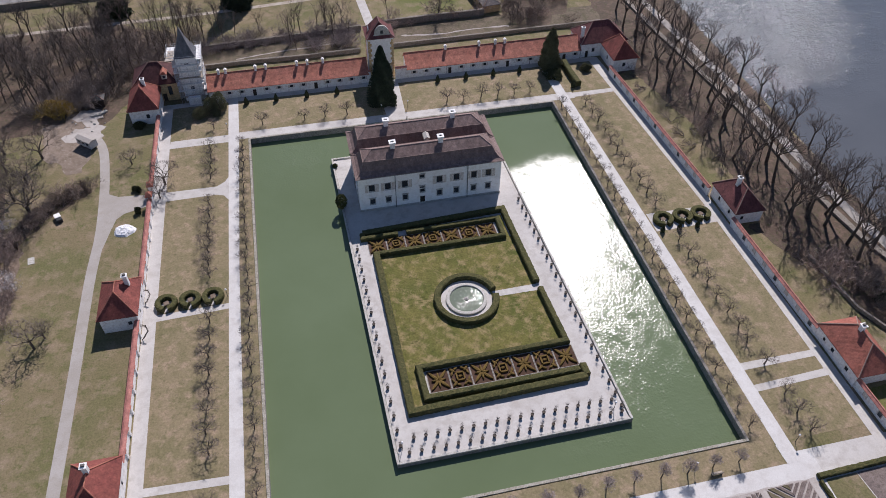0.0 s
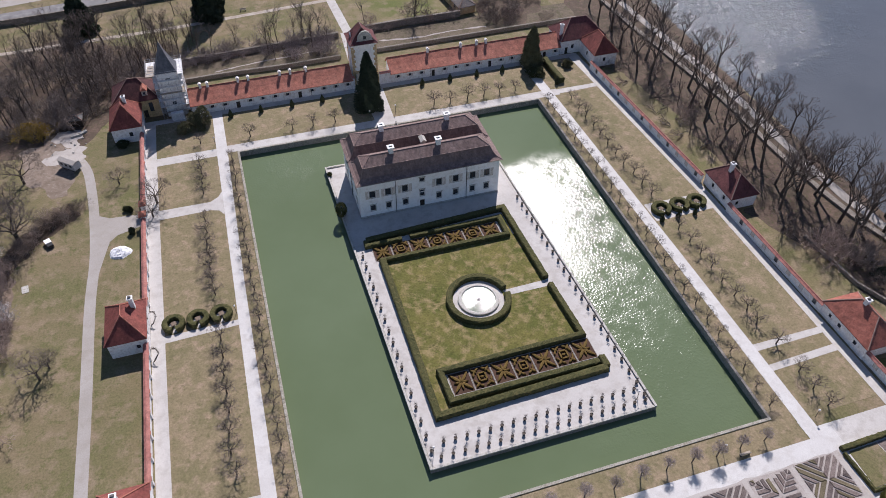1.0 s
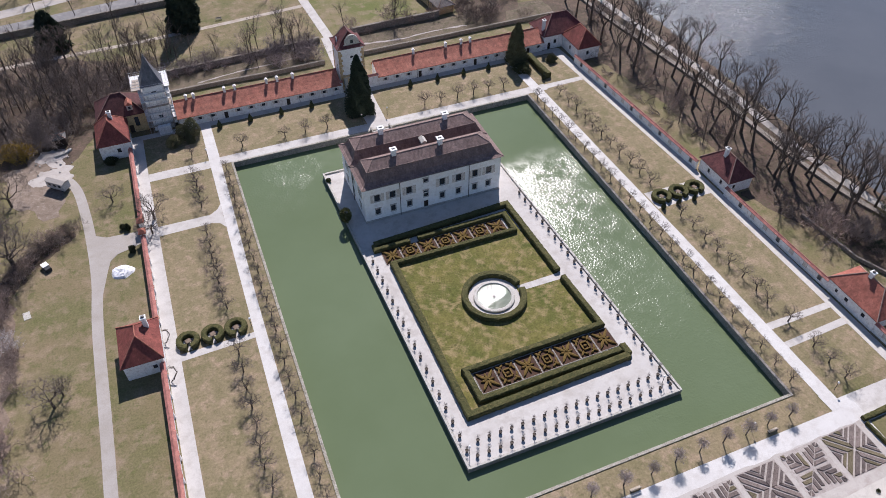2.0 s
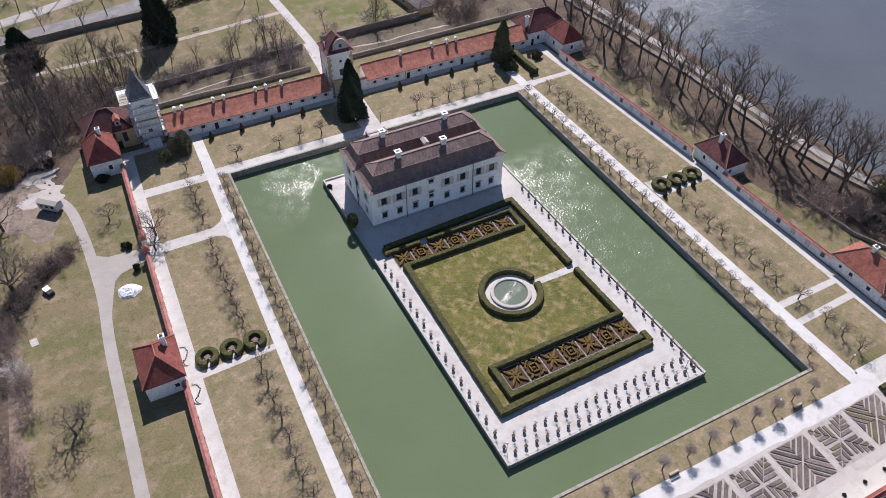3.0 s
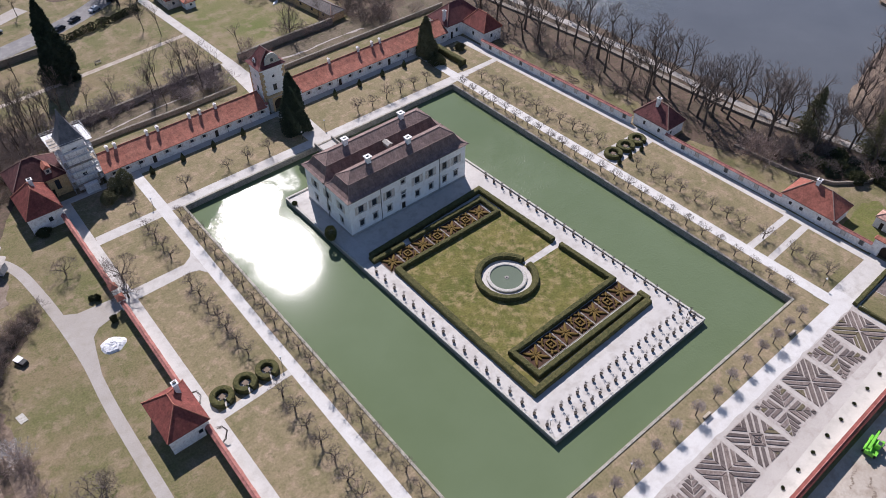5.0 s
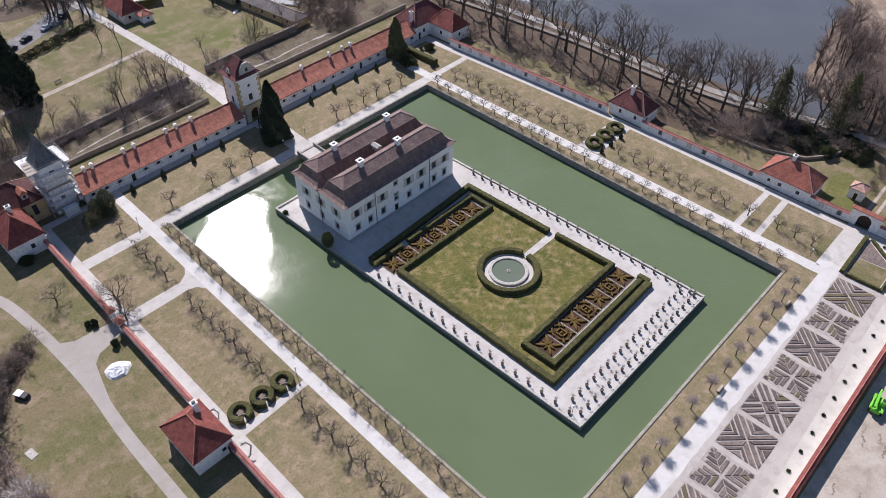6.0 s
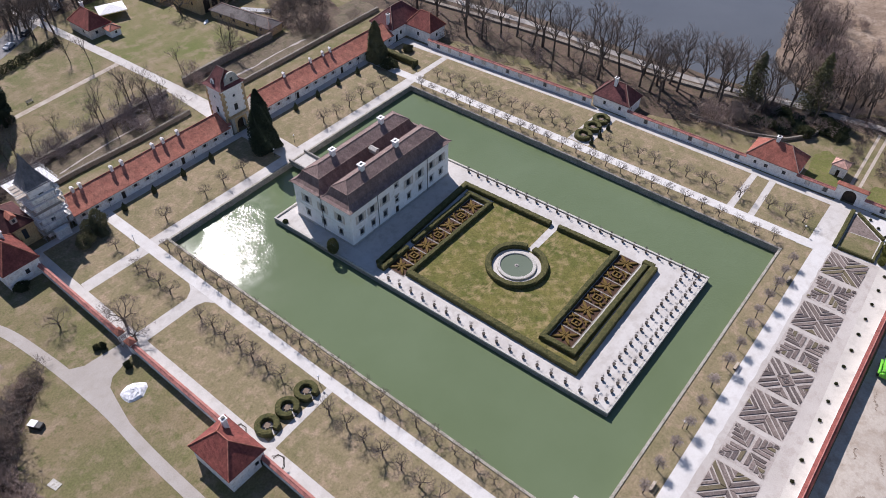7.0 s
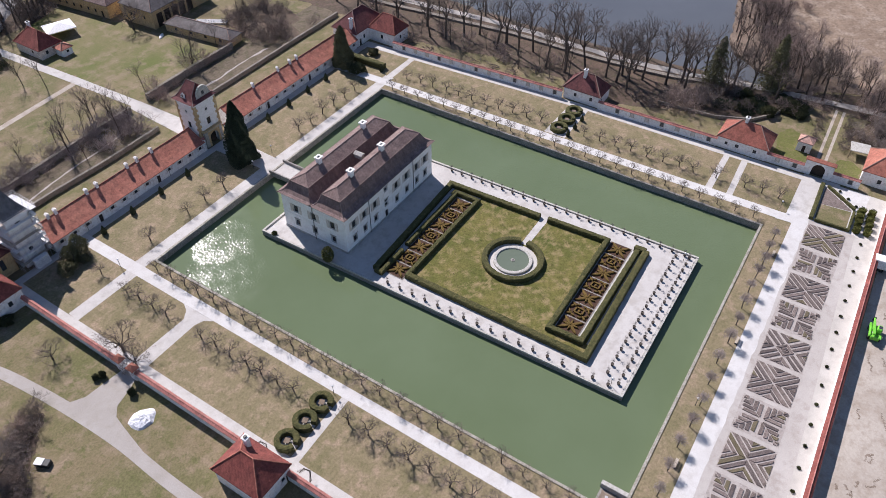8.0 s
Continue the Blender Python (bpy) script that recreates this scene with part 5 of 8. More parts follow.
def fountain():
    f = thing("fountain", 0, 0, 0.03, "round stone fountain basin with still water", "fountain")
    part("paving", lathe([(5.55, 0), (5.5, 0.06), (4.4, 0.061), (4.39, 0.0)], 64), M_GRAVEL, f)
    bm = bmesh.new()
    n = 64
    prof = ((4.45, 0.0), (4.45, 0.42), (4.3, 0.5), (3.75, 0.5), (3.65, 0.42), (3.65, 0.05))
    rows = [[bm.verts.new((r * math.cos(2 * math.pi * k / n), r * math.sin(2 * math.pi * k / n), z)) for k in range(n)] for r, z in prof]
    for a, b in zip(rows, rows[1:]):
        for k in range(n):
            bm.faces.new((a[k], a[(k + 1) % n], b[(k + 1) % n], b[k]))
    part("basin", bm, M_COPING, f)
    part("water", lathe([(3.7, 0.02), (3.7, 0.24)], 48), M_POOL, f, "shallow greenish water")
    part("spout", lathe([(0.5, 0.1), (0.5, 0.3), (0.18, 0.36), (0.12, 0.5)], 10), M_STONE, f)


fountain()


def strip(bm, a, b, w, h, z=0.03):
    d = Vector((b[0] - a[0], b[1] - a[1])).normalized()
    p = Vector((-d.y, d.x)) * w / 2
    a, b = Vector(a), Vector(b)
    lo = [bm.verts.new((*q, z)) for q in (a - p, b - p, b + p, a + p)]
    hi = [bm.verts.new((*(q * 0.9 + (a + b) / 2 * 0.1), z + h)) for q in (a - p, b - p, b + p, a + p)]
    bm.faces.new(hi)
    for i in range(4):
        bm.faces.new((lo[i], lo[(i + 1) % 4], hi[(i + 1) % 4], hi[i]))


def petal(bm, a, b, w, h, z=0.04, n=6):
    """A low clipped leaf from a to b, widest past its middle, with a rounded back."""
    a, b = Vector(a), Vector(b)
    d = (b - a).normalized()
    side = Vector((-d.y, d.x))
    rows = []
    for k in range(n + 1):
        u = k / n
        half = w / 2 * (0.28 + 0.72 * math.sin(math.pi * min(1.0, u * 1.02) ** 0.8)) * (1.0 if u < 1 else 0.25)
        p = a + (b - a) * u
        top = h * (0.8 if k in (0, n) else 1.0)
        rows.append([bm.verts.new((*(p + side * half * q), zz)) for q, zz in ((-1, z), (-0.8, z + top * 0.8), (0, z + top), (0.8, z + top * 0.8), (1, z))])
    for p, q in zip(rows, rows[1:]):
        for k in range(4):
            bm.faces.new((p[k], p[k + 1], q[k + 1], q[k]))
    bm.faces.new(rows[0][::-1])
    bm.faces.new(rows[-1])


def knot_bed(x, y, s, kind, depth):
    """A square bed of dark mulch with a low clipped pattern: a star of petals, or a rosette of bent leaves round a lozenge."""
    b = thing("knot_bed", x, y, 0.05, "square bed with a bronze clipped box pattern in dark mulch", "flower bed", "knot beds on the island")
    h, k = s / 2, depth / 2
    part("mulch", boxes((-h, -k, 0, h, k, 0.05)), M_MULCH, b)

    def leaf(p, q, w, tall=0.42):
        bm = bmesh.new()
        petal(bm, p, q, w, tall)
        part("clipped_leaf", bm, M_KNOT, b)

    if kind == 0:
        for sx in (-1, 1):
            for sy in (-1, 1):
                leaf((0.1 * sx, 0.1 * sy), (h * 0.88 * sx, k * 0.84 * sy), 0.72)
        leaf((0, 0.1), (0, k * 0.72), 0.5)
        leaf((0, -0.1), (0, -k * 0.72), 0.5)
        leaf((0.1, 0), (h * 0.72, 0), 0.5)
        leaf((-0.1, 0), (-h * 0.72, 0), 0.5)
    else:
        q = [(-h * 0.36, -k * 0.36), (h * 0.36, -k * 0.36), (h * 0.36, k * 0.36), (-h * 0.36, k * 0.36)]
        for p, c in zip(q, q[1:] + q[:1]):
            bm = bmesh.new()
            strip(bm, p, c, 0.34, 0.4)
            part("clipped_bar", bm, M_KNOT, b)
        for sx in (-1, 1):
            for sy in (-1, 1):
                leaf((h * 0.46 * sx, k * 0.46 * sy), (h * 0.9 * sx, k * 0.86 * sy), 0.6)
                leaf((h * 0.14 * sx, k * 0.86 * sy), (h * 0.62 * sx, k * 0.62 * sy), 0.46)
                leaf((h * 0.86 * sx, k * 0.14 * sy), (h * 0.66 * sx, k * 0.58 * sy), 0.46)
        leaf((-0.45, 0), (0.45, 0), 0.6)
    for m in (boxes((-h - 0.12, -k - 0.12, 0, -h, k + 0.12, 0.07)), boxes((h, -k - 0.12, 0, h + 0.12, k + 0.12, 0.07)), boxes((-h, -k - 0.12, 0, h, -k, 0.07)), boxes((-h, k, 0, h, k + 0.12, 0.07))):
        part("bed_edging", m, M_STONE, b)


for i in range(7):
    knot_bed(-10.2 + 4.33 * i, -19.1 + 0.06 * i, 4.05, i % 2, 4.9)
    knot_bed(-16.2 + 4.33 * i, 19.85, 4.05, i % 2, 4.5)


# potted standards along the island's edges
def potted_tree(x, y, first=[None]):
    if first[0] is None:
        first[0] = []
        for s in range(4):
            rng = random.Random(40 + s)
            t = thing("potted_tree", 0, 0, 0, "small leafless standard tree in a dark round tub on gravel", "potted plant", "tubs round the island")
            part("tub", lathe([(0.2, 0), (0.25, 0.08), (0.31, 0.5), (0.34, 0.53), (0.34, 0.62), (0.28, 0.62), (0.27, 0.54)], 12), M_POT, t)
            part("soil", lathe([(0.265, 0.48), (0.265, 0.55)], 10), M_BARK, t)
            tb = Tubes()
            tb.add((0, 0, 0.5), (0.03, 0.01, 1.3), 0.018, 0.013, 5)
            tb.put("stem", M_BARK, t)
            tb = Tubes()
            for _ in range(62):
                d = Vector((rng.gauss(0, 1), rng.gauss(0, 1), rng.gauss(0.3, 0.85))).normalized()
                e = Vector((0.03, 0, 1.55)) + d * rng.uniform(0.22, 0.56)
                tb.add(Vector((0.03, 0.01, 1.3)) + d * 0.08, e, 0.0075, 0.005, 3)
                f = e + Vector((rng.gauss(0, 1), rng.gauss(0, 1), rng.gauss(0.3, 1))).normalized() * 0.2
                tb.add(e - d * 0.12, f, 0.006, 0.004, 3)
            tb.put("crown", M_PALETWIG, t)
            first[0].append(t)
            t.matrix_basis = pose(x, y, 0.03) if s == 0 else t.matrix_basis
        return
    rng = random.Random(round(x * 37 + y * 91))
    spare = [t for t in first[0] if t.matrix_basis.translation.length < 0.01]
    if spare:
        spare[0].matrix_basis = pose(x, y, 0.03, 0, 0, rng.uniform(0, 360))
    else:
        copy_thing(rng.choice(first[0]), pose(x, y, 0.03, 0, 0, rng.uniform(0, 360)))


for i in range(17):
    y = -31.6 + i * 3.2
    potted_tree(-19.9 - (y + 35) * 0.018, y)
for i in range(22):
    y = -32.0 + i * 2.9
    potted_tree(22.3 - (y + 32.0) * 0.034, y)
for i in range(19):
    potted_tree(-18.6 + i * 2.25, -33.2)
    if i < 18:
        potted_tree(-17.3 + i * 2.25, -30.4)

island_ground |= set(scene.objects) - before_garden
for ob in island_ground:
    if ob.parent is None:
        ob.matrix_basis = Matrix.Translation(ISLAND_DROP) @ ob.matrix_basis

# round hedges on the lawns, each open to the path, with a stone block inside
def ring_hedge(x, y, r, side):
    pts = [(x + r * math.cos(a), y + r * math.sin(a)) for a in [-math.pi / 2 + 0.2 + k * (2 * math.pi - 0.4) / 30 for k in range(31)]]
    hedge("ring_hedge", pts, 1.15, 1.15, "round clipped box hedge on a gravel circle", rng=random.Random(round(x * 7)), group="round hedges on the lawn")
    structure("ring_gravel", lathe([(r + 0.35, 0.0), (r + 0.35, 0.05)], 28, at=(x, y, 0)), M_GRAVEL, "gravel circle inside the round hedge", "gravel")
    b = thing("garden_table", x, y, 0.05, "low square dark timber table on gravel", "table", "tables in the round hedges", 20)
    part("tabletop", bevelled(boxes((-0.55, -0.55, 0.5, 0.55, 0.55, 0.6)), 0.03), M_WOOD, b)
    for sx in (-0.42, 0.42):
        for sy in (-0.42, 0.42):
            part("leg", boxes((sx - 0.05, sy - 0.05, 0, sx + 0.05, sy + 0.05, 0.5)), M_DARKWOOD, b)


for x in (-62.2, -57.3, -52.6):
    ring_hedge(x, 11.9, 1.75, -1)
for x in (51.8, 56.7, 61.4):
    ring_hedge(x, 14.2, 1.85, -1)


def cone_bush(x, y, h, r, label, group):
    rng = random.Random(round(x * 11 + y))
    t = thing("clipped_yew", x, y, 0.02, label, "topiary", group)
    bm = bmesh.new()
    n = 12
    rows = []
    for k in range(9):
        u = k / 8
        rr = r * (0.75 + 0.5 * u if u < 0.3 else (1 - u) / 0.7 * 0.9 + 0.03)
        rows.append([bm.verts.new((rr * math.cos(2 * math.pi * i / n) + rng.uniform(-.05, .05), rr * math.sin(2 * math.pi * i / n) + rng.uniform(-.05, .05), u * h + rng.uniform(-.04, .04) * (k > 0))) for i in range(n)])
    for a, b in zip(rows, rows[1:]):
        for i in range(n):
            bm.faces.new((a[i], a[(i + 1) % n], b[(i + 1) % n], b[i]))
    bm.faces.new(rows[-1])
    part("crown", bm, M_EVERGREEN, t)
    tb = Tubes()
    for _ in range(260):
        u = rng.random() ** 0.8
        rr = r * (0.75 + 0.5 * u if u < 0.3 else (1 - u) / 0.7 * 0.9 + 0.03)
        a = rng.uniform(0, 6.28)
        tb.clump((rr * math.cos(a), rr * math.sin(a), u * h), 0.13, rng)
    tb.put("leaves", M_EVERGREEN, t)


for x in (-43.6, -35.2, -26.5, -17.8, 12.0, 20.6, 29.0, 37.2):
    cone_bush(x, 84.4, 2.4, 0.75, "dark clipped yew cone on the lawn edge", "yew cones before the low houses")
for x, y in ((50.1, 10.7), (54.3, 10.6), (58.9, 10.6)):
    cone_bush(x, y, 2.0, 0.6, "dark clipped yew cone behind the round hedges", "yew cones by the round hedges")


def round_bush(x, y, r, h, label):
    t = thing("box_bush", x, y, ISLAND_DROP.z + 0.03, label, "shrub")
    rg = random.Random(round(x * 9 + y))
    tb = Tubes()
    for _ in range(900):
        d = Vector((rg.gauss(0, 1), rg.gauss(0, 1), rg.gauss(0, 1))).normalized() * rg.uniform(0.75, 1.0)
        tb.clump((d.x * r, d.y * r, h * (0.52 + 0.48 * d.z)), 0.2, rg)
    tb.put("leaves", M_BUSH, t)


round_bush(-22.2, 51.2, 0.6, 1.0, "small rounded box bush on the island's edge")
round_bush(-22.3, 35.0, 1.4, 4.4, "rounded box bush on the island's edge")
for x, y in ((50.3, 73.4),):
    cone_bush(x, y, 2.4, 0.7, "dark clipped yew column beside the path", "yew columns")
hedge("clipped_hedge", [(51.7, 86.0), (51.6, 80.0), (51.9, 73.4)], 1.7, 1.8, "high clipped hedge on the north-east lawn", rng=random.Random(31))

# ---- south parterre ----
def bed_piece(parent, pts, mat, h=0.14):
    bm = bmesh.new()
    c = Vector((sum(p[0] for p in pts) / len(pts), sum(p[1] for p in pts) / len(pts)))
    lo = [bm.verts.new((*p, 0)) for p in pts]
    hi = [bm.verts.new((*(c + (Vector(p) - c) * 0.94), h)) for p in pts]
    bm.faces.new(hi)
    for i in range(len(pts)):
        bm.faces.new((lo[i], lo[(i + 1) % len(pts)], hi[(i + 1) % len(pts)], hi[i]))
    bmesh.ops.recalc_face_normals(bm, faces=bm.faces[:])
    part("bed", bm, mat, parent)


def star_square(x, y, s, kind):
    structure("parterre_soil", boxes((x - s / 2 - 0.1, y - s / 2 - 0.1, -0.02, x + s / 2 + 0.1, y + s / 2 + 0.1, 0.042)), M_GAP, "beige gravel between the parterre strips", "gravel")
    p = thing("parterre_square", x, y, 0.042, "square parterre of brown pruned strips between pale gravel lines", "flower bed", "squares of the south parterre")
    rng = random.Random(round(x * 3))
    h, g = s / 2, 0.22
    pick = lambda: rng.choice((M_BED, M_BED, M_BED, M_BEDDARK, M_BEDDARK, M_BEDGREEN))
    for q in range(4):
        a = math.pi / 2 * q
        rot = lambda pts: [(u * math.cos(a) - v * math.sin(a), u * math.sin(a) + v * math.cos(a)) for u, v in pts]
        if kind == 0:      # diagonal cross with chevrons in each quarter
            for d0, d1 in ((0.24, 1.3 + rng.uniform(-0.1, 0.1)), (1.78, 2.55 + rng.uniform(-0.15, 0.1)), (2.95, 4.0)):
                e, low, both = h - 0.08, h - 0.08 - d1, pick()
                for sg in (-1, 1):
                    far = [(e, sg * low)] if low > 0.1 else [(e, 0.0)]
                    near = [(d1, 0.0)] if low > 0.1 else []
                    bed_piece(p, rot([(d0, 0.0), (e, sg * (e - d0))] + far + near), both if rng.random() < 0.6 else pick())
        elif kind == 1:    # upright cross with oblique bars in each quarter
            for k in range(4):
                a0, a1 = 0.30 + k * 0.96, 1.03 + k * 0.96
                e = h - 0.1 - rng.uniform(0.0, 0.45) - (0.35 if k == 0 else 0.0)
                for fl in (0, 1):
                    quad = [(a0 + 0.09, a0), (e, a0 + rng.uniform(0, 0.1)), (e - 0.15, a1), (a1 + 0.09, a1)] if k < 3 else [(a0 + 0.09, a0), (h - 0.15, a0), (h - 0.15, h - 0.3)]
                    bed_piece(p, rot([(v, u) for u, v in quad] if fl else quad), pick())
        else:              # nested lozenges
            e = h - 0.08
            for d0, d1 in ((0.0, 0.85), (1.1, 1.75)):
                bed_piece(p, rot([(d0 + 0.02, 0.0), (d1, 0.0), (0.0, d1), (0.0, d0 + 0.02)]) if d0 else rot([(0.06, 0.06), (d1, 0.06), (0.06, d1)]), pick())
            for d0, d1 in ((2.1, 3.1), (3.35, 4.05)):
                for sg in (-1, 1):
                    bed_piece(p, rot([(d0, 0.0), (e, sg * (e - d0)), (e, sg * max(0.0, e - d1)), (min(d1, e), 0.0)][:3 if d1 >= e else 4]), pick())
            for sg in (-1, 1):
                bed_piece(p, rot([(1.15, sg * 0.85), (1.6, sg * 0.45), (e, sg * (e - 1.3)), (e, sg * (e - 0.3))]), M_BEDDARK)


for i, kind in enumerate((0, 1, 0, 1, 2, 0, 1, 0, 1, 0)):
    star_square(44.5 - 9.4 * i, -56.9 - 0.17 * i, 8.3, kind)


def evergreen_ball(x, y, label="small dark clipped shrub on the gravel", group="shrubs along the south walk"):
    t = thing("clipped_ball", x, y, 0.04, label, "shrub", group)
    rng = random.Random(round(900 + x * 7))
    tb = Tubes()
    for _ in range(160):
        d = Vector((rng.gauss(0, 1), rng.gauss(0, 1), abs(rng.gauss(0, 1)))).normalized() * rng.uniform(0.15, 0.36)
        tb.clump(d + Vector((0, 0, 0.12)), 0.13, rng)
    tb.put("leaves", M_EVERGREEN, t)


for i in range(22):
    evergreen_ball(47.4 - i * 5.05, -64.4 - i * 0.13)


def drum(x, y):
    """A clipped drum of leaves, slightly tapered."""
    rg = random.Random(round(x * 17 + y * 5))
    t = thing("topiary_drum", x, y, 0.03, "bright green clipped topiary drum on gravel", "topiary", "topiary rows in the corner")
    h, r = rg.uniform(1.5, 1.8), rg.uniform(0.82, 0.95)
    part("crown", bevelled(lathe([(r * 0.9, 0), (r * 0.95, h * 0.5), (r * 0.85, h - 0.15)], 12), 0.08), M_TOPIARY, t)
    tb = Tubes()
    for _ in range(240):
        a, u = rg.uniform(0, 6.28), rg.random()
        rr = r if rg.random() < 0.6 else r * math.sqrt(rg.random())
        tb.clump((rr * math.cos(a), rr * math.sin(a), u * h if rr == r else h - 0.1), 0.13, rg)
    tb.put("leaves", M_TOPIARY, t)


def bent_stems(x, y):
    """A dark curved shape beside the wall, built as bent bare stems that lean out."""
    rg = random.Random(round(y * 7))
    t = thing("climbing_shrub", x, y, 0.03, "dark curved shape beside the wall, built as bent bare stems", "shrub", "climbing shrubs on the west wall")
    tb = Tubes()
    for k in range(7):
        j = lambda s: rg.gauss(0, s)
        pts = [Vector((-0.55 + j(0.05), -0.3 + j(0.15), 0)), Vector((0.1 + j(0.1), -0.7 + j(0.15), 0.9)), Vector((0.95 + j(0.12), 0.1 + j(0.15), 1.9)), Vector((0.7 + j(0.12), 0.9 + j(0.2), 2.5)), Vector((-0.3 + j(0.2), 1.5 + j(0.25), 2.3))]
        for a, b in zip(pts, pts[1:]):
            tb.add(a, b, 0.035, 0.03, 4)
    tb.put("stem", M_BARK, t)


bent_stems(-66.2, 13.6)
bent_stems(-66.1, 3.8)

# south-east hedged bed and topiary rows
structure("corner_bed_grass", slab([(51.6, -53.4), (57.6, -53.3), (58.4, -60.4), (51.4, -60.5)], -0.02, 0.078), M_GRASS, "yellow-green grass in the corner bed", "lawn")
hedge("low_hedge", [(50.4, -52.7), (65.6, -52.3)], 1.0, 0.85, "low clipped hedge round a corner bed", rng=random.Random(51))
hedge("low_hedge", [(65.4, -53.6), (59.4, -60.9)], 0.6, 0.75, "low clipped hedge round a corner bed", rng=random.Random(52))
hedge("low_hedge", [(58.2, -61.0), (50.7, -61.0), (50.4, -53.5)], 0.6, 0.75, "low clipped hedge round a corner bed", rng=random.Random(53))
structure("corner_bed", slab([(57.8, -53.3), (65.0, -53.2), (59.2, -60.3), (58.6, -60.4)], -0.02, 0.07), M_BED, "brown planted bed inside a low hedge", "flower bed")
for x, y in ((51.4, -62.6), (54.0, -62.5), (56.4, -62.4), (58.8, -62.4), (51.7, -64.9), (54.2, -64.8), (56.7, -64.7), (59.4, -64.6)):
    drum(x, y)
for x, y in ((65.0, -56.5), (63.0, -58.8), (61.0, -61.0)):
    evergreen_ball(x, y)

# ---- bare trees ----
def grow(wood, twig, p, d, length, r, depth, rng, spread, lift, kids, kink=0.25, shrink=0.72, thin=0.58, twig_depth=2, nmin=0.011):
    """One limb of two bent pieces, and its children."""
    n = 5 if r > 0.08 else (4 if r > 0.03 else 3)
    mid = p + d * length * 0.5 + Vector((rng.gauss(0, 1), rng.gauss(0, 1), rng.gauss(0, 0.5))) * length * kink * 0.25
    end = p + d * length + Vector((rng.gauss(0, 1), rng.gauss(0, 1), rng.gauss(0, 0.5))) * length * kink * 0.3
    into = twig if depth <= twig_depth else wood
    if depth <= 1:
        into.add(p, end, r, max(nmin, r * 0.68), n)
    else:
        into.add(p, mid, r, r * 0.85, n)
        into.add(mid, end, r * 0.85, max(nmin, r * 0.68), n)
    if depth <= 0:
        return
    e = (end - mid).normalized()
    for k in range(kids if depth > 1 else kids):
        side = e.orthogonal().normalized()
        side.rotate(Matrix.Rotation(2 * math.pi * (k + rng.uniform(-0.3, 0.3)) / kids + rng.uniform(0, 1.2), 3, e))
        nd = (e * (1 - spread) + side * spread + Vector((0, 0, lift))).normalized()
        at = end if k < 2 else p + (end - p) * rng.uniform(0.45, 0.9)
        grow(wood, twig, at, nd, length * shrink * rng.uniform(0.8, 1.15), max(nmin, r * thin), depth - 1, rng, spread, lift, kids, kink, shrink, thin, twig_depth, nmin)


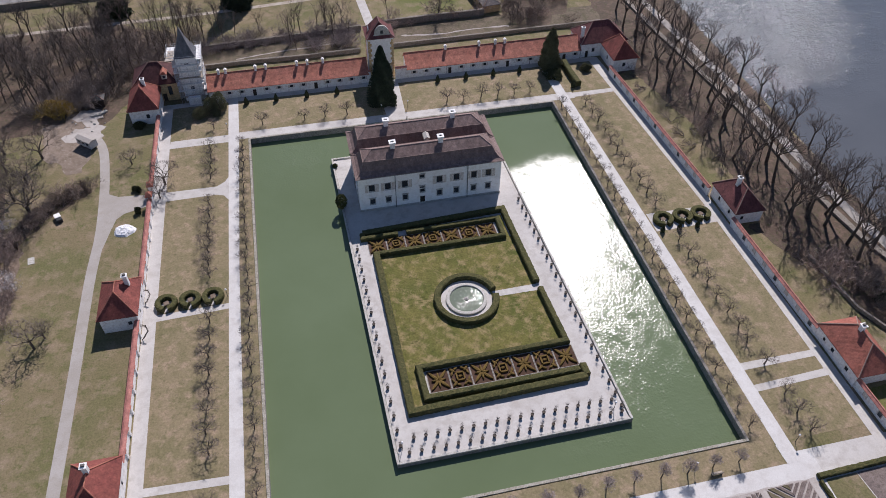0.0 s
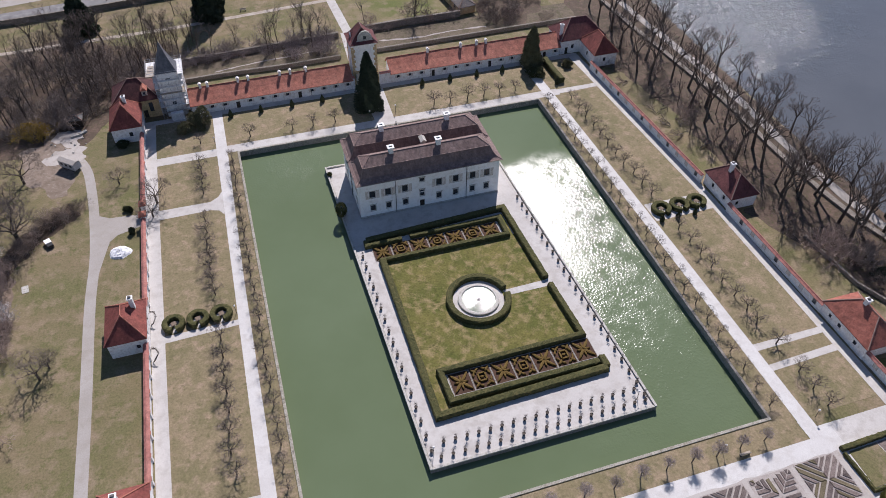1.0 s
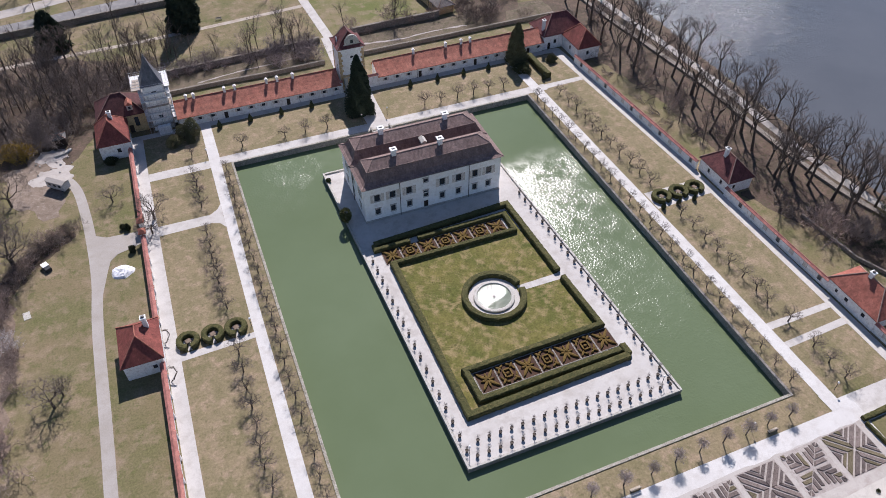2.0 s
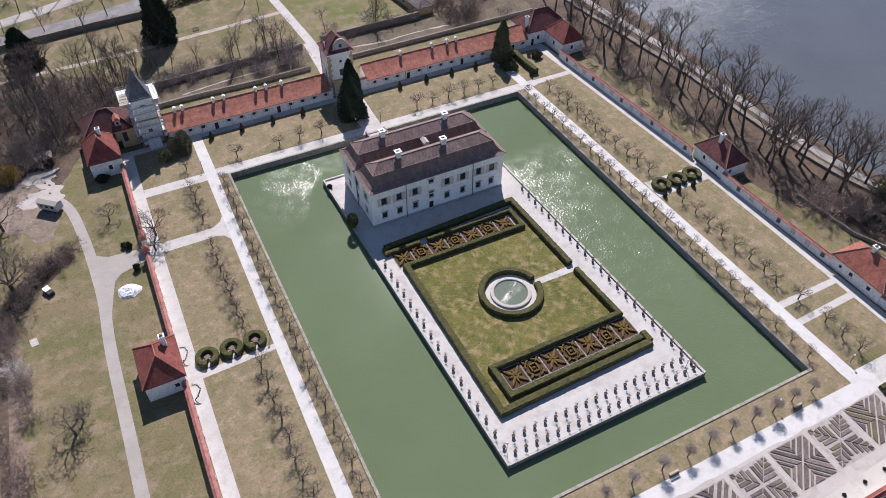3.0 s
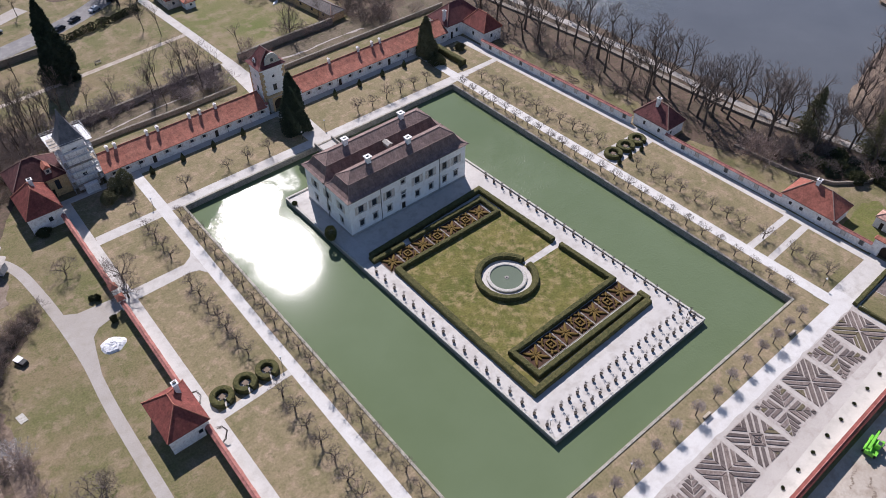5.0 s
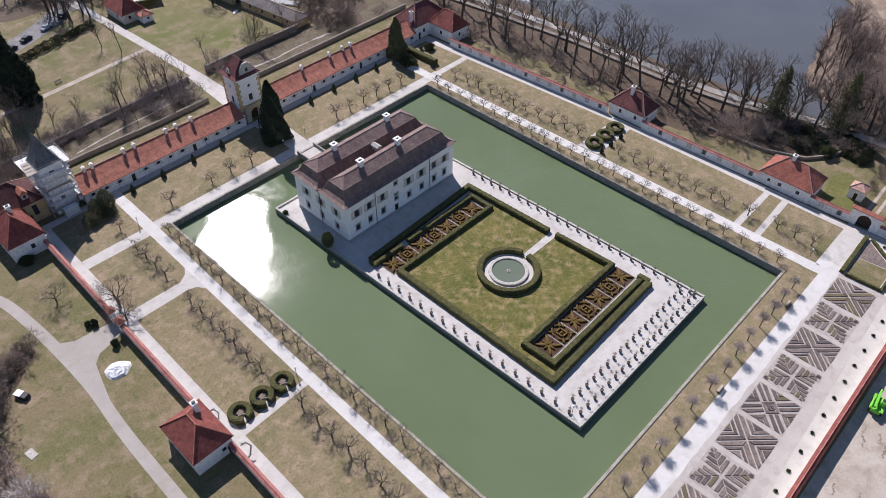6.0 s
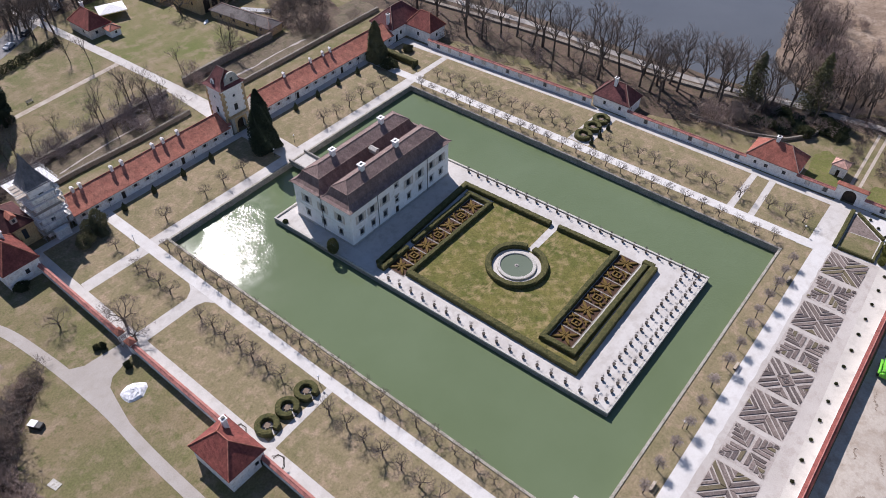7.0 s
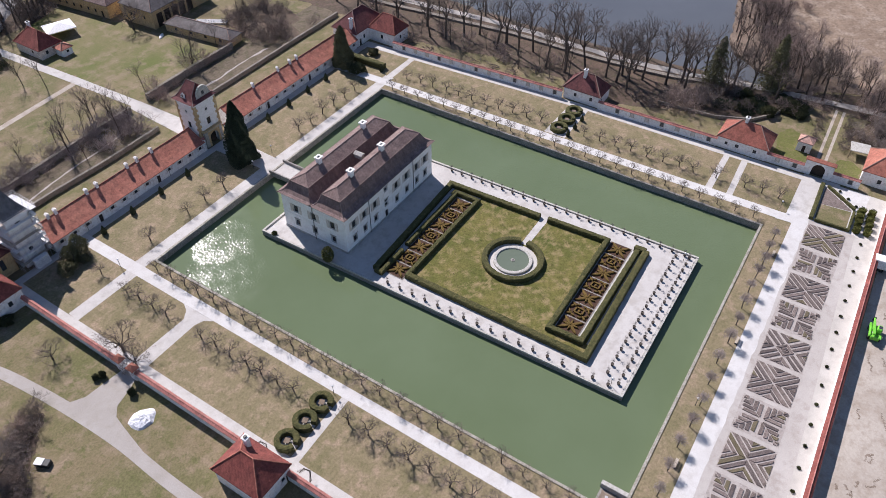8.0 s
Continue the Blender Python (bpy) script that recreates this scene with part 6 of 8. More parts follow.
def tree_maker(kind, seed):
    rng = random.Random(seed)
    wood, twig = Tubes(), Tubes()
    up = Vector((0, 0, 1))
    if kind == "orchard":        # low, wide, crooked crown
        lean = Vector((rng.gauss(0, 0.12), rng.gauss(0, 0.12), 1)).normalized()
        top = lean * rng.uniform(1.25, 1.6)
        wood.add((0, 0, 0), top * 0.5, 0.15, 0.12, 6)
        wood.add(top * 0.5, top, 0.12, 0.11, 6)
        n = rng.randint(5, 6)
        for k in range(n):
            a = 2 * math.pi * (k + rng.uniform(-0.25, 0.25)) / n
            d = Vector((math.cos(a), math.sin(a), rng.uniform(0.6, 1.25))).normalized()
            grow(wood, twig, top, d, rng.uniform(0.85, 1.1), 0.075, 4, rng, 0.48, 0.10, 3, 0.35, 0.70, 0.54, 2, 0.012)
    elif kind == "round":        # small round crown on a clean stem
        h = rng.uniform(1.9, 2.3)
        wood.add((0, 0, 0), (rng.gauss(0, .08), rng.gauss(0, .08), h), 0.11, 0.085, 6)
        for k in range(9):
            a = 2 * math.pi * k / 9
            d = Vector((math.cos(a), math.sin(a), rng.uniform(0.4, 2.2))).normalized()
            grow(wood, twig, Vector((0, 0, h - 0.1)), d, rng.uniform(0.6, 0.85), 0.036, 3, rng, 0.5, 0.06, 4, 0.3, 0.62, 0.56, 2, 0.011)
        for _ in range(420):     # fine shoots that fill the crown
            d = Vector((rng.gauss(0, 1), rng.gauss(0, 1), rng.gauss(0, 0.8))).normalized()
            c = Vector((0, 0, h + 0.75)) + d * 1.05 * rng.random() ** 0.45
            twig.add(c, c + Vector((rng.gauss(0, 0.16), rng.gauss(0, 0.16), rng.uniform(0.05, 0.3))), 0.011, 0.008, 3)
    elif kind == "tall":         # tall riverside tree
        lean = Vector((rng.gauss(0, 0.07), rng.gauss(0, 0.07), 1)).normalized()
        H = rng.uniform(6.5, 9.0)
        wood.add((0, 0, 0), lean * H * 0.5, 0.42, 0.33, 7)
        wood.add(lean * H * 0.5, lean * H, 0.33, 0.26, 7)
        for k in range(4):
            a = 2 * math.pi * (k + rng.uniform(-.3, .3)) / 4
            d = Vector((math.cos(a) * 0.5, math.sin(a) * 0.5, 1.0)).normalized()
            grow(wood, twig, lean * H * rng.uniform(0.75, 1.0), d, rng.uniform(3.0, 4.2), 0.19, 4, rng, 0.36, 0.10, 3, 0.32, 0.70, 0.58, 1, 0.026)
    elif kind == "slim":         # thin young tree
        H = rng.uniform(5, 8)
        lean = Vector((rng.gauss(0, 0.06), rng.gauss(0, 0.06), 1)).normalized()
        wood.add((0, 0, 0), lean * H, 0.14, 0.08, 5)
        for k in range(6):
            a = rng.uniform(0, 6.28)
            d = Vector((math.cos(a) * 0.45, math.sin(a) * 0.45, 1.0)).normalized()
            grow(wood, twig, lean * H * rng.uniform(0.4, 1.0), d, rng.uniform(1.8, 2.6), 0.06, 3, rng, 0.33, 0.1, 3, 0.3, 0.68, 0.55, 1, 0.016)
    elif kind == "spread":       # broad garden tree
        H = rng.uniform(1.6, 2.2)
        wood.add((0, 0, 0), (0, 0, H), 0.26, 0.22, 7)
        for k in range(6):
            a = 2 * math.pi * (k + rng.uniform(-.3, .3)) / 6
            d = Vector((math.cos(a), math.sin(a), rng.uniform(0.5, 1.2))).normalized()
            grow(wood, twig, Vector((0, 0, H)), d, rng.uniform(1.7, 2.2), 0.11, 5, rng, 0.48, 0.12, 3, 0.3, 0.68, 0.53, 3, 0.013)
    elif kind == "bush":         # many-stemmed thicket
        for k in range(11):
            a = rng.uniform(0, 6.28)
            d = Vector((math.cos(a) * 0.6, math.sin(a) * 0.6, rng.uniform(0.5, 1.3))).normalized()
            p = Vector((rng.gauss(0, 0.6), rng.gauss(0, 0.6), 0))
            grow(wood, twig, p, d, rng.uniform(0.9, 1.4), 0.04, 3, rng, 0.45, 0.1, 3, 0.35, 0.7, 0.6, 3, 0.016)
    return wood, twig


PROTO = {}
LABELS = {
    "orchard": ("fruit_tree", "low leafless fruit tree with a wide crooked crown", "tree"),
    "round": ("round_tree", "small leafless tree with a round crown on the grass strip", "tree"),
    "tall": ("tall_tree", "tall bare riverside tree with dark trunk", "tree"),
    "slim": ("young_tree", "slim bare young tree", "tree"),
    "spread": ("broad_tree", "broad bare garden tree", "tree"),
    "bush": ("shrub", "bare brown many-stemmed shrub", "shrub"),
}


def plant(kind, x, y, rng, scale=1.0, group="", twigs=None, variants=4, z=0.0, squash=1.0):
    key = (kind, rng.randrange(variants), twigs.name if twigs else "")
    m = pose(x, y, z, 0, 0, rng.uniform(0, 360))
    s = scale * rng.uniform(0.88, 1.12)
    if key not in PROTO:
        wood, twig = tree_maker(kind, hash_of(key))
        nm, lab, cat = LABELS[kind]
        t = thing(nm, x, y, z, lab, cat, group)
        if wood.v:
            wood.put("trunk", M_BARK, t)
        twig.put("crown", twigs or M_TWIG, t)
        PROTO[key] = t
    else:
        t = copy_thing(PROTO[key], m)
        if group:
            t["group"] = group
    t.matrix_basis = m @ Matrix.Diagonal((s, s, s * squash, 1))
    return t


class Thicket:
    """Bare shrubs that grow into one another, joined into one mesh."""

    def __init__(self):
        self.seeds = [tree_maker("bush", 60 + k) for k in range(4)]
        self.rows = []

    def add(self, x, y, scale, rng):
        self.rows.append((x, y, scale * rng.uniform(0.88, 1.12), rng.uniform(0, 6.28), rng.randrange(4)))

    def put(self, name, label, material):
        tb = Tubes()
        for x, y, s, a, k in self.rows:
            c, d = math.cos(a) * s, math.sin(a) * s
            for src in self.seeds[k]:
                i = len(tb.v)
                tb.v += [(x + u * c - v * d, y + u * d + v * c, w * s) for u, v, w in src.v]
                tb.f += [tuple(q + i for q in f) for f in src.f]
        return tagged(tb.put(name, material), label, "thicket", kind="stuff")


def hash_of(key):
    return sum(ord(c) * (i + 3) for i, c in enumerate(key[0] + key[2])) + key[1] * 101


rng = random.Random(77)
# rows of fruit trees
for i in range(25):
    plant("orchard", -45.3 + rng.uniform(-.2, .2), 64.8 - i * 4.35, rng, 0.9, "fruit trees along the west moat")
for y in [65.0, 60.9, 56.8, 52.8, 42.4, 38.3, 34.2, 30.1, 26.0, 22.0, 18.0, 5.0, 0.6, -3.8, -8.2, -12.6, -17.0, -21.4, -25.8, -36.0, -40.4]:
    plant("orchard", -53.6 + rng.uniform(-.3, .3), y, rng, 1.14, "fruit trees on the west lawn", squash=0.9)
for i in range(25):
    plant("orchard", 43.9 + rng.uniform(-.2, .2), 64.6 - i * 4.4, rng, 0.88, "fruit trees along the east moat")
for y in [64.4, 59.6, 55.2, 50.8, 46.4, 42.0, 37.6, 33.2, 28.8, 24.4, 20.2, 7.0, 2.6, -1.8, -6.2, -10.6, -15.0, -19.4, -23.2, -28.8, -36.0, -40.2, -44.2]:
    plant("orchard", 51.0 + (64.0 - y) * 0.028 + rng.uniform(-.3, .3), y, rng, 1.08, "fruit trees on the east lawn", squash=0.9)
for x in (-39.5, -28.0, -22.4, -16.2, 12.4, 17.4, 22.4, 27.4, 32.4, 37.2):
    plant("orchard", x, 73.6 + rng.uniform(-.2, .2), rng, 1.1, "fruit trees on the north lawn")
plant("orchard", -52.6, 74.2, rng, 1.0, "fruit trees on the west lawn")
for x in (38.4, 33.4, 28.4, 23.6, 18.6, 13.4, 8.2, 2.6, -3.6, -9.4, -15.0, -20.4, -25.6, -31.0, -36.4, -41.8, -47.0, -52.4):
    plant("round", x, -47.2 + rng.uniform(-.3, .3), rng, 1.1, "round trees along the south moat", twigs=M_MAUVE)
plant("spread", -64.4, 52.6, rng, 1.12)
plant("spread", -65.4, 47.6, rng, 0.8)
plant("spread", -73.2, 62.8, rng, 0.75)
plant("spread", -87.6, 5.6, rng, 0.95)
plant("spread", -86.0, 8.0, rng, 0.7)


# ---- evergreens ----
def conifer(name, x, y, h, r, label, clumps, power=0.85, base=0.3, size=0.5, needles=None, dense=True):
    t = thing(name, x, y, 0.0, label, "tree")
    rng = random.Random(round(x * 5 + y))
    tb = Tubes()
    tb.add((0, 0, 0), (0, 0, h * 0.95), 0.3, 0.05, 7)
    tb.put("trunk", M_BARK, t)
    cr = Tubes()
    ph = rng.uniform(0, 6)
    for _ in range(clumps):
        u = rng.random() ** 1.25
        z = base + u * (h - base)
        a = rng.uniform(0, 6.28)
        rr = r * (1 - u) ** power * (0.86 + 0.16 * math.sin(3 * a + ph + u * 9) + 0.1 * math.sin(7 * a + u * 23)) * (0.5 + 0.5 * min(1, (u + 0.05) / 0.12))
        rr *= rng.uniform(0.72, 1.04) if dense else (1.12 - 0.5 * ((u * 8 + 0.15 * math.sin(2 * a + ph)) % 1)) * math.sqrt(rng.random())
        cr.clump((rr * math.cos(a), rr * math.sin(a), z - 0.15 * rr), size * rng.uniform(0.6, 1.3), rng)
    bm = bmesh.new()
    n = 14
    rows = []
    for k in range(13):
        u = k / 12
        rr = r * 0.74 * (1 - u) ** power * (0.5 + 0.5 * min(1, (u + 0.05) / 0.12)) + 0.02
        rows.append([bm.verts.new((rr * math.cos(2 * math.pi * i / n) * rng.uniform(.85, 1.1), rr * math.sin(2 * math.pi * i / n) * rng.uniform(.85, 1.1), base + u * (h - base) * 0.98)) for i in range(n)])
    for a, b in zip(rows, rows[1:]):
        for i in range(n):
            bm.faces.new((a[i], a[(i + 1) % n], b[(i + 1) % n], b[i]))
    if dense:
        part("crown", bm, needles or M_NEEDLE, t)
    else:
        bm.free()
    cr.put("needles", needles or M_NEEDLE, t)


conifer("spruce", -5.4, 77.2, 17.8, 4.5, "tall dark narrow spruce beside the bridge path", 12000, 0.62, 0.3, 0.3)
conifer("spruce", 46.8, 85.3, 13.0, 3.8, "dark olive spruce at the end of the low house", 5200, 0.62, 0.3, 0.36, M_FIR)
conifer("spruce", -44.6, 145.0, 24.0, 6.2, "very tall dark conifer in the park", 5600, 0.75, 0.4, 0.7)
conifer("spruce", 97.6, -14.0, 15.5, 5.4, "ragged green spruce by the river road", 3000, 0.7, 0.8, 0.3, M_FIR, False)
conifer("spruce", 104.0, -29.2, 17.5, 6.0, "dark green spruce by the river road", 3600, 0.7, 0.8, 0.3, M_FIR, False)
conifer("spruce", -84.7, 147.5, 12.0, 5.6, "broad dark evergreen tree beside the street", 2600, 0.45, 0.5, 0.7)


def evergreen_bush(x, y, rx, h, label, n=900, name="evergreen_shrub", leaf=None):
    t = thing(name, x, y, 0.0, label, "shrub")
    rng = random.Random(round(x * 13 + y * 3))
    cr = Tubes()
    ph = [rng.uniform(0, 6) for _ in range(3)]
    for _ in range(n):
        a, u = rng.uniform(0, 6.28), rng.random()
        k = math.sqrt(max(0, 1 - (u * 2 - 0.9) ** 2 / 1.25)) * (1 + 0.22 * math.sin(3 * a + ph[0] + 4 * u) + 0.15 * math.sin(6 * a + ph[1]))
        rr = rx * k * rng.uniform(0.7, 1.0)
        cr.clump((rr * math.cos(a), rr * math.sin(a), u * h), 0.2 * rng.uniform(0.6, 1.3), rng)
    cr.put("leaves", leaf or M_EVERGREEN, t)
    tb = Tubes()
    for k in range(5):
        a = rng.uniform(0, 6.28)
        tb.add((0, 0, 0), (rx * 0.6 * math.cos(a), rx * 0.6 * math.sin(a), h * 0.75), 0.12, 0.04, 5)
    tb.put("stem", M_BARK, t)


for x, y, r, h in ((-50.8, 83.4, 1.9, 5.4), (-53.4, 82.8, 1.7, 4.4), (-56.2, 80.8, 2.0, 2.6), (-51.8, 80.4, 1.1, 1.9), (57.2, 81.4, 1.5, 2.0), (-70.6, 51.2, 0.6, 1.6), (-70.2, 43.2, 0.65, 1.7), (-71.6, 51.9, 0.55, 1.3),
                   (46.3, 79.6, 2.6, 2.4), (-72.4, 79.2, 1.6, 1.4), (89.8, -32.4, 2.0, 2.8), (96.0, -24.0, 2.2, 2.4), (94.5, -36.5, 2.4, 2.0), (97.5, -36.0, 2.6, 2.4), (93.8, -40.0, 2.0, 1.6), (97.0, -39.5, 2.2, 1.8), (92.0, -26.5, 1.9, 2.2), (88.5, -24.0, 1.6, 1.8)):
    evergreen_bush(x, y, r, h, "dark evergreen shrub with dense leaves", int(900 * r), leaf=M_FIR if y > 80 else None)
for x, y, r, h in ((-94.6, 88.6, 2.6, 5.2), (-92.4, 90.0, 1.9, 4.0), (-96.6, 90.4, 2.0, 4.4)):
    evergreen_bush(x, y, r, h, "loose shrub covered in yellow spring buds", int(150 * r), "yellow_shrub", M_YELLOW)

# ---- beyond the walls: river bank, woods, park, road and yard ----
rng = random.Random(501)
structure("woodland_floor", slab(ragged([(68.9, -36), (70, 8), (74, 9), (76, 22), (68, 24), (66, 60), (65.6, 78), (73, 80), (74, 130), (84, 200), (106, 200), (103.2, 110), (101.6, 60), (101.6, 20), (103.4, -10), (105.6, -34), (96, -40), (80, -22)], 11), -1.6, 0.02), M_LITTER, "brown leaf litter under riverside trees", "woodland floor")
structure("grass_bank_east", slab([(68.4, -23), (67.8, 8), (70.5, 8), (76, -4), (82, -14), (80, -22)], -0.04, 0.03), M_GRASS, "grass verge outside the wall", "grass verge")
structure("grass_bank_north_east", slab(ragged([(67.4, 22.4), (64.9, 76), (70.5, 79), (76.0, 52), (76.0, 24)], 41, 0.5), -0.04, 0.03), M_GRASS, "grass verge outside the wall", "grass verge")
structure("river_road", ribbon(smooth_line([(90, 190), (91, 150), (93.2, 108), (96.2, 72), (97.4, 45), (97.0, 20), (98.8, -2), (102.8, -22), (106.4, -48), (108.6, -75), (111, -130)]), 2.6, -0.2, 0.06, rng=rng, wobble=0.25), M_ROAD, "pale track along the river bank", "road")
structure("river_ditch_wall", ribbon(smooth_line([(85.6, 150), (87.4, 105), (90.6, 72), (92.6, 48), (92.4, 24), (94.2, 2), (97.0, -12)]), 1.5, -0.1, 0.7, rng=rng, wobble=0.12), M_OLDWALL, "low dark old wall along the bank", "old wall")
SHORE = smooth_line([(104.5, -33), (110, -32), (114, -24), (119, -16), (127, -11), (140, -8), (152, -5.5), (164, -3.5), (174, -3.5), (182, -2.5), (188, 6), (193, 13), (205, 20), (240, 40), (420, 90)], 4)


def jagged(line, amp, drop):
    """A shore line with an uneven edge, moved inland by drop."""
    rg = random.Random(round(amp * 10 + drop))
    out = []
    for a, b in zip(line, line[1:]):
        n = max(1, int(math.dist(a, b) / 1.5))
        out += [(a[0] + (b[0] - a[0]) * k / n + rg.uniform(-amp, amp), a[1] + (b[1] - a[1]) * k / n + rg.uniform(-amp, amp) - drop) for k in range(n)]
    return out + [line[-1]]


structure("marsh", slab(jagged(SHORE, 0.5, 0.0) + [(420, -300), (125, -300), (125, -90), (119, -62), (112, -44)], -3.0, 0.06), M_MARSHBANK, "brown reed bank of the marsh", "bank")
structure("marsh_meadow", slab(ragged([(118, -46), (124, -36), (134, -29), (148, -25), (162, -21), (184, -10), (204, 8), (240, 22), (415, 74), (415, -295), (128, -295), (128, -90), (122, -62)], 23, 1.3, 3.0), -0.1, 0.075), M_MARSH, "pale dry marsh grass beyond the river", "marsh")
structure("woodland_floor_south", slab(ragged([(102.5, -36), (111, -43.5), (118, -61), (119, -80), (104, -76), (102, -54), (100.5, -45)], 19), -0.05, 0.024), M_LITTER, "brown leaf litter beside the river track", "woodland floor")
structure("thicket_floor_south", slab(blob_outline(95, -60.0, 8.5, 6, random.Random(29), 36, 0.25), -0.05, 0.02), M_LITTER, "brown floor beside the shelter", "ground")
structure("meadow_wall_east", ribbon([(79.0, -4), (80.4, -20), (84.2, -29), (90, -33.5), (97, -36)], 0.5, -0.05, 0.9), M_OLDWALL, "low grey garden wall in the undergrowth", "old wall")

RIVERSIDE = [(81.4, 50.8), (79.7, 32.3), (80.1, 26.1), (84.1, 14.4), (83.3, 10.7), (86.2, 8.0), (88.7, 4.6), (90.0, -2.2), (77.6, 86.4), (76.6, 72.9), (78.2, 68.0), (82.0, 77.6), (87.8, 10.6), (79.5, 6.0),
             (84.6, 92.0), (80.0, 97.0), (86.5, 60.0), (82.6, 63.5), (86.0, 40.0), (85.0, 21.5), (90.8, 16.5), (87.4, 29.0), (91.2, 8.2), (93.0, -6.0), (88.0, -8.5), (81.5, 43.0), (89.0, 82.0), (78.5, 104.0), (85.0, 108.0), (80.5, 115.0)]
BANKSIDE = [(101.4, 32.0), (100.0, 25.0), (102.2, -3.6), (104.6, -16.8), (101.5, 8.0), (100.5, 16.0), (100.8, 40.0), (99.8, 48.0), (100.6, 56.0), (99.0, 65.0), (98.4, 73.0), (97.6, 83.0), (96.4, 93.0), (95.4, 103.0), (94.4, 115.0), (102.6, 2.0), (103.4, -10.0)]
for x, y in RIVERSIDE:
    plant("tall", x, y, rng, rng.uniform(0.85, 1.08), "bare trees along the river", variants=6)
for x, y in BANKSIDE:
    plant("tall", x, y, rng, rng.uniform(0.65, 0.9), "bare trees along the river", variants=6, z=-0.35)
for i in range(16):
    y = rng.uniform(-14, 118)
    plant("slim", rng.uniform(74.0, 91.5), y, rng, rng.uniform(0.65, 1.15), "young trees along the river", variants=4)


def broken_trunk(x, y):
    """A pollarded trunk with two broken stubs."""
    t = thing("broken_tree", x, y, 0.0, "dead pollarded trunk with broken stub limbs", "tree")
    tb = Tubes()
    tb.add((0, 0, 0), (0.2, 0.1, 5.5), 0.55, 0.42, 8)
    tb.add((0.2, 0.1, 5.3), (0.9, -0.3, 8.2), 0.34, 0.24, 7)
    tb.add((0.2, 0.1, 5.0), (-1.0, 0.6, 7.6), 0.28, 0.2, 7)
    tb.put("trunk", M_BARK, t)


broken_trunk(86.2, 49.8)


def fallen_branch(x, y, turn, k):
    """A felled crown lying on the grass."""
    rg = random.Random(k)
    t = thing("fallen_branch", x, y, 0.1, "felled bare branches lying on the grass", "branch", "felled branches on the verge", turn)
    twig = Tubes()
    for q in range(5):
        wood = Tubes()
        grow(wood, twig, Vector((0, 0, 0.3)), Vector((1, rg.uniform(-0.8, 0.8), rg.uniform(0.02, 0.3))).normalized(), rg.uniform(1.6, 2.6), 0.09, 3, rg, 0.42, -0.05, 3, 0.3, 0.7, 0.55, 2, 0.02)
        wood.put("limb", M_BARK, t)
    twig.put("crown", M_TWIG, t)


for k, (x, y, a) in enumerate(((71.5, 44.0, 120), (73.0, 40.0, 200), (70.6, 50.5, 60), (74.5, 47.0, 300), (72.5, 58.0, 20), (69.5, 74.0, 80), (71.0, 68.0, 180), (76.0, 2.0, 40), (79.0, 0.0, 200), (76.5, -6.0, 120), (74.0, 33.0, 10), (82.0, -3.0, 250))):
    fallen_branch(x, y, a, 300 + k)
for i in range(34):
    plant("slim", rng.uniform(108, 136), rng.uniform(-84, -31), rng, rng.uniform(0.7, 1.15), "bare trees in the marsh", twigs=M_BRUSH, variants=4)
for i in range(30):
    x = rng.uniform(112, 165)
    plant("slim", x, -30 + (x - 112) * 0.42 - abs(rng.gauss(0, 7)), rng, rng.uniform(0.7, 1.15), "bare trees in the marsh", twigs=M_BRUSH, variants=4)
rb = random.Random(811)
for x, y, s in ((103.6, -19.0, 0.8), (106.0, -24.0, 0.85), (99.0, -19.5, 0.8), (98.0, -8.0, 0.85), (93.0, -19.0, 0.8), (107.8, -29.0, 0.8), (97.0, -32.0, 0.8), (100.6, -24.5, 0.9)):
    plant("tall", x, y, rb, s, "bare trees along the river", variants=6)
bank_brush = Thicket()
for i in range(11):
    x = rb.uniform(84, 98)
    bank_brush.add(x, -14 - (x - 86) * 0.75 + rb.gauss(0, 4), rb.uniform(1.0, 1.7), rb)
bank_brush.put("bank_undergrowth", "dense bare brown undergrowth behind the wall", M_UNDER)
marsh_brush = Thicket()
for i in range(70):
    x = rng.uniform(107, 172)
    marsh_brush.add(x, -30 + (x - 108) * 0.42 - abs(rng.gauss(0, 10)), rng.uniform(0.7, 1.5), rng)
for x, y in ((106, -31.5), (110, -30), (113, -26), (116, -21), (119, -17), (123, -14), (128, -12.5), (134, -10.5), (140, -9.5), (146, -8.5), (152, -7), (109, -36), (113, -33), (118, -27), (108, -48), (112, -54), (107, -58), (114, -62), (110, -68)):
    plant("tall", x, y, rng, rng.uniform(0.62, 0.85), "bare trees along the marsh edge", twigs=M_BRUSH, variants=3)
for i in range(18):
    marsh_brush.add(rng.uniform(103, 118), rng.uniform(-72, -42), rng.uniform(0.8, 1.5), rng)
marsh_brush.rows = [q for k, q in enumerate(marsh_brush.rows) if k % 5]
marsh_brush.put("marsh_brushwood", "pale reddish brushwood along the marsh edge", M_BRUSH)
structure("fresh_grass_east", slab(ragged([(76.4, -38), (83, -37), (87, -40), (84, -46.2), (69.4, -46.4), (69.2, -38.4)], 87, 0.5), -0.04, 0.035), M_FRESH, "fresh green grass beside the gate track", "lawn")
structure("fresh_grass_verge", slab(smooth_line([(69.6, 4), (72.5, 5.5), (74, -2), (76.5, -12), (78, -19), (77.5, -23.2)], 4) + [(69.8, -23.4)], -0.04, 0.036), M_GRASS, "greening grass verge outside the wall", "grass verge")
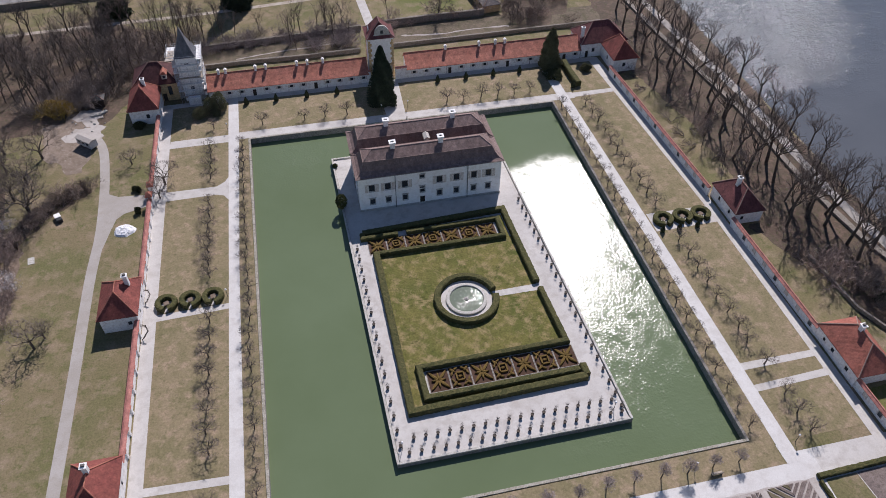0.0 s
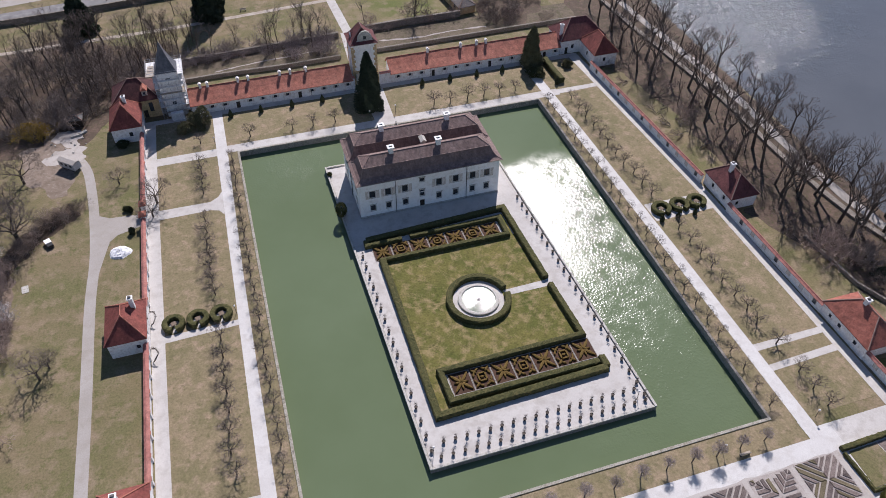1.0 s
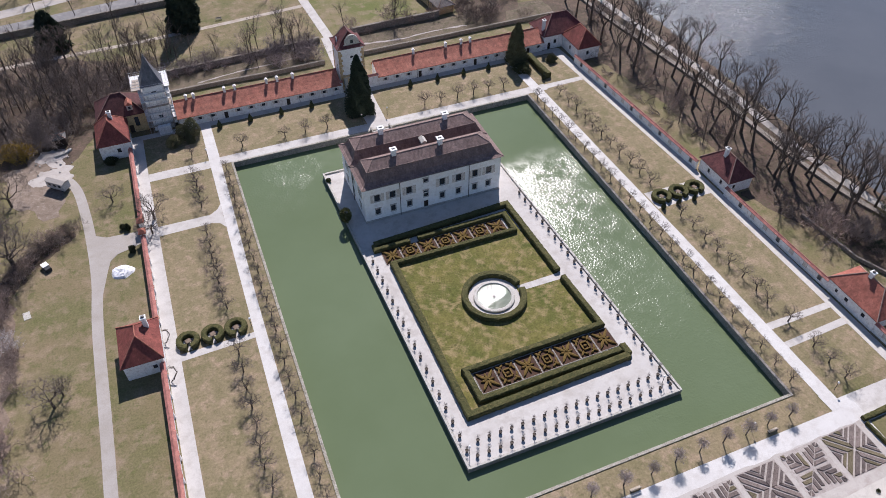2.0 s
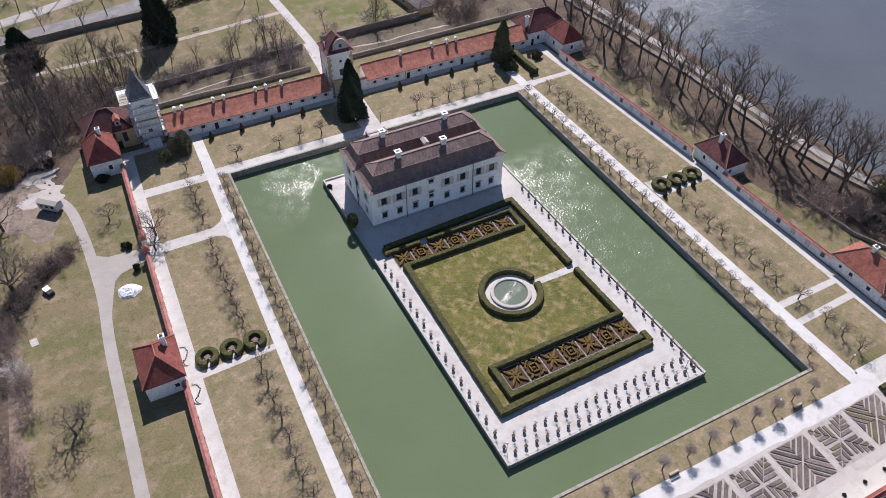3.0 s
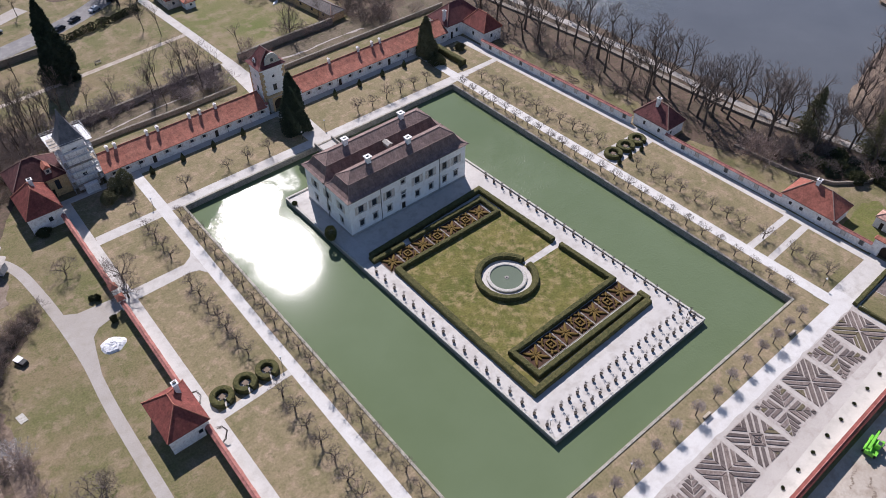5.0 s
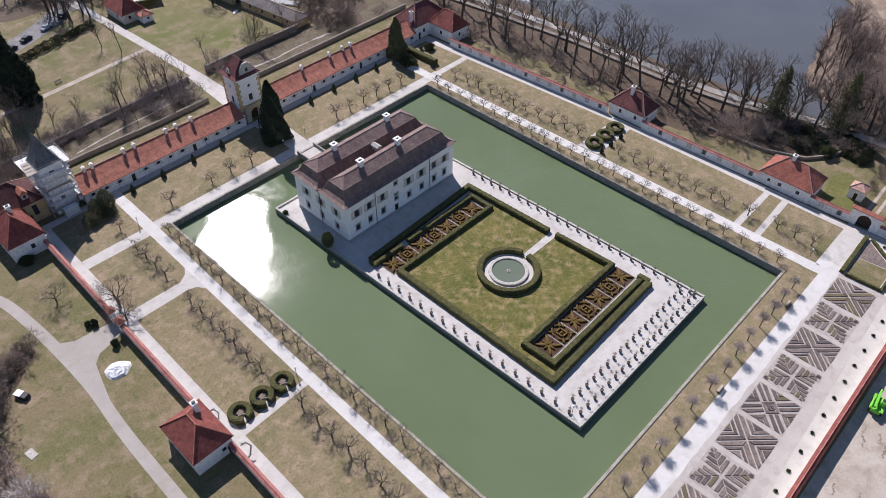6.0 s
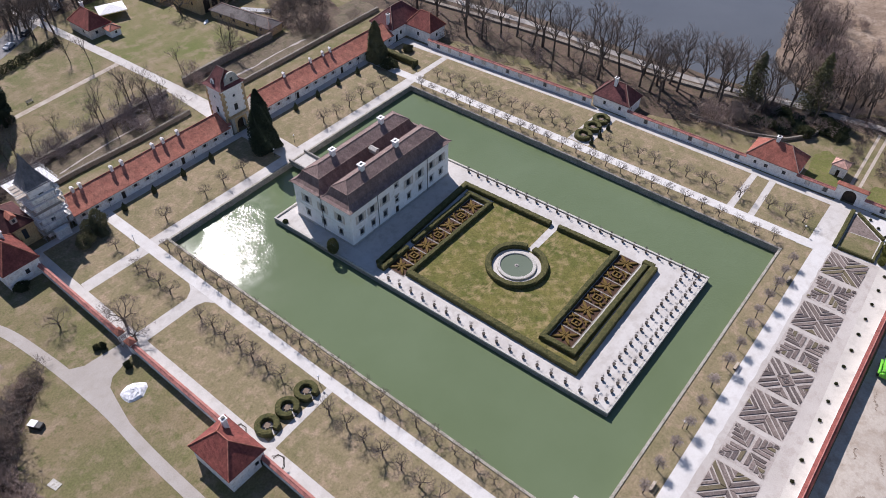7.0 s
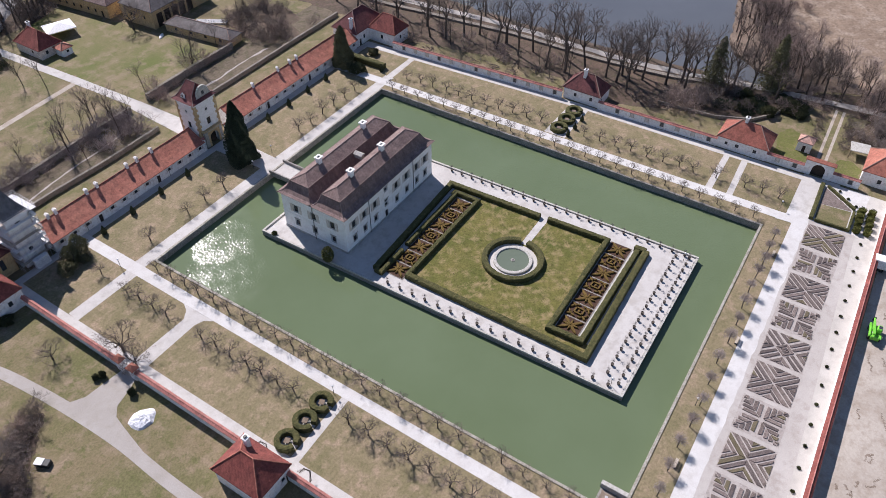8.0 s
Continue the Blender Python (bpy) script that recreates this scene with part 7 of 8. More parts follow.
for x, y, s in ((80.4, -10.6, 2.3), (78.0, -8.5, 1.8), (82.5, -13, 1.8), (77, 46, 1.4), (80, 70, 1.6), (78, 88, 1.8), (82, 30, 1.5), (84.5, 52, 1.4), (79, 60, 1.3), (83, 100, 1.6), (86, -6, 1.4), (94, -34, 1.6), (99, -40, 1.6), (112, -55, 1.8), (116, -62, 1.8), (103, -58, 1.4)):
    plant("bush", x, y, rng, s, "shrubs on the river side", twigs=M_BRUSH, variants=3)

# woods to the north-west
structure("wood_floor_north_west", slab(blob_outline(-100, 112, 34, 34, random.Random(8), 40, 0.14), -0.05, 0.02), M_LITTER, "brown leaf litter under bare trees", "woodland floor")
for i in range(80):
    x, y = rng.uniform(-130, -76), rng.uniform(93, 140)
    if x > -80 and y < 104:
        continue
    if i % 3:
        plant("slim", x, y, rng, rng.uniform(0.8, 1.4), "bare trees north of the yard", variants=4)
    else:
        plant("tall", x, y, rng, rng.uniform(0.6, 0.8), "bare trees north of the yard", variants=6)
wood_brush = Thicket()
for i in range(80):
    x, y = rng.uniform(-126, -74), rng.uniform(90, 136)
    if x > -80 and y < 103:
        continue
    wood_brush.add(x, y, rng.uniform(1.2, 2.2), rng)
for x, y in ((-88.8, 95.0), (-92.5, 97.5), (-79.5, 99.5), (-84.5, 100.5)):
    plant("bush", x, y, rng, 1.7, "bare undergrowth north of the yard", variants=3)
for x, y, s in ((-94.6, 88.5, 2.2), (-92.6, 89.5, 1.9), (-96.0, 90.5, 1.8)):
    plant("bush", x, y, rng, s, "yellow shrubs by the yard", twigs=M_YELLOW, variants=2)

for i in range(46):
    wood_brush.add(rng.uniform(-82, -57), rng.uniform(103, 126), rng.uniform(1.1, 2.0), rng)
wood_brush.rows = [q for k, q in enumerate(wood_brush.rows) if k % 4]
wood_brush.put("undergrowth", "dense bare brown undergrowth under the trees", M_UNDER)
for i in range(22):
    plant("slim", rng.uniform(-84, -56), rng.uniform(104, 130), rng, rng.uniform(0.8, 1.3), "bare trees behind the chapel", variants=4)
for k, (x, y, a) in enumerate(((-85.5, 94.5, 20), (-82.0, 97.0, 140), (-87.5, 98.5, 260), (-79.5, 95.0, 80), (-84.0, 100.0, 330), (-80.0, 99.0, 200), (-89.5, 94.0, 300), (-77.5, 97.5, 30))):
    fallen_branch(x, y, a, 330 + k)
for x, y, a in ((-84.6, 87.4, 12), (-82.8, 88.2, 40)):
    t = thing("plank_stack", x, y, 0.02, "stack of pale boards on the yard's sand", "planks", "boards in the yard", a)
    for k in range(4):
        part("board", boxes((-1.2, -0.5 + 0.02 * k, 0.12 * k, 1.2, 0.5 - 0.03 * k, 0.12 * k + 0.1)), M_COPING, t)

# dry ditch and its old walls north of the low houses
structure("ditch_wall_south", ribbon(smooth_line([(-55.0, 106.0), (-40, 106.3), (-25, 105.8), (-8.0, 106.3)]), 0.65, -0.1, 1.3, rng=rng, wobble=0.06), M_OLDWALL, "old rubble wall along the dry ditch", "old wall")
structure("ditch_wall_south_east", ribbon(smooth_line([(2.0, 107.0), (25, 107.2), (45, 107.6), (72, 108)]), 0.65, -0.1, 1.3, rng=rng, wobble=0.06), M_OLDWALL, "old rubble wall along the dry ditch", "old wall")
structure("ditch_wall_north", ribbon(smooth_line([(-62.0, 117.0), (-45, 117.5), (-27, 118.6), (-10, 119.6), (-6, 120.0)]), 0.9, -0.1, 1.7, rng=rng, wobble=0.06), M_OLDWALL, "old rubble wall along the dry ditch", "old wall")
structure("ditch_wall_north_east", ribbon(smooth_line([(0.5, 120.4), (14, 121.2), (35.8, 121.6)]), 0.9, -0.1, 2.2, rng=rng, wobble=0.06), M_OLDWALL, "old rubble wall along the dry ditch", "old wall")
structure("ditch_floor", slab(rect(-62, 107.0, -8, 117.2), -0.04, 0.015), M_DITCH, "brown earth floor of the dry ditch", "ditch")
structure("ditch_floor_east", slab(rect(3, 108.2, 74, 120.4), -0.04, 0.015), M_DITCH, "rough brown grass in the dry ditch", "ditch")
structure("yard_behind_houses", slab(rect(-54, 94.8, -7, 105.4), -0.04, 0.012), M_GRASS, "narrow grass yard behind the low houses", "yard")
structure("yard_behind_houses_east", slab(rect(2, 94.8, 56, 106.4), -0.04, 0.012), M_GRASS, "grassy yard behind the low houses", "yard")
structure("ditch_stream", ribbon(smooth_line([(-46, 109.5), (-34, 111.5), (-22, 112.3), (-12, 114.0)]), 0.45, -0.02, 0.04, rng=rng, wobble=0.15), M_GAP, "thin pale trickle bed in the dry ditch", "ditch")
structure("ditch_stream_east", ribbon(smooth_line([(6, 113.5), (18, 112.0), (30, 113.0), (42, 112.4)]), 0.7, -0.02, 0.04, rng=rng, wobble=0.34), M_GAP, "thin pale trickle bed in the dry ditch", "ditch")
structure("causeway", slab([(-6.6, 95.4), (-0.4, 95.4), (-1.0, 122), (-5.0, 122)], -0.04, 0.05), M_GRAVEL, "pale gravel causeway to the gate", "path")
ditch_brush = Thicket()
for i in range(44):
    ditch_brush.add(rng.uniform(-56, -7), rng.uniform(113.5, 122.0), rng.uniform(0.8, 1.5), rng)
ditch_brush.put("ditch_brushwood", "bare grey-brown brushwood on the ditch bank", M_MAUVE)
for i in range(12):
    plant("bush", rng.uniform(3, 60), rng.uniform(116, 124), rng, rng.uniform(0.9, 1.7), "bare shrubs in the dry ditch", twigs=M_BRUSH, variants=3)
for x, y in ((-46, 121), (-38, 123), (-20, 122), (-14, 124), (-12, 121), (4, 126), (22, 128), (-27, 125), (34, 127)):
    plant("slim", x, y, rng, rng.uniform(0.7, 1.0), "bare trees along the ditch", variants=4)

rb = random.Random(812)
for i in range(11):
    plant("tall", rb.uniform(-16, -5), rb.uniform(177, 200), rb, rb.uniform(0.6, 0.85), "bare trees along the street", variants=6)
for i in range(8):
    plant("slim", rb.uniform(-31, -10), rb.uniform(109.5, 124), rb, rb.uniform(0.8, 1.25), "bare trees along the ditch", variants=4)
for i in range(9):
    plant("bush", rb.uniform(-26, -9), rb.uniform(109, 117), rb, rb.uniform(1.2, 1.9), "bare shrubs in the dry ditch", twigs=M_MAUVE, variants=3)
for i in range(12):
    plant("slim", rb.uniform(-72, -46), rb.uniform(120, 139), rb, rb.uniform(0.9, 1.3), "bare trees along the ditch", variants=4)

# park with crossing paths
structure("park_path", ribbon([(-2.5, 121), (-3.6, 146), (-4.7, 165), (-5.8, 185), (-8.5, 230)], 3.0, -0.04, 0.04), M_GRAVEL, "straight pale park path", "path")
structure("park_path_cross", ribbon(smooth_line([(-125, 139), (-82, 140.6), (-52, 141.8), (-5, 146.2)]), 1.9, -0.04, 0.034), M_SAND, "sandy cross path in the park", "path")
structure("street", ribbon(smooth_line([(-150, 161), (-100, 165.5), (-73, 168.8), (-59, 171), (-36, 177.5), (-22, 184), (-6, 195), (30, 220)]), 8.0, -0.04, 0.03), M_ASPHALT, "grey street and parking area beyond the park", "road")
structure("street_verge", ribbon(smooth_line([(-150, 172), (-100, 178), (-66, 188), (-40, 199)]), 6.0, -0.04, 0.034), M_ROAD, "pale parking strip", "road")
for i in range(16):
    plant("tall", rng.uniform(-24, 10), rng.uniform(186, 216), rng, rng.uniform(0.7, 1.0), "bare trees along the street", variants=6)
rg = random.Random(94)
for i in range(16):
    plant("tall", rg.uniform(8, 24), rg.uniform(191, 215), rg, rg.uniform(0.6, 0.85), "bare trees along the street", variants=6)
street_brush = Thicket()
for i in range(40):
    street_brush.add(rg.uniform(-18, 23), rg.uniform(190, 212), rg.uniform(1.0, 1.8), rg)
street_brush.put("street_undergrowth", "bare brown undergrowth under the street trees", M_TWIG)
for i in range(26):
    plant("bush", rng.uniform(43.5, 66), rng.uniform(109, 140), rng, rng.uniform(1.1, 2.0), "bare shrubs behind the barn", variants=3)
structure("street_wood_floor", slab(blob_outline(-2, 204, 27, 15, random.Random(92), 44, 0.2), -0.04, 0.019), M_LITTER, "brown floor under the street trees", "ground")
structure("shrub_floor", slab(blob_outline(55, 126, 11, 15, random.Random(91), 40, 0.2), -0.04, 0.018), M_LITTER, "brown floor under the shrubs", "ground")
for k in range(13):
    rg = random.Random(1200 + k)
    evergreen_bush(-42.0 + k * 2.6 + rg.uniform(-0.5, 0.5), 165.8 + k * 0.58 + rg.uniform(-0.5, 0.5), rg.uniform(1.4, 2.0), rg.uniform(1.7, 2.6), "dark evergreen shrub in the row along the street", 420)
structure("park_wall", ribbon(smooth_line([(-140, 157), (-100, 159.6), (-78, 161.6), (-57, 163.6), (-40, 164.6)]), 0.7, -0.1, 2.0, rng=rng, wobble=0.06), M_OLDWALL, "old dark wall along the street", "old wall")
structure("street_bank", slab(ragged([(-140, 158.2), (-78, 162.6), (-40, 165.6), (-38, 168), (-78, 164.6), (-140, 160.4)], 33, 0.3), -0.04, 0.02), M_LITTER, "brown verge under the street wall", "verge")
for x, y, k in ((-62, 133, "slim"), (-72, 131, "slim"), (-56, 150, "slim"), (-66, 158, "slim"), (-84, 150, "slim"), (-11, 151, "slim"), (-14, 158, "slim"), (-52, 134, "slim"), (-78, 168, "slim"), (-90, 172, "slim"), (-58, 170, "slim"), (-95, 150, "slim"), (40, 150, "spread"), (60, 140, "spread"), (52, 158, "slim"), (72, 150, "slim")):
    plant(k, x, y, rng, rng.uniform(0.9, 1.3), "trees in the park", variants=4)
for i in range(26):
    plant("slim", rng.uniform(-130, -40), rng.uniform(176, 215), rng, rng.uniform(1.0, 1.5), "bare trees along the street", variants=4)
for i in range(14):
    plant("slim", rng.uniform(50, 110), rng.uniform(128, 200), rng, rng.uniform(0.9, 1.3), "bare trees in the park", variants=4)


def park_bench(x, y, turn):
    b = thing("park_bench", x, y, 0.02, "timber park bench beside the path", "bench", "park benches", turn)
    part("seat", boxes((-1.0, -0.25, 0.42, 1.0, 0.25, 0.5)), M_PALEWOOD, b)
    part("backrest", boxes((-1.0, 0.24, 0.6, 1.0, 0.3, 0.95)), M_PALEWOOD, b)
    for sx in (-0.85, 0.85):
        part("leg", boxes((sx - 0.05, -0.22, 0, sx + 0.05, 0.3, 0.42)), M_IRON, b)


for x, y, a in ((-33.5, 146.6, 4), (-57.5, 143.6, 4), (33.4, -48.4, 180), (4.0, -48.8, 180), (-29.0, -47.8, 180)):
    park_bench(x, y, a)


def parked_car(x, y, turn, paint, label):
    c = thing("car", x, y, 0.03, label, "car", "cars on the street", turn)
    bm = bmesh.new()
    prof = [(-2.1, 0.35), (-2.15, 0.75), (-1.95, 0.92), (-1.2, 1.0), (-0.75, 1.42), (0.95, 1.45), (1.55, 1.0), (2.05, 0.85), (2.1, 0.35)]
    rows = []
    for yy, k in ((-0.85, 0.92), (-0.78, 1.0), (0.78, 1.0), (0.85, 0.92)):
        rows.append([bm.verts.new((a, yy * (0.82 if z > 1.1 else 1.0), 0.35 + (z - 0.35) * k)) for a, z in prof])
    for p, q in zip(rows, rows[1:]):
        for i in range(len(prof) - 1):
            bm.faces.new((p[i], q[i], q[i + 1], p[i + 1]))
    bm.faces.new(rows[0])
    bm.faces.new(rows[-1][::-1])
    bmesh.ops.recalc_face_normals(bm, faces=bm.faces[:])
    part("body", bm, paint, c)
    part("windscreen", boxes((-1.0, -0.6, 1.1, -0.9, 0.6, 1.34)), M_GLASS, c)
    part("side_window", boxes((-0.7, -0.7, 1.08, 0.9, 0.7, 1.34)), M_GLASS, c)
    for a in (-1.3, 1.3):
        for b in (-0.78, 0.78):
            w = part("wheel", lathe([(0.32, -0.1), (0.32, 0.1)], 12), M_BLACK, c)
            w.matrix_basis = Matrix.Translation((a, b, 0.32)) @ pose(0, 0, 0, 90, 0, 0)


parked_car(-35.1, 175.7, 25, M_CARDARK, "dark car parked on the street")
parked_car(-29.0, 178.8, 25, M_CARDARK, "dark car parked on the street")
parked_car(-21.0, 181.8, 28, M_CARLIGHT, "silver car parked on the street")
parked_car(-13.2, 186.0, 32, M_CARDARK, "dark car parked on the street")
parked_car(-52.0, 186.0, 20, M_CARLIGHT, "silver car parked on the street")
parked_car(3.4, 195.0, 30, M_CARLIGHT, "silver car parked near the red house")

pavilion("park_house", -1.6, 166.0, 6.0, 178.0, 3.2, 7.6, "plastered park house with a faded red roof", [("s", 2.4, 1.2, 0.9, 1.1), ("s", 7.4, 1.2, 0.9, 1.1), ("w", 4, 1.2, 0.9, 1.1)], (3.0, 175.0, 5.6, 8.4), M_PANEL, M_TILE_DARK)
pavilion("park_shed", 3.2, 162.0, 6.8, 165.5, 2.4, 3.8, "small shed with a red roof", [("s", 2, 1.0, 0.8, 0.8)], None, M_PLASTER)
t = thing("marquee", 12.6, 176.0, 0.0, "white canvas canopy on poles", "marquee", turn=-20)
bm = bmesh.new()
hip_roof(bm, -4.4, -3.6, 4.4, 3.6, 2.6, 3.7, None, 0.2)
part("canopy", bm, M_WHITE, t)
for sx in (-4.3, 4.3):
    for sy in (-3.5, 3.5):
        part("pole", boxes((sx - 0.06, sy - 0.06, 0, sx + 0.06, sy + 0.06, 2.6)), M_STEEL, t)
pavilion("yellow_farmhouse", 26.4, 171.4, 35.0, 208.0, 4.6, 8.4, "long ochre farm building with a grey roof", [("w", 3, 0.0, 1.1, 2.2)] + [("w", 6 + 3.4 * k, 1.2, 0.9, 1.2) for k in range(8)], None, M_OCHRE, M_SHINGLE).rotation_euler.z = 0.10
big = pavilion("stone_barn", 31.0, 153.0, 57.0, 167.6, 6.0, 12.0, "tall ochre barn with a grey roof and dark cart openings", [("s", 3.0 + 3.4 * k, 0.0, 2.6, 4.6) for k in range(5)] + [("w", 4, 2.6, 0.9, 1.1), ("w", 10, 2.6, 0.9, 1.1)], None, M_OCHRE, M_STONESLATE)
big.rotation_euler.z = 0.06
low = pavilion("yellow_barn", 34.4, 122.6, 40.2, 149.0, 2.6, 4.6, "long low ochre barn with a grey roof", [("w", 4 + 6 * k, 1.0, 1.2, 1.1) for k in range(4)], None, M_OCHRE, M_STONESLATE)
low.rotation_euler.z = 0.12
plant("spread", 27.6, 158.6, random.Random(5), 1.3, "trees in the park")
plant("spread", 20.8, 123.4, random.Random(6), 1.25, "trees in the park")
plant("slim", 20.4, 122.9, random.Random(8), 1.3, "trees in the park")
t = thing("boat", 29.2, 147.0, 0.02, "upturned white rowing boat on the grass", "boat", turn=35)
bm = bmesh.new()
rows = []
for k in range(9):
    u = -1 + k / 4
    w, hh = 0.62 * (1 - abs(u) ** 2.4) + 0.03, 0.5 * (1 - 0.45 * u * u)
    rows.append([bm.verts.new((u * 1.9, w * q, hh * z)) for q, z in ((-1, 0), (-0.85, 0.6), (0, 1), (0.85, 0.6), (1, 0))])
for p, q in zip(rows, rows[1:]):
    for k in range(4):
        bm.faces.new((p[k], q[k], q[k + 1], p[k + 1]))
part("hull", bm, M_WHITE, t)
g = thing("cold_frame", 45.0, 140.0, 0.0, "white glazed cold frame on grass", "greenhouse", turn=-60)
part("base", boxes((-5.0, -1.2, 0, 5.0, 1.2, 0.6)), M_WHITE, g)
part("glazing", slab([(-1.2, 0), (1.2, 0), (0, 0.7)], -5, 5), M_WHITE, g).matrix_basis = Matrix.Translation((0, 0, 0.6)) @ pose(0, 0, 0, 90, 0, 90)

structure("park_lawn", slab(ragged([(-1.2, 124), (34, 124), (30, 150), (28, 169), (22, 195), (8, 190), (-3.0, 166)], 63, 0.8), -0.04, 0.012), M_PARK, "greening lawn between the park path and the farm", "lawn")
structure("fresh_grass_shed", slab(ragged([(70.6, -59.4), (78, -59.0), (79.5, -56.4), (79, -53.6), (70.6, -53.8)], 17, 0.5), -0.04, 0.034), M_FRESH, "fresh green grass beside the shelter", "lawn")
for i in range(38):
    u = rng.random()
    x = 105 + 60 * u
    y = -33 + 28 * u ** 0.6
    plant("slim" if i % 3 else "tall", x + rng.gauss(0, 1.2), y - abs(rng.gauss(2, 2.5)), rng, rng.uniform(0.7, 1.1) if i % 3 else rng.uniform(0.5, 0.7), "bare trees along the marsh edge", twigs=M_BRUSH, variants=4)
rg = random.Random(93)
for i in range(7):
    plant("bush", rg.uniform(84, 98), rg.uniform(-30, -12), rg, rg.uniform(0.9, 1.5), "dark thicket by the river road", variants=3)
# near-black scrub: some evergreens, and the shade of spruces and wall put into leaf colour
for i in range(22):
    u = rg.random()
    evergreen_bush(88 + 12.5 * u + rg.gauss(0, 0.8), -23.0 - 13.0 * u + rg.uniform(-4.5, 4.5), rg.uniform(1.3, 2.2), rg.uniform(0.7, 1.6), "low dark evergreen scrub, also standing in for shade beside the river road", 700, leaf=M_NEEDLE)
south_brush = Thicket()
for i in range(24):
    south_brush.add(rg.uniform(88, 103), rg.uniform(-66, -54.5), rg.uniform(0.8, 1.4), rg)
for i in range(22):
    south_brush.add(rg.uniform(108, 126), rg.uniform(-75, -36), rg.uniform(0.9, 1.6), rg)
south_brush.put("track_undergrowth", "bare brown undergrowth beside the river track", M_UNDER)
for i in range(16):
    plant("tall" if i % 2 else "slim", rg.uniform(106, 122), rg.uniform(-74, -38), rg, rg.uniform(0.6, 0.85), "bare trees along the marsh edge", variants=4)

# road and yard west of the wall
structure("west_road", ribbon(smooth_line([(-79.6, -90), (-79.3, -40), (-79.0, -5), (-79.0, 22), (-78.4, 36), (-78.7, 48), (-79.6, 60), (-81.2, 71), (-84.5, 77.5), (-90, 81)]), 2.3, -0.04, 0.03), M_ROAD, "pale gravel road outside the wall", "road")
structure("gate_drive", slab([(-80.0, 54.5), (-77.6, 51.6), (-75.4, 50.2), (-72.5, 50.0), (-66.9, 49.4), (-66.9, 45.8), (-70, 44.6), (-73.5, 43.6), (-75.2, 41.8), (-76.0, 38.5), (-77.4, 32.0), (-79.2, 32.0), (-79.6, 44)], -0.04, 0.034), M_ROAD, "gravel forecourt at the west gate", "road")
structure("yard_sand", slab(ragged(blob_outline(-86.4, 78.4, 4.4, 4.2, random.Random(21), 30, 0.3), 121, 0.5), -0.04, 0.038), M_TREAD, "trampled pale sand in the yard", "yard")
structure("yard_sand_north", slab(ragged(blob_outline(-86.4, 86.6, 2.9, 4.8, random.Random(25), 30, 0.35), 125, 0.6), -0.04, 0.034), M_TREAD, "pale sand and rubble in the yard", "yard")
structure("yard_earth", slab(ragged(blob_outline(-90.0, 77.0, 8.5, 11.0, random.Random(24), 40, 0.3), 124, 0.9), -0.04, 0.028), M_DIRT, "brown trampled earth round the yard", "yard")
BRUSH_BAND = smooth_line([(-99, 36), (-95.5, 43), (-92, 48), (-87.5, 52), (-83.4, 55.6)])
structure("brush_floor", ribbon(BRUSH_BAND, 5.0, -0.04, 0.02, rng=random.Random(22), wobble=0.6), M_LITTER, "brown thicket floor", "ground")
structure("brush_floor_south", slab(ragged(blob_outline(-97.8, 14.0, 2.9, 23.0, random.Random(23), 40, 0.3), 123, 0.9), -0.04, 0.02), M_MARSHBANK, "brown thicket floor", "ground")
for i in range(30):
    x, y = BRUSH_BAND[min(len(BRUSH_BAND) - 1, int(i / 30 * len(BRUSH_BAND)))]
    plant("bush", x + rng.gauss(0, 1.2), y + rng.gauss(0, 1.2), rng, rng.uniform(0.75, 1.25), "bare thicket by the road", twigs=M_TWIG if i % 3 else M_BRUSH, variants=3)
plant("spread", -94.8, 47.0, rng, 1.75, "bare trees by the yard")
for i in range(20):
    plant("bush", -97.5 + rng.gauss(0, 2.2), rng.uniform(-8, 36), rng, rng.uniform(0.8, 1.5), "bare thicket by the field", twigs=M_BRUSH, variants=3)
for x, y, s in ((-95.8, 24.5, 1.5), (-94.4, 22.6, 1.1), (-100, 44, 1.0)):
    plant("bush", x, y, rng, s, "", twigs=M_BLOSSOM, variants=1)
for x, y in ((-98, 60), (-104, 66), (-100, 54), (-106, 74), (-96, 70)):
    plant("spread", x, y, rng, 1.2, "bare trees by the yard")
structure("field_track", ribbon(smooth_line([(-100.8, -60), (-99.6, 0), (-99.2, 28), (-104, 60)]), 1.6, -0.04, 0.026), M_LITTER, "ploughed brown track", "road")


def trailer(x, y, turn):
    t = thing("site_trailer", x, y, 0.0, "grey site trailer with a shallow roof", "trailer", turn=turn)
    part("body", boxes((-2.6, -1.15, 0.6, 2.6, 1.15, 2.6)), M_STEEL, t)
    part("roof", slab([(-1.3, 0), (1.3, 0), (0, 0.35)], -2.75, 2.75), M_ROAD, t).matrix_basis = Matrix.Translation((0, 0, 2.6)) @ pose(0, 0, 0, 90, 0, 90)
    for k in (-1.5, 0, 1.5):
        part("window", boxes((k - 0.4, -1.18, 1.4, k + 0.4, -1.151, 2.1)), M_GLASS, t)
    for a in (-1.6, 1.6):
        w = part("wheel", lathe([(0.4, -1.0), (0.4, 1.0)], 12), M_BLACK, t)
        w.matrix_basis = Matrix.Translation((a, 0, 0.4)) @ pose(0, 0, 0, 90, 0, 0)


trailer(-85.0, 73.2, -42)


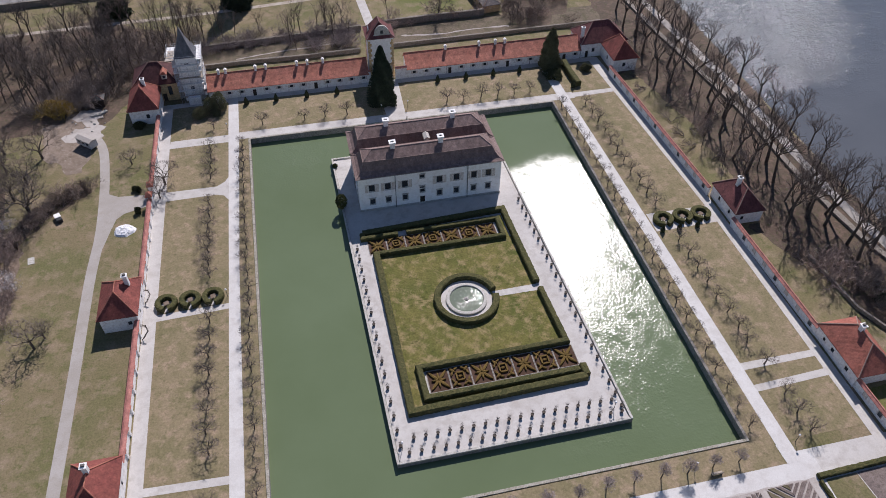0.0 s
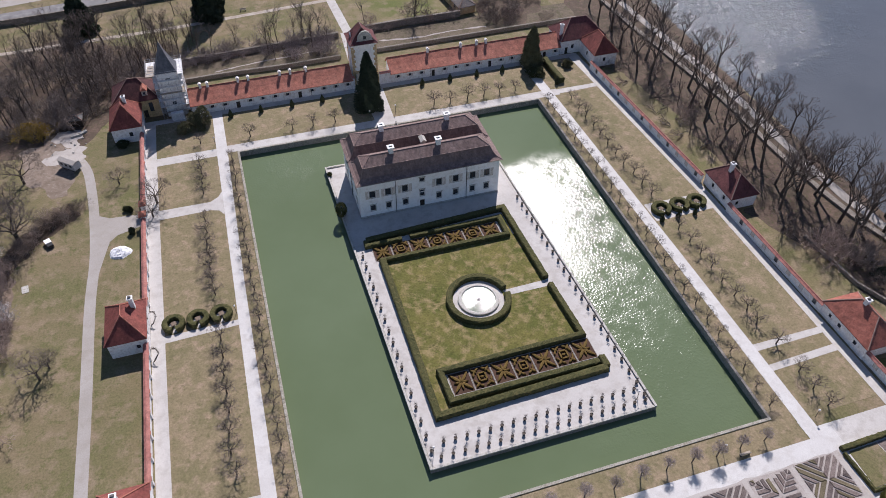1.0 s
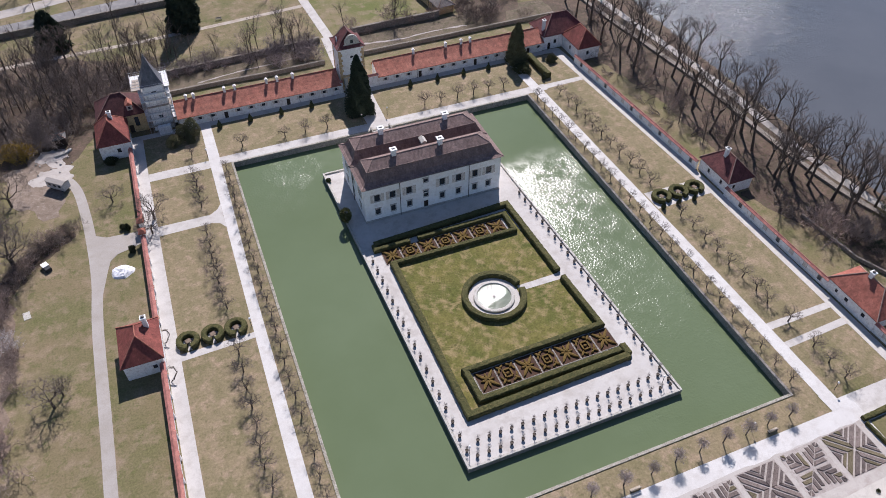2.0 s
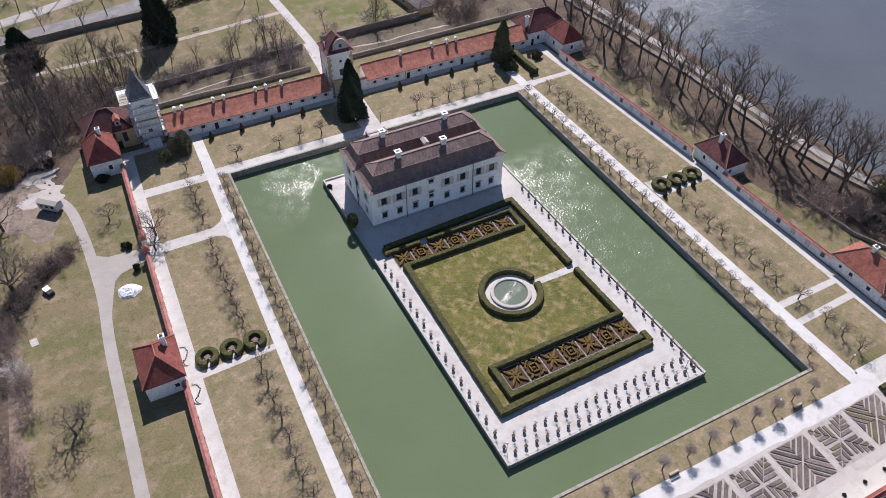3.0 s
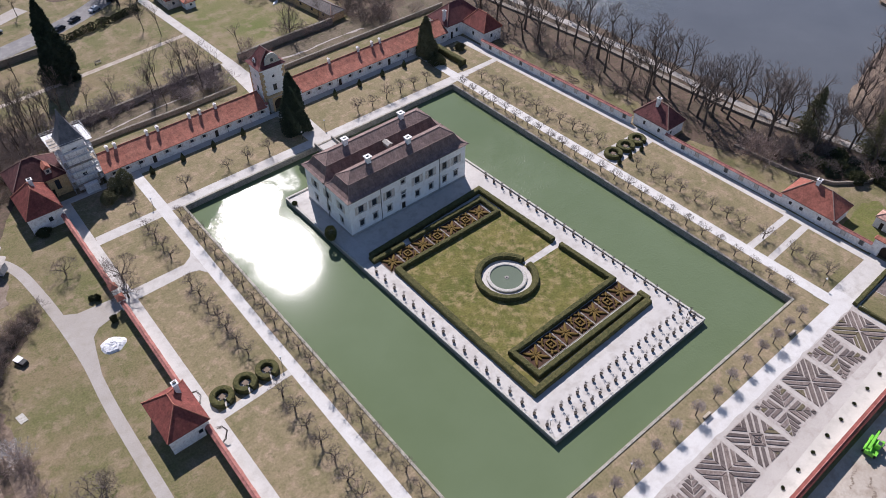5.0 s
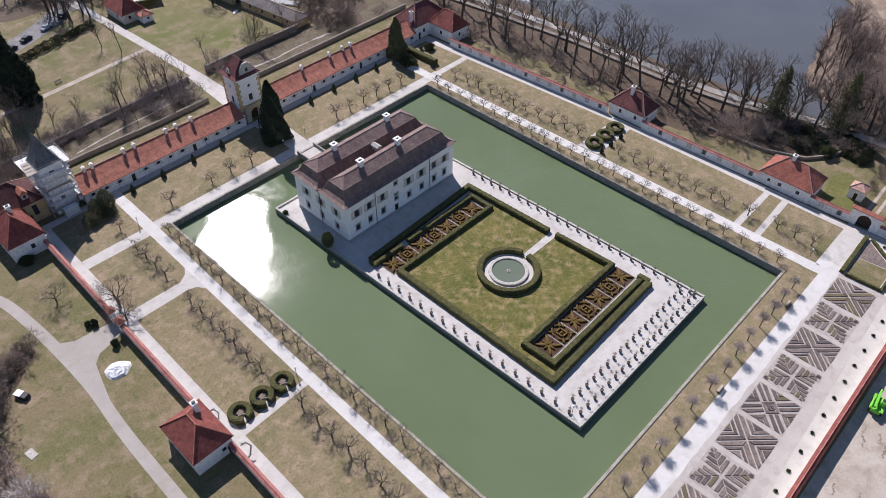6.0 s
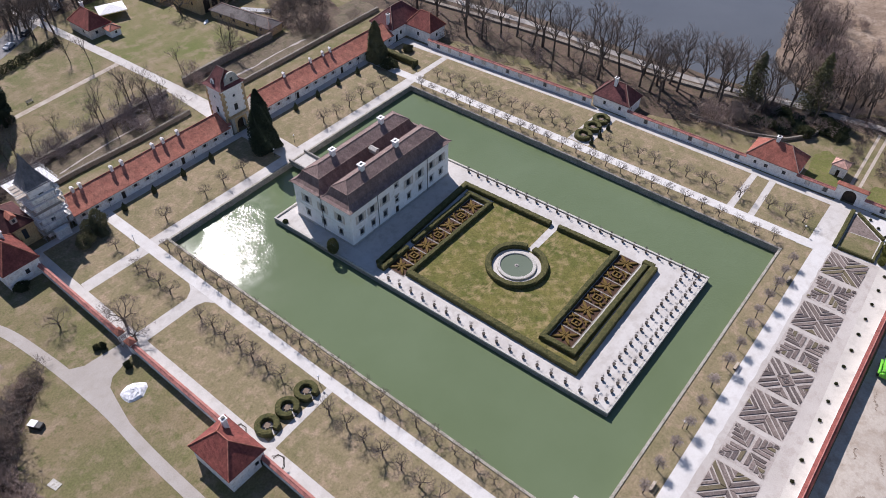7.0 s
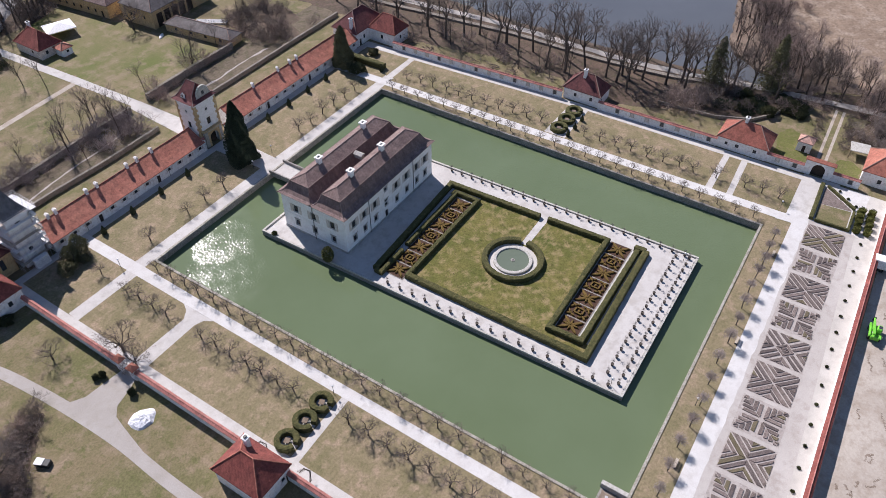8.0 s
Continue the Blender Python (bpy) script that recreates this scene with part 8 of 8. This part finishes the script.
def tarp(x, y, r):
    """A heap of white sheeting."""
    rg = random.Random(9)
    bm = bmesh.new()
    n, m = 22, 6
    rows = []
    for k in range(m + 1):
        u = k / m
        rows.append([bm.verts.new((r * (1 - u) * (1 + 0.12 * math.sin(3 * a + 1) + rg.uniform(-.05, .05)) * math.cos(a), r * 0.9 * (1 - u) * (1 + rg.uniform(-.06, .06)) * math.sin(a), 0.75 * (1 - (1 - u) ** 2.2) + rg.uniform(0, 0.22) * (0 < k))) for a in [2 * math.pi * i / n for i in range(n)]])
    for a, b in zip(rows, rows[1:]):
        for i in range(n):
            bm.faces.new((a[i], a[(i + 1) % n], b[(i + 1) % n], b[i]))
    tagged(part("tarpaulin", bm, M_TARP), "heap covered with crumpled white sheeting on grass", "tarpaulin").matrix_basis = pose(x, y, 0.0, 0, 0, -10)


tarp(-73.0, 37.4, 2.45)
t = thing("storage_box", -88.4, 44.6, 0.0, "white-lidded dark box on the grass", "box", turn=25)
part("body", bevelled(boxes((-0.65, -1.3, 0, 0.65, 1.3, 0.9)), 0.05), M_IRON, t)
part("lid", bevelled(boxes((-0.7, -0.2, 0.9, 0.7, 1.35, 1.0)), 0.03), M_WHITE, t)
t = thing("paving_slab", -92.5, 31.6, 0.0, "pale board lying on the grass", "board", turn=10)
part("board", boxes((-0.7, -1.1, 0.01, 0.7, 1.1, 0.1)), M_COPING, t)
pavilion("tool_shed", -86.2, 91.4, -82.6, 94.6, 2.2, 2.9, "small dark timber shed in the yard", [], None, M_DARKWOOD, M_IRON, over=0.2)
for i in range(14):
    rr = random.Random(700 + i)
    a, r = rr.uniform(0, 6.28), 6.5 * math.sqrt(rr.random())
    s = rr.uniform(0.15, 0.45)
    bm = bmesh.new()
    bmesh.ops.create_icosphere(bm, subdivisions=1, radius=s)
    for v in bm.verts:
        v.co *= rr.uniform(0.7, 1.2)
        v.co.z = max(-0.1, v.co.z * 0.7)
    ob = part("rubble_stone", bm, rr.choice((M_COPING, M_SAND, M_STONE)))
    tagged(ob, "broken stone on the yard's sand", "stone", "rubble in the yard").matrix_basis = pose(-87.0 + r * math.cos(a), 82.5 + r * 0.8 * math.sin(a), 0.12)

# yard south of the wall
structure("south_yard", slab(rect(-80, -100, 100, -69.2), -0.04, 0.022), M_SAND, "bare sandy yard south of the wall", "yard")

rg = random.Random(64)
for k in range(26):
    x, y, a = rg.uniform(-30, 60), rg.uniform(-78, -72.6), rg.gauss(0.05, 0.35)
    n, w = rg.randint(3, 6), rg.uniform(0.08, 0.3)
    line = [(x + 0.8 * q * math.cos(a) + rg.gauss(0, 0.15), y + 0.8 * q * math.sin(a) + rg.gauss(0, 0.2)) for q in range(n)]
    structure("dirt_streak_%d" % (k + 1), ribbon(smooth_line(line), w, -0.02, 0.027 + 0.0006 * k, rng=rg, wobble=0.3), M_DIRT, "scraped brown streak in the sandy yard", "yard")


def loader(x, y, turn):
    t = thing("telehandler", x, y, 0.03, "bright green telescopic loader on the sandy yard", "loader", turn=turn)
    part("chassis", bevelled(boxes((-2.0, -0.75, 0.7, 1.8, 0.75, 1.2)), 0.12), M_LIMEPAINT, t)
    c = part("cab", bevelled(boxes((-0.6, -1.0, 1.2, 0.75, -0.1, 2.5)), 0.16), M_LIMEPAINT, t)
    part("roof_window", boxes((-0.35, -0.85, 2.502, 0.5, -0.25, 2.52)), M_GLASS, c)
    part("side_window", boxes((-0.45, -1.03, 1.6, 0.55, -1.005, 2.3)), M_GLASS, c)
    part("windscreen", boxes((0.755, -0.9, 1.5, 0.78, -0.2, 2.3)), M_GLASS, c)
    b = part("boom", bevelled(boxes((-2.3, -0.22, -0.22, 2.1, 0.22, 0.22)), 0.05), M_LIMEPAINT, t)
    b.matrix_basis = Matrix.Translation((0, 0.45, 2.05)) @ pose(0, 0, 0, 0, 7, 0)
    n = part("boom_extension", bevelled(boxes((2.1, -0.15, -0.15, 3.3, 0.15, 0.15)), 0.04), M_LIMEPAINT, b)
    part("boom_head", bevelled(boxes((3.2, -0.3, -0.75, 3.5, 0.3, 0.2)), 0.05), M_IRON, n)
    part("ram", lathe([(0.08, -1.2), (0.08, 1.2)], 8), M_STEEL, t).matrix_basis = Matrix.Translation((0.2, 0.45, 1.55)) @ pose(0, 0, 0, 0, 80, 0)
    part("bonnet", bevelled(boxes((-1.9, 0.75, 1.0, 0.6, 1.15, 1.6)), 0.12), M_LIMEPAINT, t)
    part("counterweight", bevelled(boxes((-2.35, -0.8, 0.75, -1.95, 0.8, 1.7)), 0.1), M_LIMEPAINT, t)
    for a in (-1.3, 1.3):
        for e in (-0.95, 0.95):
            w = part("wheel", lathe([(0.3, -0.2), (0.58, -0.2), (0.62, -0.1), (0.62, 0.1), (0.58, 0.2), (0.3, 0.2)], 16), M_BLACK, t)
            w.matrix_basis = Matrix.Translation((a, e, 0.62)) @ pose(0, 0, 0, 90, 0, 0)
            part("rim", lathe([(0.3, -0.16), (0.3, 0.16)], 12), M_LIMEPAINT, w)
            part("mudguard", bevelled(boxes((a - 0.7, e - 0.25, 1.26, a + 0.7, e + 0.25, 1.34)), 0.03), M_LIMEPAINT, t)


loader(20.6, -71.6, 5)
t = thing("truck", 41.6, -71.0, 0.03, "white box truck with a red cab on the yard", "truck", turn=95)
part("cargo_box", bevelled(boxes((-1.6, -1.15, 0.9, 3.4, 1.15, 3.2)), 0.05), M_WHITE, t)
part("cab", bevelled(boxes((-3.4, -1.1, 0.6, -1.55, 1.1, 2.5)), 0.15), M_RED, t)
part("windscreen", boxes((-3.43, -0.9, 1.5, -3.4, 0.9, 2.2)), M_GLASS, t)
for a in (-2.6, 1.4, 2.4):
    w = part("wheel", lathe([(0.48, -1.1), (0.48, 1.1)], 14), M_BLACK, t)
    w.matrix_basis = Matrix.Translation((a, 0, 0.48)) @ pose(0, 0, 0, 90, 0, 0)
t = thing("open_shed", 83.2, -57.2, 0.0, "open shelter with a white flat roof", "shed", turn=8)
part("roof", boxes((-2.2, -2.4, 2.5, 2.2, 2.4, 2.65)), M_COPING, t)
for sx in (-2, 2):
    for sy in (-2.2, 2.2):
        part("post", boxes((sx - 0.08, sy - 0.08, 0, sx + 0.08, sy + 0.08, 2.5)), M_WOOD, t)
rg = random.Random(71)
for x0, y0 in ((83.5, -46.2), (83.5, -53.4)):
    for k in range(9):
        plant("bush", x0 + 2.0 * k + rg.uniform(-0.4, 0.4), y0 + 0.08 * k + rg.uniform(-0.25, 0.25), rg, rg.uniform(0.6, 0.85), "scrubby bare hedge along the track", variants=3)

# landing stage at the south-west corner of the moat
structure("landing_stage", boxes((-42.6, -43.1, -3.0, -38.4, -38.6, -0.98)), M_STONE, "small stone outlet platform in the moat", "platform")
structure("landing_earth", slab(ragged(rect(-42.4, -42.9, -39.6, -38.9), 88, 0.15, 0.7), -0.98, -0.86), M_DIRT, "brown earth on the outlet platform", "platform")
structure("landing_beam", boxes((-39.4, -43.15, -0.98, -38.6, -38.4, 0.25)), M_COPING, "pale stone beam of the outlet", "platform")
t = thing("sluice_box", -41.0, -40.2, -0.86, "small white box on the outlet platform", "box", turn=15)
part("body", bevelled(boxes((-0.3, -0.22, 0, 0.3, 0.22, 0.4)), 0.03), M_WHITE, t)
part("lid", bevelled(boxes((-0.34, -0.26, 0.4, 0.34, 0.26, 0.46)), 0.02), M_STEEL, t)


def lamp_post(x, y, z=0.03):
    t = thing("garden_lamp", x, y, z, "short dark post with a white globe lamp", "lamp", "garden lamps")
    part("post", lathe([(0.06, 0), (0.05, 2.2)], 6), M_IRON, t)
    bm = bmesh.new()
    bmesh.ops.create_icosphere(bm, subdivisions=2, radius=0.22)
    g = part("globe", bm, M_WHITE, t)
    g.matrix_basis = pose(0, 0, 2.4)


for x, y in ((-48.9, 72.4), (-49.6, 11.5), (50.4, -45.6), (0.9, 73.0), (-6.6, 72.4), (30.0, -46.8), (-15.4, -46.8)):
    lamp_post(x, y)
lamp_post(-19.4, -31.7, ISLAND_DROP.z + 0.03)
lamp_post(21.0, -31.9, ISLAND_DROP.z + 0.03)
